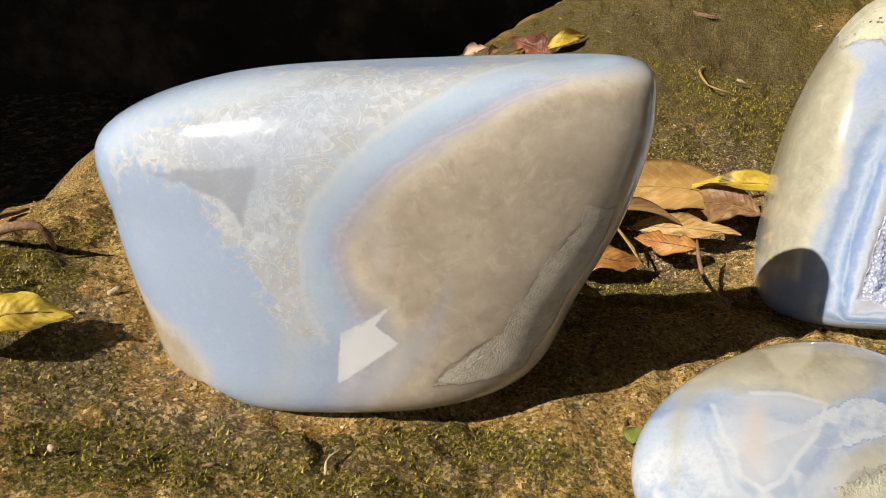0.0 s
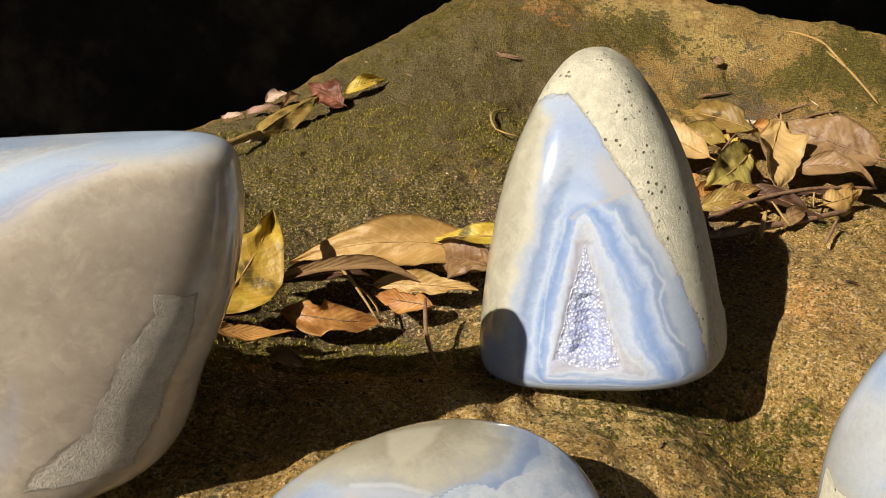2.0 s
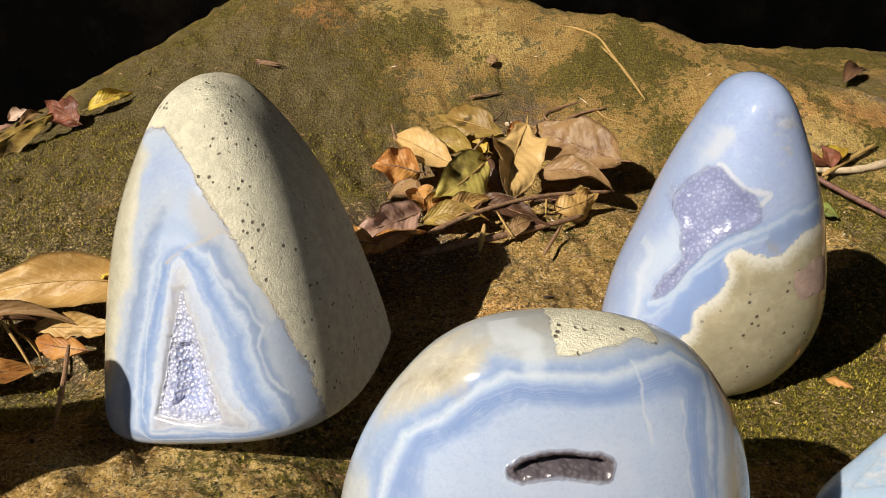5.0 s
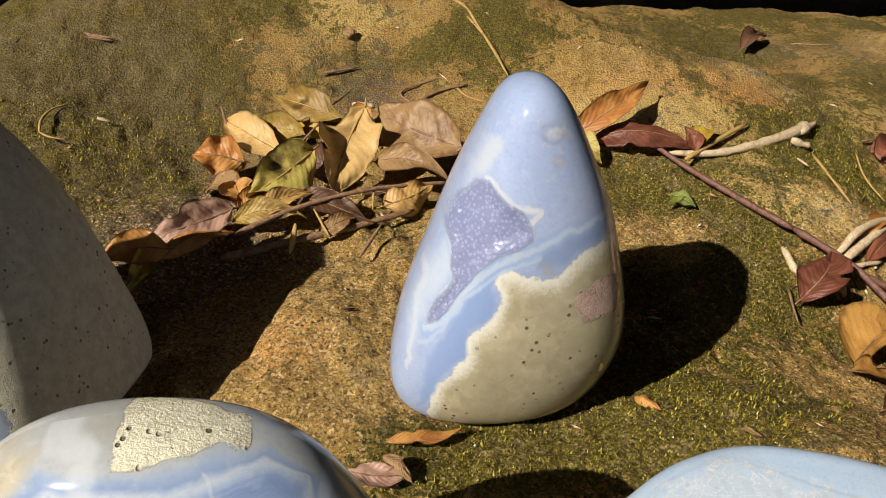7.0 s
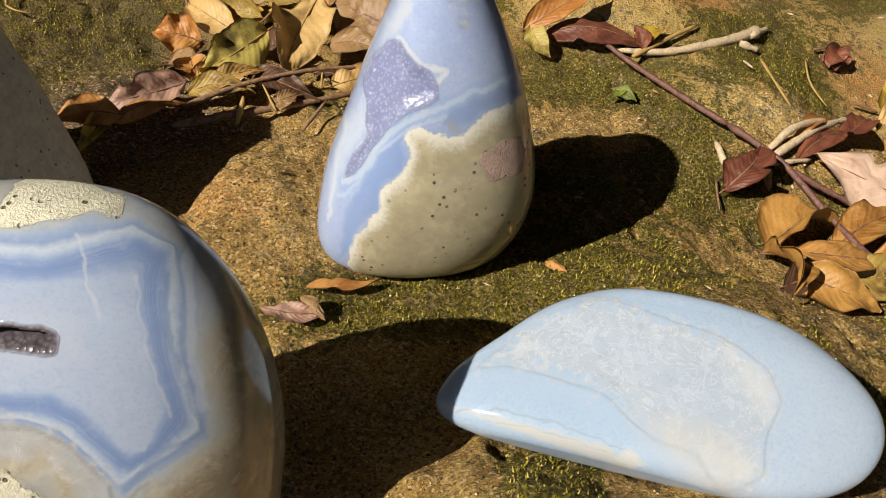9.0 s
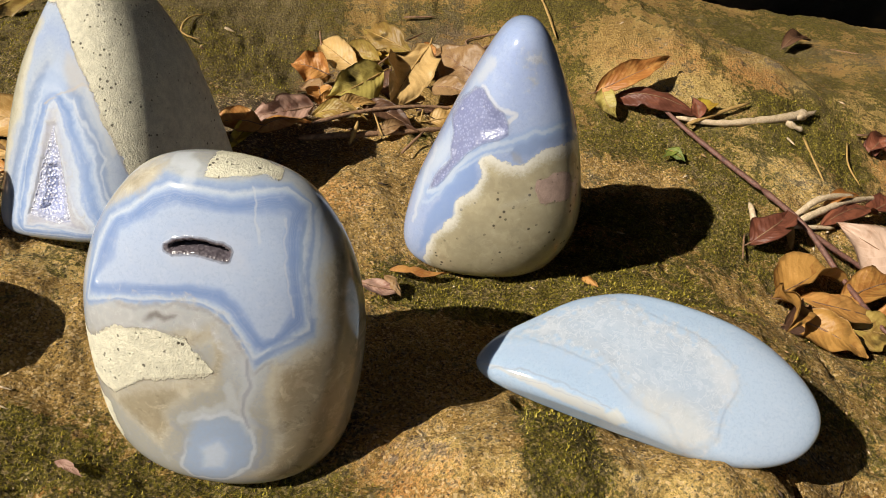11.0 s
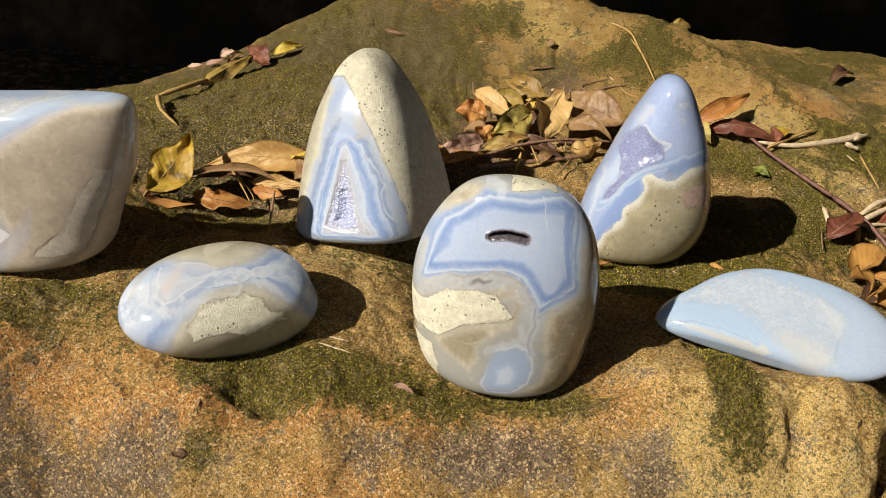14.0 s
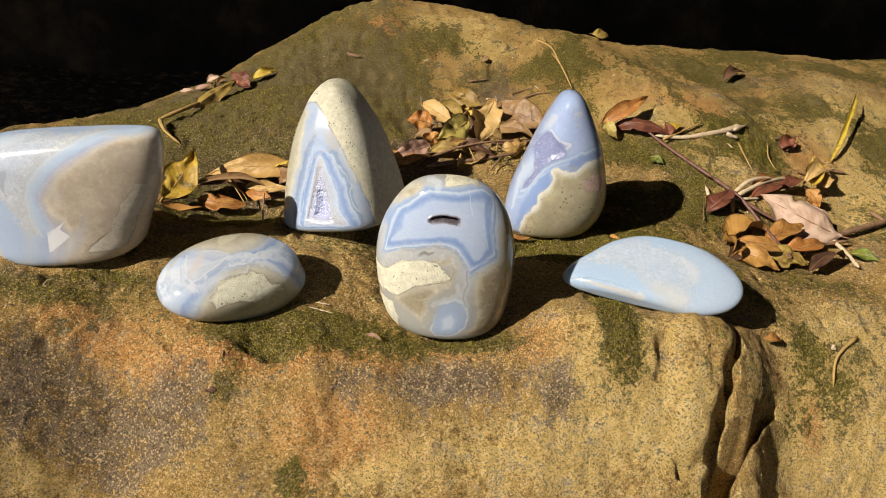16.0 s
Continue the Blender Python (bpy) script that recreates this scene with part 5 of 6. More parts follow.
freeform("agate_freeform", "half-moon of glossy pale blue agate lying on orange stone",
         (0.3834, 0.1527, 0.0150), (-62.0, 0.0, -25.0), 0.0542,
         (-0.0239, -0.0208, -0.0123, -0.0048, -0.0043, -0.0043, -0.0032),
         (0.0306, 0.0480, 0.0570, 0.0521, 0.0373, 0.0199, 0.0000),
         (0.0030, 0.0080, 0.0100, 0.0100, 0.0090, 0.0061, 0.0000),
         (0.0030, 0.0079, 0.0099, 0.0100, 0.0090, 0.0060, 0.0000),
         2.2, agate_material("moon_agate", [(0, (0.50, 0.60, 0.75)), (1.0, (0.50, 0.61, 0.77)), (2.5, (0.47, 0.59, 0.76)), (6, (0.45, 0.58, 0.76))], tan=(0.5, 0.46, 0.4), quartz=(0.50, 0.55, 0.63), ice_white=(0.68, 0.71, 0.76), ice_amount=0.8, lace_amount=0.1, depth=(0.5, 0.004)),
         {"quartz": [(moon_quartz,)]},
         [[[(3.00, 1.50), (4.50, 1.60), (3.50, 2.60)], [(2.40, 0.80), (5.00, 1.00), (4.20, 3.00), (2.40, 3.60)]]],
         [],
         [((0.62, 0.62, 0.61), 0.60, 0.000, moon_white2, 0.4),
          ((0.46, 0.58, 0.77), 0.60, 0.600, moon_bluearc),
          ((0.60, 0.59, 0.56), 0.85, 0.000, moon_rim_edge, 0.1),
          ((0.40, 0.46, 0.56), 0.75, 0.070, moon_line1),
          ((0.42, 0.47, 0.55), 0.60, 0.050, moon_line2),
          ((0.66, 0.65, 0.60), 0.80, 0.000, moon_patch, 0.08),
          ((0.66, 0.68, 0.72), 0.60, 0.060, moon_crack),
          ((0.72, 0.74, 0.78), 0.50, 0.000, moon_spark, 0.3)])


# ---- leaves and twigs ----
TINTS = {
    "yellow": ((0.58, 0.43, 0.055), (0.44, 0.27, 0.035)), "tan": ((0.60, 0.40, 0.16), (0.47, 0.28, 0.09)),
    "brown": ((0.33, 0.20, 0.09), (0.20, 0.105, 0.045)), "dark": ((0.13, 0.065, 0.035), (0.08, 0.04, 0.024)),
    "orange": ((0.55, 0.28, 0.08), (0.40, 0.16, 0.04)), "olive": ((0.40, 0.28, 0.07), (0.28, 0.17, 0.045)), "ochre": ((0.47, 0.25, 0.065), (0.32, 0.14, 0.035)),
    "spotted": ((0.44, 0.35, 0.09), (0.24, 0.17, 0.04)), "pink": ((0.44, 0.27, 0.20), (0.34, 0.18, 0.13)),
    "pale": ((0.62, 0.44, 0.33), (0.52, 0.34, 0.24)), "red": ((0.25, 0.085, 0.045), (0.15, 0.05, 0.03)), "green": ((0.20, 0.23, 0.04), (0.11, 0.14, 0.025)),
}
WORDS = {"yellow": "yellow fallen leaf", "tan": "tan dry fallen leaf", "brown": "brown curled fallen leaf", "dark": "dark brown rotting leaf",
         "orange": "orange-brown fallen leaf", "olive": "olive drying leaf", "spotted": "mottled olive leaf with dark spots", "ochre": "ochre-brown curled fallen leaf", "pink": "pinkish dead leaf scrap",
         "pale": "pale bleached dead leaf", "red": "dark reddish dead leaf", "green": "small green leaf"}


def leaf_material(tint):
    n = Nodes("leaf_" + tint)
    a, b = TINTS[tint]
    random_shift = n.add("ObjectInfo").outputs["Random"]
    blot = n.noise(110, 5, 0.65, distort=0.6)
    colour = n.mix(n.step(n.math("ADD", blot, n.math("MULTIPLY", n.math("SUBTRACT", random_shift, 0.5), 0.25)), 0.42, 0.66), a, b)
    if tint in ("spotted", "yellow", "olive"):
        colour = n.mix(n.math("MULTIPLY", n.step(n.noise(75, 3, 0.5), 0.60, 0.72), 0.8), colour, (0.055, 0.035, 0.012))
    across, along = n.attr("across"), n.attr("along")
    wave = n.math("SINE", n.math("MULTIPLY", n.math("SUBTRACT", along, n.math("MULTIPLY", n.math("ABSOLUTE", across), 0.22)), 75.0))
    vein = n.math("MULTIPLY", n.step(wave, 0.86, 1.0), 0.12)
    colour = n.mix(vein, colour, tuple(min(1, c * 1.7 + 0.03) for c in a))
    edge = n.step(n.math("ADD", n.math("ABSOLUTE", across), n.math("MULTIPLY", n.noise(300), 0.25)), 0.98, 1.15)
    colour = n.mix(n.math("MULTIPLY", edge, 0.6), colour, tuple(c * 0.4 for c in b))
    height = n.math("ADD", n.math("MULTIPLY", wave, 0.12), n.noise(450, 4, 0.6))
    n.done(colour, 0.46, n.bump(height, 0.6, 0.0007), Specular_IOR_Level=0.4)
    glow = n.add("BsdfTranslucent")
    n.put(glow.inputs[0], colour)
    both = n.add("MixShader")
    both.inputs[0].default_value = 0.22
    n.put(both.inputs[1], n.bsdf.outputs[0])
    n.put(both.inputs[2], glow.outputs[0])
    n.put(n.tree.nodes["Material Output"].inputs[0], both.outputs[0])
    return n.material


def stick_material(name, a, b, rough=0.75):
    n = Nodes(name)
    fibre = n.add("Mapping")
    n.put(fibre.inputs["Vector"], n.where())
    fibre.inputs["Scale"].default_value = (1.0, 1.0, 1.0)
    streak = n.noise(500, 5, 0.7, at=fibre.outputs[0], distort=1.2)
    colour = n.mix(n.step(streak, 0.35, 0.7), a, b)
    colour = n.mix(n.math("MULTIPLY", n.step(n.noise(180, 3), 0.58, 0.70), 0.6), colour, tuple(c * 0.35 for c in a))
    return n.done(colour, rough, n.bump(streak, 0.7, 0.0008))


LEAF_MATERIALS = {tint: leaf_material(tint) for tint in TINTS}
STICKS = {"bark": stick_material("dry_bark", (0.16, 0.085, 0.045), (0.33, 0.19, 0.10)), "straw": stick_material("straw_stem", (0.33, 0.20, 0.06), (0.46, 0.30, 0.10)),
          "bone": stick_material("bleached_wood", (0.45, 0.33, 0.20), (0.68, 0.55, 0.38)), "branch": stick_material("red_bark", (0.10, 0.045, 0.035), (0.22, 0.10, 0.07), 0.5)}
STICK_WORDS = {"bark": "thin dry brown twig", "straw": "thin straw-coloured stem", "bone": "short pale bleached stick", "branch": "dark reddish dead branch"}


def tube(path, r0, r1, sides=8, lumps=0.12, seed=0):
    """Vertices and faces of a tapered, slightly knotty round rod along a smooth path."""
    pts = np.array(path, float)
    d = np.concatenate([[0], np.cumsum(np.linalg.norm(np.diff(pts, axis=0), axis=1))])
    steps = max(6, int(d[-1] / 0.004))
    s = np.linspace(0, d[-1], steps)
    line = np.stack([spline(d, pts[:, k], s) if len(pts) > 2 else np.interp(s, d, pts[:, k]) for k in range(3)], -1)
    rnd = np.random.RandomState(seed)
    line = line + 0.25 * r0 * np.cumsum(rnd.randn(steps, 3), 0) / math.sqrt(steps)
    tangent = np.gradient(line, axis=0)
    tangent /= np.linalg.norm(tangent, axis=1)[:, None] + 1e-9
    side = np.cross(tangent, (0.13, 0.21, 0.97))
    side /= np.linalg.norm(side, axis=1)[:, None] + 1e-9
    up = np.cross(side, tangent)
    r = r0 + (r1 - r0) * s / d[-1]
    r = r * (1 + lumps * rnd.randn(steps))
    r[0] *= 0.55
    r[-1] *= 0.45
    a = np.linspace(0, 2 * np.pi, sides, endpoint=False)
    ring = line[:, None] + r[:, None, None] * (np.cos(a)[None, :, None] * side[:, None] + np.sin(a)[None, :, None] * up[:, None])
    faces = grid_faces(steps, sides, wrap=True)
    faces.append(list(range(sides))[::-1])
    faces.append([(steps - 1) * sides + k for k in range(sides)])
    return ring.reshape(-1, 3), faces


COUNT = {"leaf": 0, "twig": 0}


def leaf(base, tip, width, lean, fold, curl, tint, label=""):
    """A fallen leaf from its stalk to its tip: lean turns the blade about its length, fold raises the two halves, curl arches the length."""
    COUNT["leaf"] += 1
    k = COUNT["leaf"]
    rnd = np.random.RandomState(k)
    base, tip = Vector(base), Vector(tip)
    length = (tip - base).length
    rows, cols = 30, 15
    s, v = np.meshgrid(np.linspace(0, 1, rows), np.linspace(-1, 1, cols), indexing="ij")
    shape = np.sin(np.pi * s ** 0.82) ** 0.9 * (1 - 0.30 * s) * (1 - 0.6 * smooth01((s - 0.72) / 0.28) * (1 - s))
    shape = np.maximum(shape / shape.max(), 0.012)
    ragged = 1 + 0.06 * vnoise(s * 9 + k, np.sign(v) * 5, 1.0, 3) + 0.04 * vnoise(s * 30 + k, np.sign(v) * 5, 1.0, 5)
    fold, curl = fold + rnd.uniform(-0.15, 0.2), curl + rnd.uniform(-0.02, 0.04)
    torn = 1 - 0.35 * smooth01((vnoise(s * 6 + 7 * k, np.sign(v) * 3 + k, 1.0, 7) - 0.45) / 0.25) * (rnd.rand() < 0.55)
    half = 0.56 * width * shape * ragged * torn
    y = v * half * (1 - 0.25 * abs(fold))
    cup = fold * half * (abs(v) ** 1.4) + rnd.uniform(-0.1, 0.55) * half * v * abs(v) * smooth01(1.5 * s) * np.sign(rnd.rand() - 0.5) + 0.25 * half * smooth01((abs(v) - 0.6) / 0.4) * vnoise(s * 4 + k, np.sign(v) * 2, 1.0, 9)
    arch = curl * length * (4 * s * (1 - s)) + rnd.uniform(-0.03, 0.03) * length * np.sin(2 * np.pi * s)
    flutter = 0.20 * width * vnoise(s * 5 + 3 * k, v * 1.5, 1.0, 2) * abs(v) + 0.03 * width * vnoise(s * 14 + k, v * 3, 1.0, 6)
    sweep = rnd.uniform(-0.10, 0.10) * length * (4 * s * (1 - s))
    twist = rnd.uniform(-0.8, 0.8) * (s - 0.5)
    z = cup + arch + flutter
    y, z = y * np.cos(twist) - (z - arch) * np.sin(twist) + sweep, arch + (z - arch) * np.cos(twist) + y * np.sin(twist)
    x = s * length
    top = np.stack([x, y, z + 0.00012], -1).reshape(-1, 3)
    low = np.stack([x, y, z - 0.00012], -1).reshape(-1, 3)
    n = rows * cols
    faces = grid_faces(rows, cols)
    faces = [f[::-1] for f in faces] + [[i + n for i in f] for f in faces]
    rim = [r * cols for r in range(rows)] + [(rows - 1) * cols + c for c in range(1, cols)] + [r * cols + cols - 1 for r in range(rows - 2, -1, -1)] + list(range(cols - 2, 0, -1))
    faces += [[a, b, b + n, a + n] for a, b in zip(rim, rim[1:] + rim[:1])]
    me = mesh_of("leaf", np.concatenate([top, low]), faces, LEAF_MATERIALS[tint])
    field(me, "across", np.concatenate([v.ravel(), v.ravel()]))
    field(me, "along", np.concatenate([s.ravel(), s.ravel()]))
    ob = tagged(new("leaf", me), label or WORDS[tint] + " lying on the sandstone", "leaf", "fallen leaves")
    ax = (tip - base).normalized()
    up = Vector((0, 0, 1)) - ax * ax.z
    up = Matrix.Rotation(radians(lean), 3, ax) @ up.normalized()
    side = up.cross(ax)
    ob.matrix_world = Matrix.Translation(base) @ Matrix((ax, side, up)).transposed().to_4x4()
    if width > 0.006:
        mid = np.stack([x[:, cols // 2], y[:, cols // 2], z[:, cols // 2] + 0.0002], -1)[:-2:4]
        stalk = np.array([[-0.10 * length, rnd.uniform(-0.02, 0.02) * length, mid[0][2] + 0.02 * length]])
        rib = tube(np.concatenate([stalk, mid]), min(0.0007, width * 0.028), 0.0002, 6, 0.05, k)
        child(new("midrib", mesh_of("midrib", *rib, STICKS["straw" if tint in ("yellow", "olive", "spotted", "green", "tan") else "bark"])), ob)
    return ob


def on_rock(x, y, lift):
    """A point at that height above the ledge."""
    return (x, y, float(ledge(np.array(x), np.array(y))) + lift)


def twig(path, r0, r1, kind, label=""):
    COUNT["twig"] += 1
    start = Vector(path[0])
    me = mesh_of("twig", *tube([tuple(Vector(p) - start) for p in path], r0, r1, 10, 0.09, COUNT["twig"]), STICKS[kind])
    ob = new("branch" if kind == "branch" else "twig", me)
    ob.location = start
    return tagged(ob, label or STICK_WORDS[kind] + " lying on the sandstone", "branch" if kind == "branch" else "twig", "dry twigs")


# leaves between the block and the tall stone
leaf((0.026, 0.285, 0.024), (0.045, 0.318, 0.049), 0.026, 39, 0.25, 0.03, "yellow", "yellow fallen leaf with brown spots propped upright")
leaf((0.129, 0.319, 0.034), (0.050, 0.330, 0.022), 0.019, -53, 0.22, 0.10, "tan")
leaf((0.049, 0.299, 0.017), (0.090, 0.303, 0.011), 0.013, 49, -0.40, 0.14, "orange")
leaf((0.044, 0.300, 0.028), (0.107, 0.305, 0.024), 0.006, 31, 0.50, 0.06, "brown")
leaf((0.107, 0.296, 0.021), (0.085, 0.310, 0.018), 0.009, -40, 0.40, 0.08, "orange")
twig([(0.070, 0.316, 0.029), (0.077, 0.309, 0.023), (0.087, 0.298, 0.012)], 0.0006, 0.0005, "straw")
leaf((0.062, 0.254, 0.020), (0.050, 0.255, 0.023), 0.004, -27, 0.30, 0.10, "brown")
leaf((0.084, 0.314, 0.021), (0.124, 0.300, 0.026), 0.009, 47, 0.30, 0.06, "tan")
leaf((0.042, 0.314, 0.021), (0.088, 0.322, 0.018), 0.010, 24, 0.30, 0.10, "dark")
leaf((0.027, 0.274, 0.025), (0.056, 0.282, 0.018), 0.006, 30, 0.50, -0.10, "orange")
leaf((0.028, 0.284, 0.022), (0.042, 0.301, 0.019), 0.010, 33, 0.40, 0.10, "dark")
leaf((0.020, 0.285, 0.024), (0.033, 0.289, 0.020), 0.009, 38, 0.30, 0.10, "brown")
leaf((0.130, 0.301, 0.035), (0.109, 0.326, 0.030), 0.017, -38, 0.25, 0.12, "brown")
leaf((0.141, 0.312, 0.043), (0.106, 0.324, 0.036), 0.010, -43, 0.30, 0.12, "yellow")
leaf((0.109, 0.325, 0.023), (0.127, 0.319, 0.025), 0.006, 38, 0.30, 0.10, "tan")
twig([(0.073, 0.322, 0.025), (0.076, 0.316, 0.021), (0.084, 0.311, 0.016), (0.087, 0.307, 0.010)], 0.0008, 0.0005, "straw")
twig([(0.103, 0.289, 0.028), (0.103, 0.278, 0.021), (0.106, 0.252, 0.020)], 0.0009, 0.0006, "bark")
twig([(0.046, 0.310, 0.019), (0.050, 0.313, 0.022)], 0.0005, 0.0003, "straw")
# heap of leaves between the tall stone and the pear
leaf((0.298, 0.435, 0.059), (0.279, 0.386, 0.036), 0.028, -18, 0.18, -0.05, "tan", "large tan fallen leaf standing in the heap")
leaf((0.341, 0.409, 0.047), (0.303, 0.449, 0.052), 0.027, -48, 0.20, 0.12, "brown")
leaf((0.288, 0.441, 0.051), (0.255, 0.469, 0.055), 0.017, -42, 0.30, 0.10, "olive")
leaf((0.272, 0.411, 0.048), (0.242, 0.387, 0.037), 0.023, -46, 0.20, 0.06, "spotted", "mottled olive fallen leaf with dark spots")
leaf((0.259, 0.425, 0.041), (0.231, 0.457, 0.046), 0.017, -37, 0.30, 0.12, "tan")
leaf((0.270, 0.434, 0.046), (0.246, 0.448, 0.045), 0.013, -45, 0.30, 0.12, "olive")
leaf((0.241, 0.421, 0.039), (0.217, 0.427, 0.041), 0.019, -50, 0.25, 0.10, "orange")
leaf((0.237, 0.402, 0.037), (0.243, 0.386, 0.031), 0.016, 12, 0.30, 0.10, "orange")
leaf((0.238, 0.385, 0.031), (0.252, 0.396, 0.039), 0.012, 38, 0.30, 0.10, "orange")
leaf((0.245, 0.378, 0.030), (0.270, 0.386, 0.038), 0.010, 44, 0.30, 0.10, "tan")
leaf((0.236, 0.382, 0.034), (0.201, 0.365, 0.029), 0.018, -43, 0.30, 0.10, "pink")
leaf((0.220, 0.376, 0.029), (0.233, 0.384, 0.034), 0.008, 41, 0.30, 0.10, "olive")
leaf((0.210, 0.351, 0.029), (0.237, 0.367, 0.031), 0.010, 35, -0.50, 0.10, "orange")
leaf((0.213, 0.353, 0.032), (0.186, 0.347, 0.031), 0.015, -45, 0.30, 0.12, "orange")
leaf((0.206, 0.357, 0.031), (0.198, 0.333, 0.025), 0.009, -23, 0.30, 0.10, "yellow")
leaf((0.236, 0.378, 0.030), (0.267, 0.374, 0.032), 0.011, 39, 0.35, 0.12, "olive")
leaf((0.300, 0.411, 0.041), (0.333, 0.393, 0.037), 0.014, 45, 0.30, 0.16, "brown")
leaf((0.300, 0.382, 0.032), (0.325, 0.392, 0.038), 0.015, 43, -0.50, 0.10, "tan")
leaf((0.270, 0.440, 0.041), (0.281, 0.415, 0.036), 0.012, 20, 0.30, 0.10, "dark")
leaf((0.263, 0.393, 0.032), (0.295, 0.370, 0.031), 0.014, 28, 0.30, 0.10, "dark")
leaf((0.271, 0.364, 0.029), (0.288, 0.373, 0.032), 0.008, 33, 0.30, 0.10, "brown")
leaf((0.294, 0.457, 0.050), (0.308, 0.442, 0.047), 0.011, 40, 0.30, 0.10, "orange")
leaf((0.281, 0.409, 0.034), (0.256, 0.427, 0.033), 0.016, -22, 0.30, 0.10, "dark")
leaf((0.312, 0.388, 0.031), (0.293, 0.393, 0.033), 0.015, -25, 0.30, 0.10, "dark")
leaf((0.225, 0.415, 0.031), (0.243, 0.397, 0.031), 0.016, 22, 0.30, 0.10, "brown")
leaf((0.280, 0.438, 0.043), (0.265, 0.456, 0.045), 0.011, -30, 0.30, 0.10, "yellow")
twig([(0.232, 0.354, 0.026), (0.257, 0.360, 0.028), (0.286, 0.369, 0.029), (0.314, 0.380, 0.030)], 0.0018, 0.0011, "bark", "split dry brown twig under the leaf heap")
twig([(0.238, 0.365, 0.031), (0.263, 0.376, 0.036), (0.292, 0.384, 0.039), (0.332, 0.393, 0.037)], 0.0012, 0.0008, "bark")
twig([(0.259, 0.355, 0.026), (0.262, 0.362, 0.036)], 0.0013, 0.0011, "straw")
twig([(0.287, 0.349, 0.026), (0.298, 0.362, 0.034)], 0.0010, 0.0006, "bark")
twig([(0.297, 0.386, 0.039), (0.296, 0.381, 0.031)], 0.0005, 0.0004, "straw")
twig([(0.230, 0.457, 0.054), (0.232, 0.451, 0.046), (0.237, 0.438, 0.038)], 0.0008, 0.0005, "bark")
twig([(0.277, 0.439, 0.051), (0.264, 0.427, 0.042)], 0.0006, 0.0005, "bark")
twig([(0.276, 0.362, 0.029), (0.270, 0.373, 0.037)], 0.0006, 0.0005, "straw")
twig([(0.284, 0.452, 0.055), (0.296, 0.476, 0.055)], 0.0006, 0.0003, "bark")
twig([(0.328, 0.482, 0.043), (0.341, 0.488, 0.048), (0.360, 0.489, 0.052)], 0.0010, 0.0006, "bark")
twig([(0.351, 0.498, 0.055), (0.357, 0.484, 0.048), (0.368, 0.475, 0.046)], 0.0006, 0.0005, "straw")
twig([(0.367, 0.531, 0.079), (0.375, 0.514, 0.071), (0.382, 0.487, 0.057)], 0.0008, 0.0006, "straw")
twig([(0.295, 0.472, 0.048), (0.307, 0.468, 0.047)], 0.0018, 0.0014, "bone")
twig([(0.149, 0.530, 0.072), (0.169, 0.525, 0.070)], 0.0010, 0.0006, "bark")
twig([(0.281, 0.508, 0.054), (0.302, 0.511, 0.056)], 0.0010, 0.0005, "bark")
twig([(0.148, 0.445, 0.048), (0.147, 0.456, 0.050), (0.152, 0.472, 0.051), (0.157, 0.475, 0.051)], 0.0008, 0.0005, "straw")
twig([(0.148, 0.445, 0.048), (0.153, 0.441, 0.047), (0.161, 0.441, 0.045)], 0.0006, 0.0004, "straw")
twig([(0.170, 0.465, 0.047), (0.176, 0.465, 0.045)], 0.0010, 0.0006, "bone")
# leaves, branch and sticks beyond the pear
leaf((0.402, 0.432, 0.042), (0.448, 0.451, 0.063), 0.014, 30, 0.45, 0.14, "orange")
leaf((0.406, 0.433, 0.045), (0.415, 0.419, 0.032), 0.012, 39, 0.20, 0.08, "spotted")
leaf((0.415, 0.434, 0.040), (0.466, 0.421, 0.038), 0.015, 42, -0.45, 0.14, "red")
leaf((0.461, 0.425, 0.039), (0.479, 0.430, 0.044), 0.011, 31, 0.30, 0.08, "yellow")
leaf((0.465, 0.420, 0.036), (0.461, 0.428, 0.047), 0.009, -36, 0.30, 0.08, "red")
twig([(0.458, 0.416, 0.034), (0.478, 0.425, 0.040), (0.499, 0.435, 0.045)], 0.0014, 0.0010, "straw")
twig([(0.452, 0.423, 0.035), (0.476, 0.420, 0.035), (0.503, 0.425, 0.037), (0.526, 0.434, 0.038), (0.543, 0.445, 0.038)], 0.0014, 0.0034, "bone", "pale bleached stick with a broken end")
twig([(0.524, 0.429, 0.037), (0.535, 0.428, 0.034)], 0.0024, 0.0013, "bone")
twig([(0.532, 0.436, 0.038), (0.550, 0.451, 0.039)], 0.0024, 0.0013, "bone")
twig([(0.522, 0.418, 0.031), (0.525, 0.412, 0.029)], 0.0008, 0.0005, "bone")
twig([(0.485, 0.360, 0.012), (0.485, 0.353, 0.010), (0.485, 0.345, 0.007)], 0.0013, 0.0021, "bone")
leaf((0.477, 0.328, 0.003), (0.502, 0.348, 0.015), 0.021, 12, 0.35, 0.12, "red")
twig([(0.506, 0.351, 0.009), (0.504, 0.332, -0.000)], 0.0022, 0.0018, "straw")
twig([(0.510, 0.353, 0.011), (0.523, 0.360, 0.017), (0.554, 0.375, 0.015)], 0.0021, 0.0014, "bone")
twig([(0.572, 0.439, 0.024), (0.567, 0.416, 0.016), (0.571, 0.405, 0.010)], 0.0006, 0.0005, "straw")
leaf((0.443, 0.398, 0.023), (0.452, 0.386, 0.022), 0.007, 30, 0.30, 0.08, "green")
leaf((0.451, 0.400, 0.024), (0.439, 0.389, 0.022), 0.006, -11, 0.30, 0.08, "green")
leaf((0.597, 0.452, 0.025), (0.594, 0.438, 0.018), 0.015, 17, 0.30, 0.10, "red")
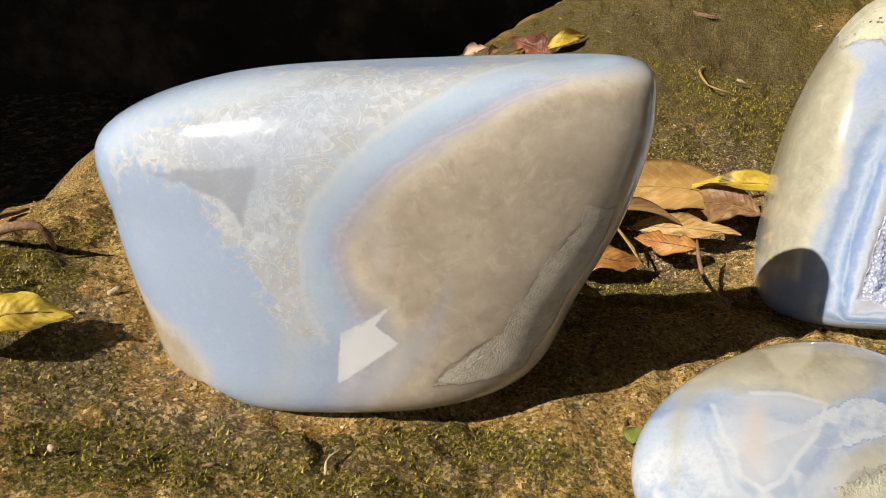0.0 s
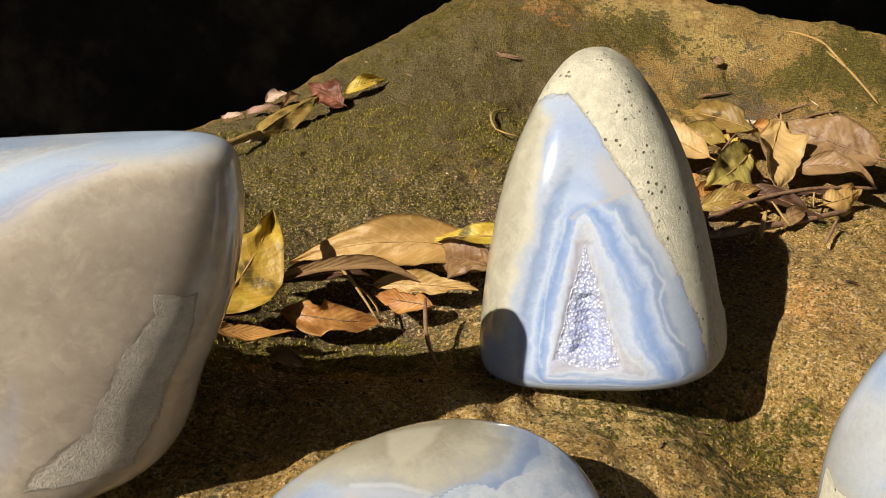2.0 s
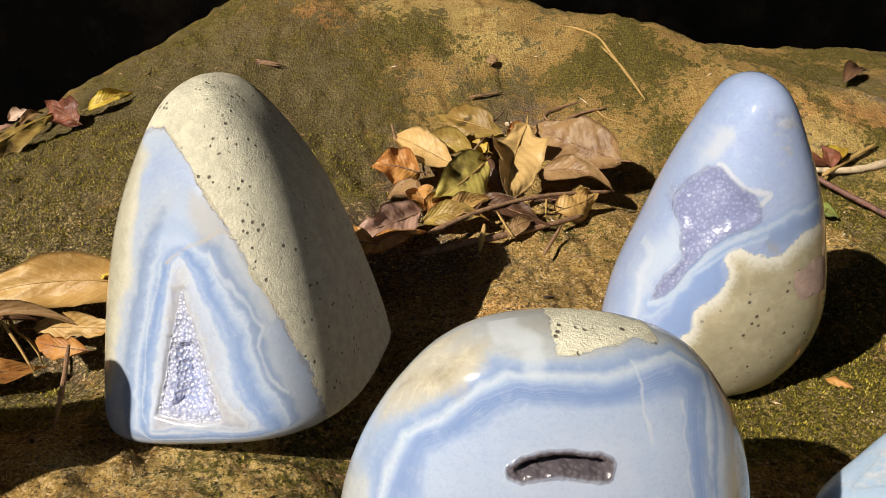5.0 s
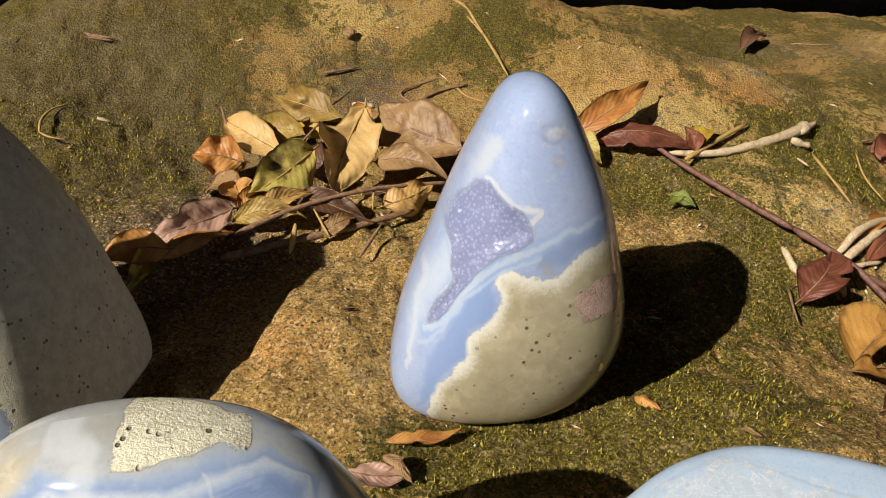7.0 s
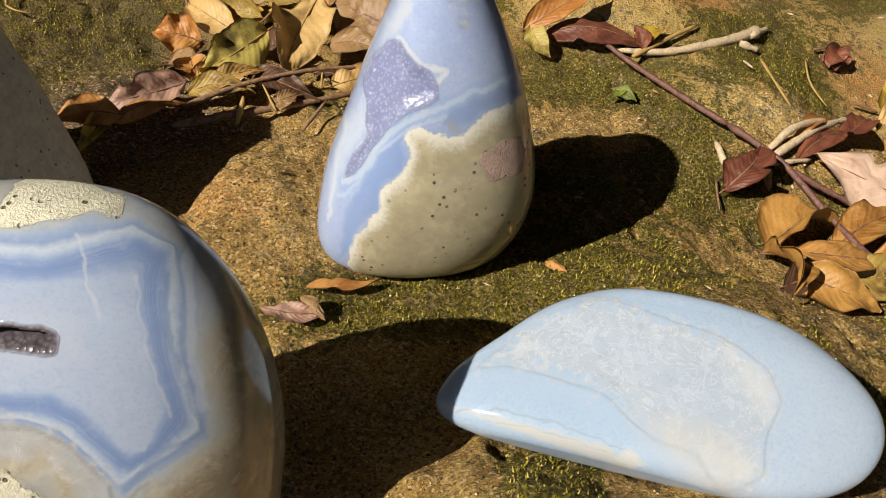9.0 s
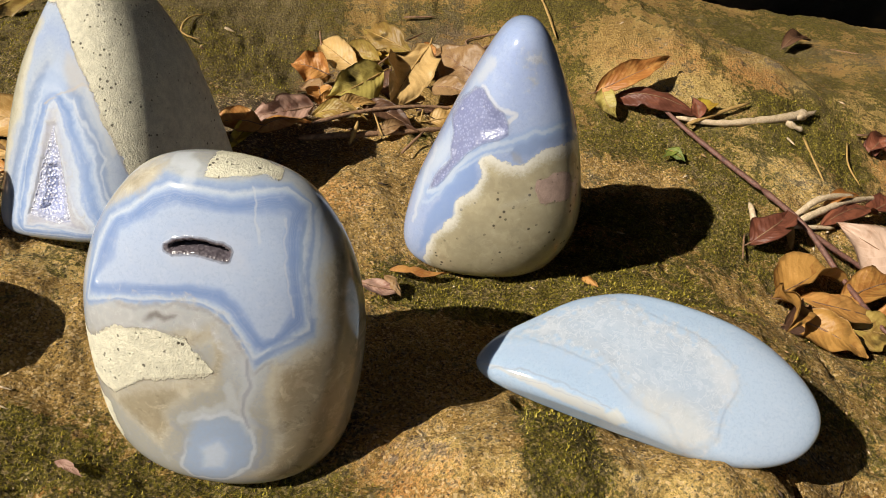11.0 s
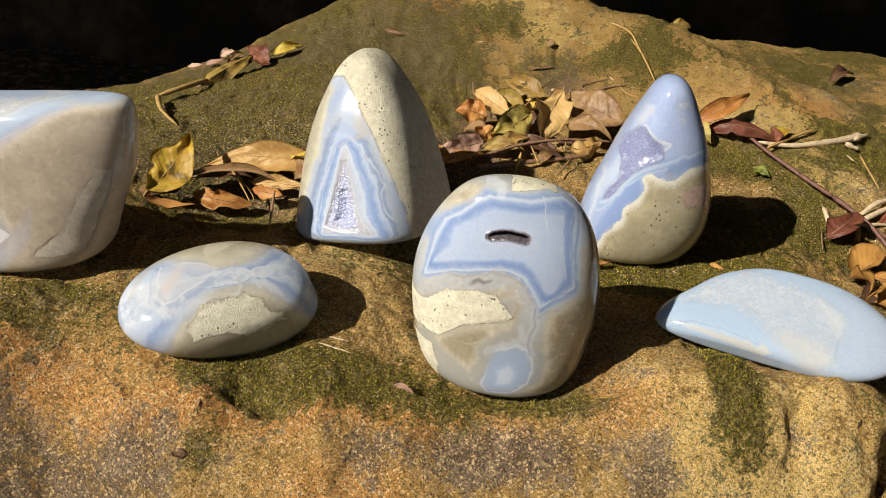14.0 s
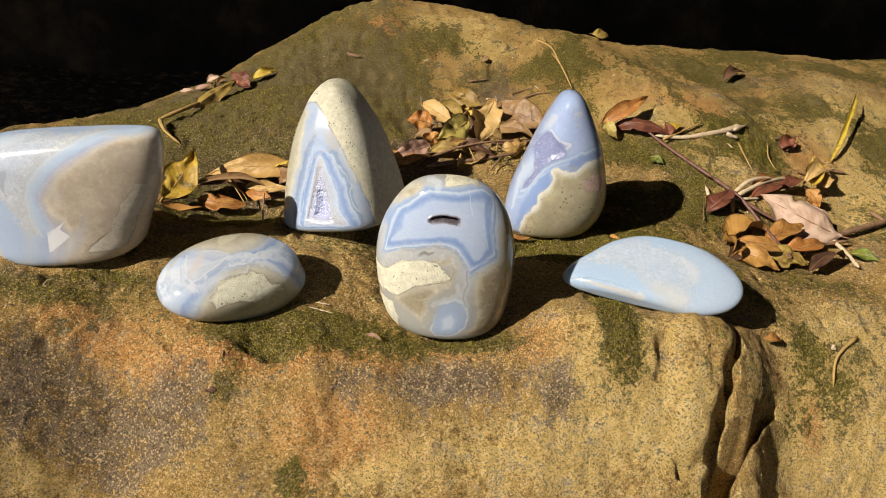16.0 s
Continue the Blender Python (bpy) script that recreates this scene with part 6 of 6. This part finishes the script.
leaf((0.375, 0.266, 0.010), (0.381, 0.257, 0.011), 0.005, 19, -0.50, 0.20, "orange")
twig([(0.477, 0.337, 0.004), (0.474, 0.327, 0.001), (0.471, 0.317, -0.001)], 0.0006, 0.0005, "bark")
leaf((0.286, 0.251, 0.014), (0.313, 0.257, 0.012), 0.006, 18, 0.30, 0.05, "orange")
leaf((0.271, 0.241, 0.014), (0.292, 0.237, 0.013), 0.009, 18, 0.10, 0.05, "pink")
leaf((0.284, 0.243, 0.016), (0.292, 0.234, 0.012), 0.005, 16, -0.50, 0.10, "brown")
leaf((0.397, 0.238, 0.017), (0.402, 0.230, 0.020), 0.002, 15, 0.20, 0.05, "brown")
# leaf litter at the far end of the branch
leaf((0.597, 0.314, -0.011), (0.531, 0.348, 0.011), 0.039, -39, 0.12, 0.05, "pale", "flat pale pinkish dead leaf lying on sticks")
leaf((0.597, 0.381, 0.006), (0.605, 0.410, 0.025), 0.018, -12, 0.45, -0.16, "yellow")
leaf((0.586, 0.373, 0.006), (0.599, 0.364, -0.008), 0.014, 54, 0.40, 0.10, "orange")
leaf((0.622, 0.412, 0.015), (0.586, 0.380, 0.006), 0.015, -17, 0.40, 0.14, "tan")
leaf((0.606, 0.395, -0.000), (0.623, 0.402, 0.009), 0.021, 24, 0.30, 0.10, "tan")
leaf((0.637, 0.432, 0.009), (0.700, 0.527, 0.050), 0.006, 2, 0.60, 0.10, "yellow", "long narrow yellow leaf curling off the rock")
leaf(on_rock(0.484, 0.292, 0.003), on_rock(0.530, 0.312, 0.010), 0.024, -24, 0.40, 0.14, "ochre", WORDS["ochre"] + " in a heap beside the branch")
leaf(on_rock(0.478, 0.288, 0.004), on_rock(0.468, 0.246, 0.003), 0.018, -40, 0.60, 0.18, "ochre", WORDS["ochre"] + " in a heap beside the branch")
leaf(on_rock(0.486, 0.280, 0.012), on_rock(0.540, 0.290, 0.011), 0.014, 38, 0.30, 0.10, "orange", WORDS["orange"] + " in a heap beside the branch")
leaf(on_rock(0.482, 0.270, 0.006), on_rock(0.514, 0.252, 0.003), 0.021, 34, 0.35, 0.14, "ochre", WORDS["ochre"] + " in a heap beside the branch")
leaf(on_rock(0.512, 0.278, 0.006), on_rock(0.552, 0.278, 0.004), 0.020, 40, 0.30, 0.12, "olive", WORDS["olive"] + " in a heap beside the branch")
leaf(on_rock(0.520, 0.298, 0.008), on_rock(0.566, 0.318, 0.009), 0.020, 20, 0.45, 0.14, "ochre", WORDS["ochre"] + " in a heap beside the branch")
leaf(on_rock(0.532, 0.290, 0.007), on_rock(0.580, 0.308, 0.006), 0.015, 26, 0.40, 0.10, "orange", WORDS["orange"] + " in a heap beside the branch")
leaf(on_rock(0.494, 0.288, 0.002), on_rock(0.526, 0.272, 0.002), 0.022, 10, 0.30, 0.10, "brown", WORDS["brown"] + " in a heap beside the branch")
leaf(on_rock(0.474, 0.262, 0.002), on_rock(0.500, 0.282, 0.003), 0.018, 16, 0.50, 0.10, "dark", WORDS["dark"] + " in a heap beside the branch")
leaf((0.545, 0.263, -0.019), (0.590, 0.290, -0.019), 0.015, 12, 0.30, 0.10, "dark")
leaf((0.593, 0.294, -0.018), (0.613, 0.278, -0.015), 0.013, 26, 0.30, 0.10, "green")
leaf((0.525, 0.351, 0.006), (0.576, 0.380, 0.003), 0.012, 15, 0.30, 0.10, "red")
leaf((0.559, 0.370, 0.007), (0.593, 0.401, 0.003), 0.015, 9, 0.30, 0.10, "red")
leaf((0.529, 0.363, 0.012), (0.562, 0.385, 0.011), 0.008, 18, 0.30, 0.10, "orange")
twig([(0.431, 0.435, 0.048), (0.451, 0.417, 0.035), (0.474, 0.390, 0.025), (0.492, 0.365, 0.019)], 0.0011, 0.0017, "branch", "long dark reddish branch lying across the rock")
twig([(0.492, 0.365, 0.019), (0.511, 0.342, 0.010), (0.524, 0.316, -0.003), (0.534, 0.273, -0.011)], 0.0017, 0.0013, "branch")
twig([(0.515, 0.340, 0.007), (0.539, 0.328, -0.003), (0.573, 0.316, -0.014)], 0.0016, 0.0012, "branch")
twig([(0.582, 0.322, -0.010), (0.591, 0.299, -0.015), (0.592, 0.269, -0.016)], 0.0018, 0.0016, "bone")
twig([(0.557, 0.300, -0.020), (0.601, 0.320, -0.014), (0.655, 0.345, -0.013)], 0.0032, 0.0024, "bark")
twig([(0.569, 0.305, -0.016), (0.600, 0.308, -0.013)], 0.0019, 0.0013, "bark")
twig([(0.535, 0.424, 0.030), (0.536, 0.398, 0.022), (0.537, 0.387, 0.018)], 0.0008, 0.0006, "straw")
twig([(0.511, 0.350, 0.009), (0.537, 0.365, 0.014), (0.581, 0.394, 0.008)], 0.0021, 0.0016, "bone")
twig([(0.502, 0.345, 0.007), (0.534, 0.352, 0.006)], 0.0014, 0.0011, "bone")
twig([(0.627, 0.421, 0.006), (0.649, 0.422, 0.003)], 0.0018, 0.0010, "bark")
twig([(0.594, 0.417, 0.007), (0.612, 0.415, 0.001)], 0.0010, 0.0006, "bark")
twig([(0.652, 0.368, -0.013), (0.658, 0.350, -0.014)], 0.0024, 0.0018, "bark")
leaf((0.588, 0.438, 0.020), (0.602, 0.454, 0.025), 0.015, 9, 0.30, 0.10, "red")
twig([(0.583, 0.450, 0.026), (0.618, 0.463, 0.024)], 0.0008, 0.0005, "bark")
leaf((0.579, 0.591, 0.039), (0.611, 0.616, 0.042), 0.013, 19, 0.40, 0.10, "dark")
twig([(0.623, 0.602, 0.040), (0.649, 0.588, 0.042)], 0.0010, 0.0006, "bark")
# far ridge
leaf((0.450, 0.710, 0.055), (0.473, 0.713, 0.052), 0.013, 56, 0.30, 0.10, "olive")
twig([(0.351, 0.553, 0.087), (0.365, 0.541, 0.084), (0.373, 0.520, 0.074), (0.382, 0.488, 0.058)], 0.0009, 0.0006, "straw")
twig([(0.151, 0.528, 0.071), (0.173, 0.524, 0.069)], 0.0008, 0.0005, "bark")
twig([(0.330, 0.483, 0.043), (0.323, 0.490, 0.046), (0.351, 0.497, 0.055)], 0.0008, 0.0005, "bark")
leaf((0.295, 0.530, 0.069), (0.303, 0.532, 0.071), 0.006, 26, 0.30, 0.10, "brown")
# foreground scraps
leaf((0.185, 0.136, 0.003), (0.195, 0.132, 0.001), 0.003, 20, 0.20, 0.05, "pink")
leaf((0.461, 0.155, -0.010), (0.479, 0.162, -0.016), 0.006, 16, 0.30, 0.10, "orange")
twig([(0.542, 0.173, -0.020), (0.520, 0.155, -0.029), (0.516, 0.143, -0.042)], 0.0014, 0.0008, "straw")
twig([(0.146, 0.159, 0.008), (0.163, 0.155, 0.006)], 0.0005, 0.0004, "bone")
twig([(0.151, 0.165, 0.008), (0.161, 0.163, 0.007)], 0.0005, 0.0003, "bone")
leaf((0.088, 0.100, -0.014), (0.096, 0.098, -0.014), 0.004, 19, 0.30, 0.10, "dark")
twig([(0.519, 0.164, -0.022), (0.522, 0.162, -0.024)], 0.0018, 0.0014, "bone")
# leaves by the block
leaf((-0.117, 0.183, 0.039), (-0.090, 0.190, 0.043), 0.014, 37, 0.20, 0.08, "yellow")
twig([(-0.133, 0.232, 0.044), (-0.120, 0.230, 0.049), (-0.113, 0.230, 0.049), (-0.111, 0.232, 0.041)], 0.0018, 0.0011, "bark", "dry brown curled stem")
twig([(-0.140, 0.249, 0.041), (-0.140, 0.259, 0.039), (-0.135, 0.265, 0.039)], 0.0011, 0.0008, "bark")
leaf((0.034, 0.189, 0.022), (0.039, 0.188, 0.022), 0.002, 21, 0.20, 0.05, "pink")
leaf((0.055, 0.180, 0.021), (0.066, 0.178, 0.019), 0.005, 27, 0.20, 0.05, "green")
twig([(-0.090, 0.213, 0.037), (-0.087, 0.216, 0.037)], 0.0011, 0.0008, "bone")
twig([(-0.084, 0.155, 0.029), (-0.082, 0.154, 0.029)], 0.0008, 0.0008, "bone")
twig([(-0.021, 0.159, 0.021), (-0.021, 0.165, 0.021), (-0.018, 0.169, 0.021)], 0.0004, 0.0003, "bone")
# curled leaf on the mossy ridge
leaf((0.020, 0.451, 0.038), (0.054, 0.493, 0.052), 0.017, 34, -0.70, 0.10, "olive", "long dried leaf curled into a tube on moss")
twig([(-0.004, 0.416, 0.038), (0.009, 0.427, 0.041), (0.024, 0.454, 0.041)], 0.0016, 0.0022, "straw")
twig([(-0.004, 0.416, 0.038), (0.010, 0.382, 0.038), (0.022, 0.371, 0.034)], 0.0019, 0.0010, "straw")
leaf((0.067, 0.482, 0.049), (0.046, 0.501, 0.055), 0.016, -30, 0.30, 0.10, "red")
leaf((0.067, 0.500, 0.051), (0.091, 0.506, 0.059), 0.009, 47, 0.30, 0.10, "yellow")
leaf((0.019, 0.520, 0.040), (0.034, 0.516, 0.046), 0.006, 51, 0.30, 0.10, "pale")
leaf((-0.005, 0.504, 0.034), (0.009, 0.503, 0.037), 0.005, 47, 0.30, 0.10, "pale")
leaf((0.010, 0.504, 0.037), (0.027, 0.502, 0.043), 0.006, 49, 0.30, 0.10, "pink")
leaf((0.017, 0.446, 0.037), (0.027, 0.455, 0.038), 0.005, 31, 0.30, 0.10, "pale")
leaf((0.040, 0.513, 0.046), (0.030, 0.492, 0.042), 0.006, -22, 0.30, 0.10, "brown")
leaf((0.049, 0.261, 0.020), (0.062, 0.258, 0.019), 0.003, 14, 0.20, 0.05, "brown")
twig([(0.153, 0.530, 0.072), (0.173, 0.525, 0.070)], 0.0010, 0.0006, "bark")


# ---- moss, sand and crumbs on the ledge ----
def scatter(count, x0, x1, y0, y1, seed, weight):
    """Random places on the ledge, thinned by a weight in 0..1."""
    rnd = np.random.RandomState(seed)
    x, y = rnd.uniform(x0, x1, count), rnd.uniform(y0, y1, count)
    keep = rnd.rand(count) < weight(x, y)
    x, y = x[keep], y[keep]
    return x, y, ledge(x, y), rnd


def moss_material():
    n = Nodes("moss_tufts")
    island = n.add("NewGeometry").outputs["Random Per Island"]
    colour = n.ramp(island, [(0.0, (0.075, 0.062, 0.008)), (0.4, (0.20, 0.165, 0.014)), (0.75, (0.33, 0.27, 0.028)), (1.0, (0.48, 0.39, 0.09))])
    return n.done(colour, 0.8, None, Specular_IOR_Level=0.2)


def moss():
    def weight(x, y):
        return smooth01((moss_map(x, y) + 0.35 * fbm(x, y, 0.012, 2, 4) - 0.30) / 0.75)

    x, y, z, rnd = scatter(125000, -0.20, 0.62, 0.09, 0.48, 3, weight)
    blades = 3
    x, y, z = (np.repeat(v, blades) + 0.0006 * rnd.randn(len(v) * blades) * s for v, s in ((x, 1), (y, 1), (z, 0.2)))
    n = len(x)
    a, lean, h = rnd.rand(n) * 2 * np.pi, rnd.rand(n) * 1.1, 0.0007 + 0.0013 * rnd.rand(n) ** 2
    w = 0.00018 + 0.00020 * rnd.rand(n)
    dx, dy = np.cos(a), np.sin(a)
    foot = np.stack([x, y, z - 0.0003], -1)
    side = np.stack([-dy, dx, 0 * dx], -1) * w[:, None]
    tip = foot + np.stack([dx * np.sin(lean), dy * np.sin(lean), np.cos(lean)], -1) * h[:, None]
    verts = np.stack([foot - side, foot + side, tip], 1).reshape(-1, 3)
    tagged(new("moss", soup("moss", verts, np.arange(3 * n).reshape(-1, 3), moss_material())), "low olive-green moss tufts growing on sandstone", "moss", kind="stuff")


def grain_material():
    n = Nodes("sand_grains")
    island = n.add("NewGeometry").outputs["Random Per Island"]
    colour = n.ramp(island, [(0.0, (0.03, 0.022, 0.014)), (0.35, (0.13, 0.085, 0.035)), (0.6, (0.36, 0.22, 0.08)), (0.85, (0.52, 0.34, 0.14)), (1.0, (0.75, 0.66, 0.48))])
    return n.done(colour, 0.6, None, Specular_IOR_Level=0.4)


def grains():
    """Loose quartz sand weathered out of the rock: tiny uneven octahedra."""
    x, y, z, rnd = scatter(52000, -0.18, 0.60, 0.05, 0.42, 5, lambda x, y: 0.25 + 0.6 * smooth01((0.3 - moss_map(x, y)) / 0.4))
    n = len(x)
    r = 0.00022 + 0.0004 * rnd.rand(n) ** 3
    shape = np.array([(1, 0, 0), (0, 1, 0), (-1, 0, 0), (0, -1, 0), (0, 0, 1), (0, 0, -1)], float)
    verts = np.stack([x, y, z], -1)[:, None] + shape[None] * r[:, None, None] * (0.6 + 0.8 * rnd.rand(n, 6, 1))
    tri = np.array([(0, 1, 4), (1, 2, 4), (2, 3, 4), (3, 0, 4), (1, 0, 5), (2, 1, 5), (3, 2, 5), (0, 3, 5)])
    tris = (np.arange(n)[:, None, None] * 6 + tri[None]).reshape(-1, 3)
    tagged(new("sand", soup("sand", verts.reshape(-1, 3), tris, grain_material())), "coarse ochre sand grains weathered from the rock", "sand", kind="stuff")


def litter_crumbs():
    """Bits of bark, stalk and leaf too small to count, on the ledge and on the forest floor behind."""
    def weight(x, y):
        return 0.12 + 0.6 * np.exp(-((x - 0.27) / 0.09) ** 2 - ((y - 0.40) / 0.05) ** 2) + 0.8 * np.exp(-((x - 0.55) / 0.06) ** 2 - ((y - 0.34) / 0.04) ** 2) + 0.5 * np.exp(-((x - 0.08) / 0.06) ** 2 - ((y - 0.31) / 0.03) ** 2)

    x, y, z, rnd = scatter(2600, -0.18, 0.70, 0.11, 0.55, 9, weight)
    n = len(x)
    a, tilt = rnd.rand(n) * np.pi, 0.35 * rnd.randn(n)
    length, w = 0.0012 + 0.0040 * rnd.rand(n) ** 3, 0.0003 + 0.0006 * rnd.rand(n)
    d = np.stack([np.cos(a) * np.cos(tilt), np.sin(a) * np.cos(tilt), np.sin(tilt)], -1)
    side = np.stack([-np.sin(a), np.cos(a), 0 * a], -1)
    c = np.stack([x, y, z + 0.0004], -1)
    up = np.array([0, 0, 1.0])
    p = [c - d * length[:, None], c + side * w[:, None], c + d * length[:, None], c - side * w[:, None], c + up * w[:, None], c - up * 0.0004]
    verts = np.stack(p, 1).reshape(-1, 3)
    tri = np.array([(0, 3, 4), (3, 2, 4), (2, 1, 4), (1, 0, 4), (3, 0, 5), (2, 3, 5), (1, 2, 5), (0, 1, 5)])
    tris = (np.arange(n)[:, None, None] * 6 + tri[None]).reshape(-1, 3)
    m = Nodes("crumbs")
    island = m.add("NewGeometry").outputs["Random Per Island"]
    colour = m.ramp(island, [(0.0, (0.05, 0.03, 0.02)), (0.4, (0.20, 0.11, 0.05)), (0.75, (0.42, 0.26, 0.12)), (1.0, (0.70, 0.58, 0.42))])
    tagged(new("leaf_litter", soup("leaf_litter", verts, tris, m.done(colour, 0.8))), "fine crumbs of dead leaf and bark", "leaf litter", kind="stuff")


moss()
grains()
litter_crumbs()
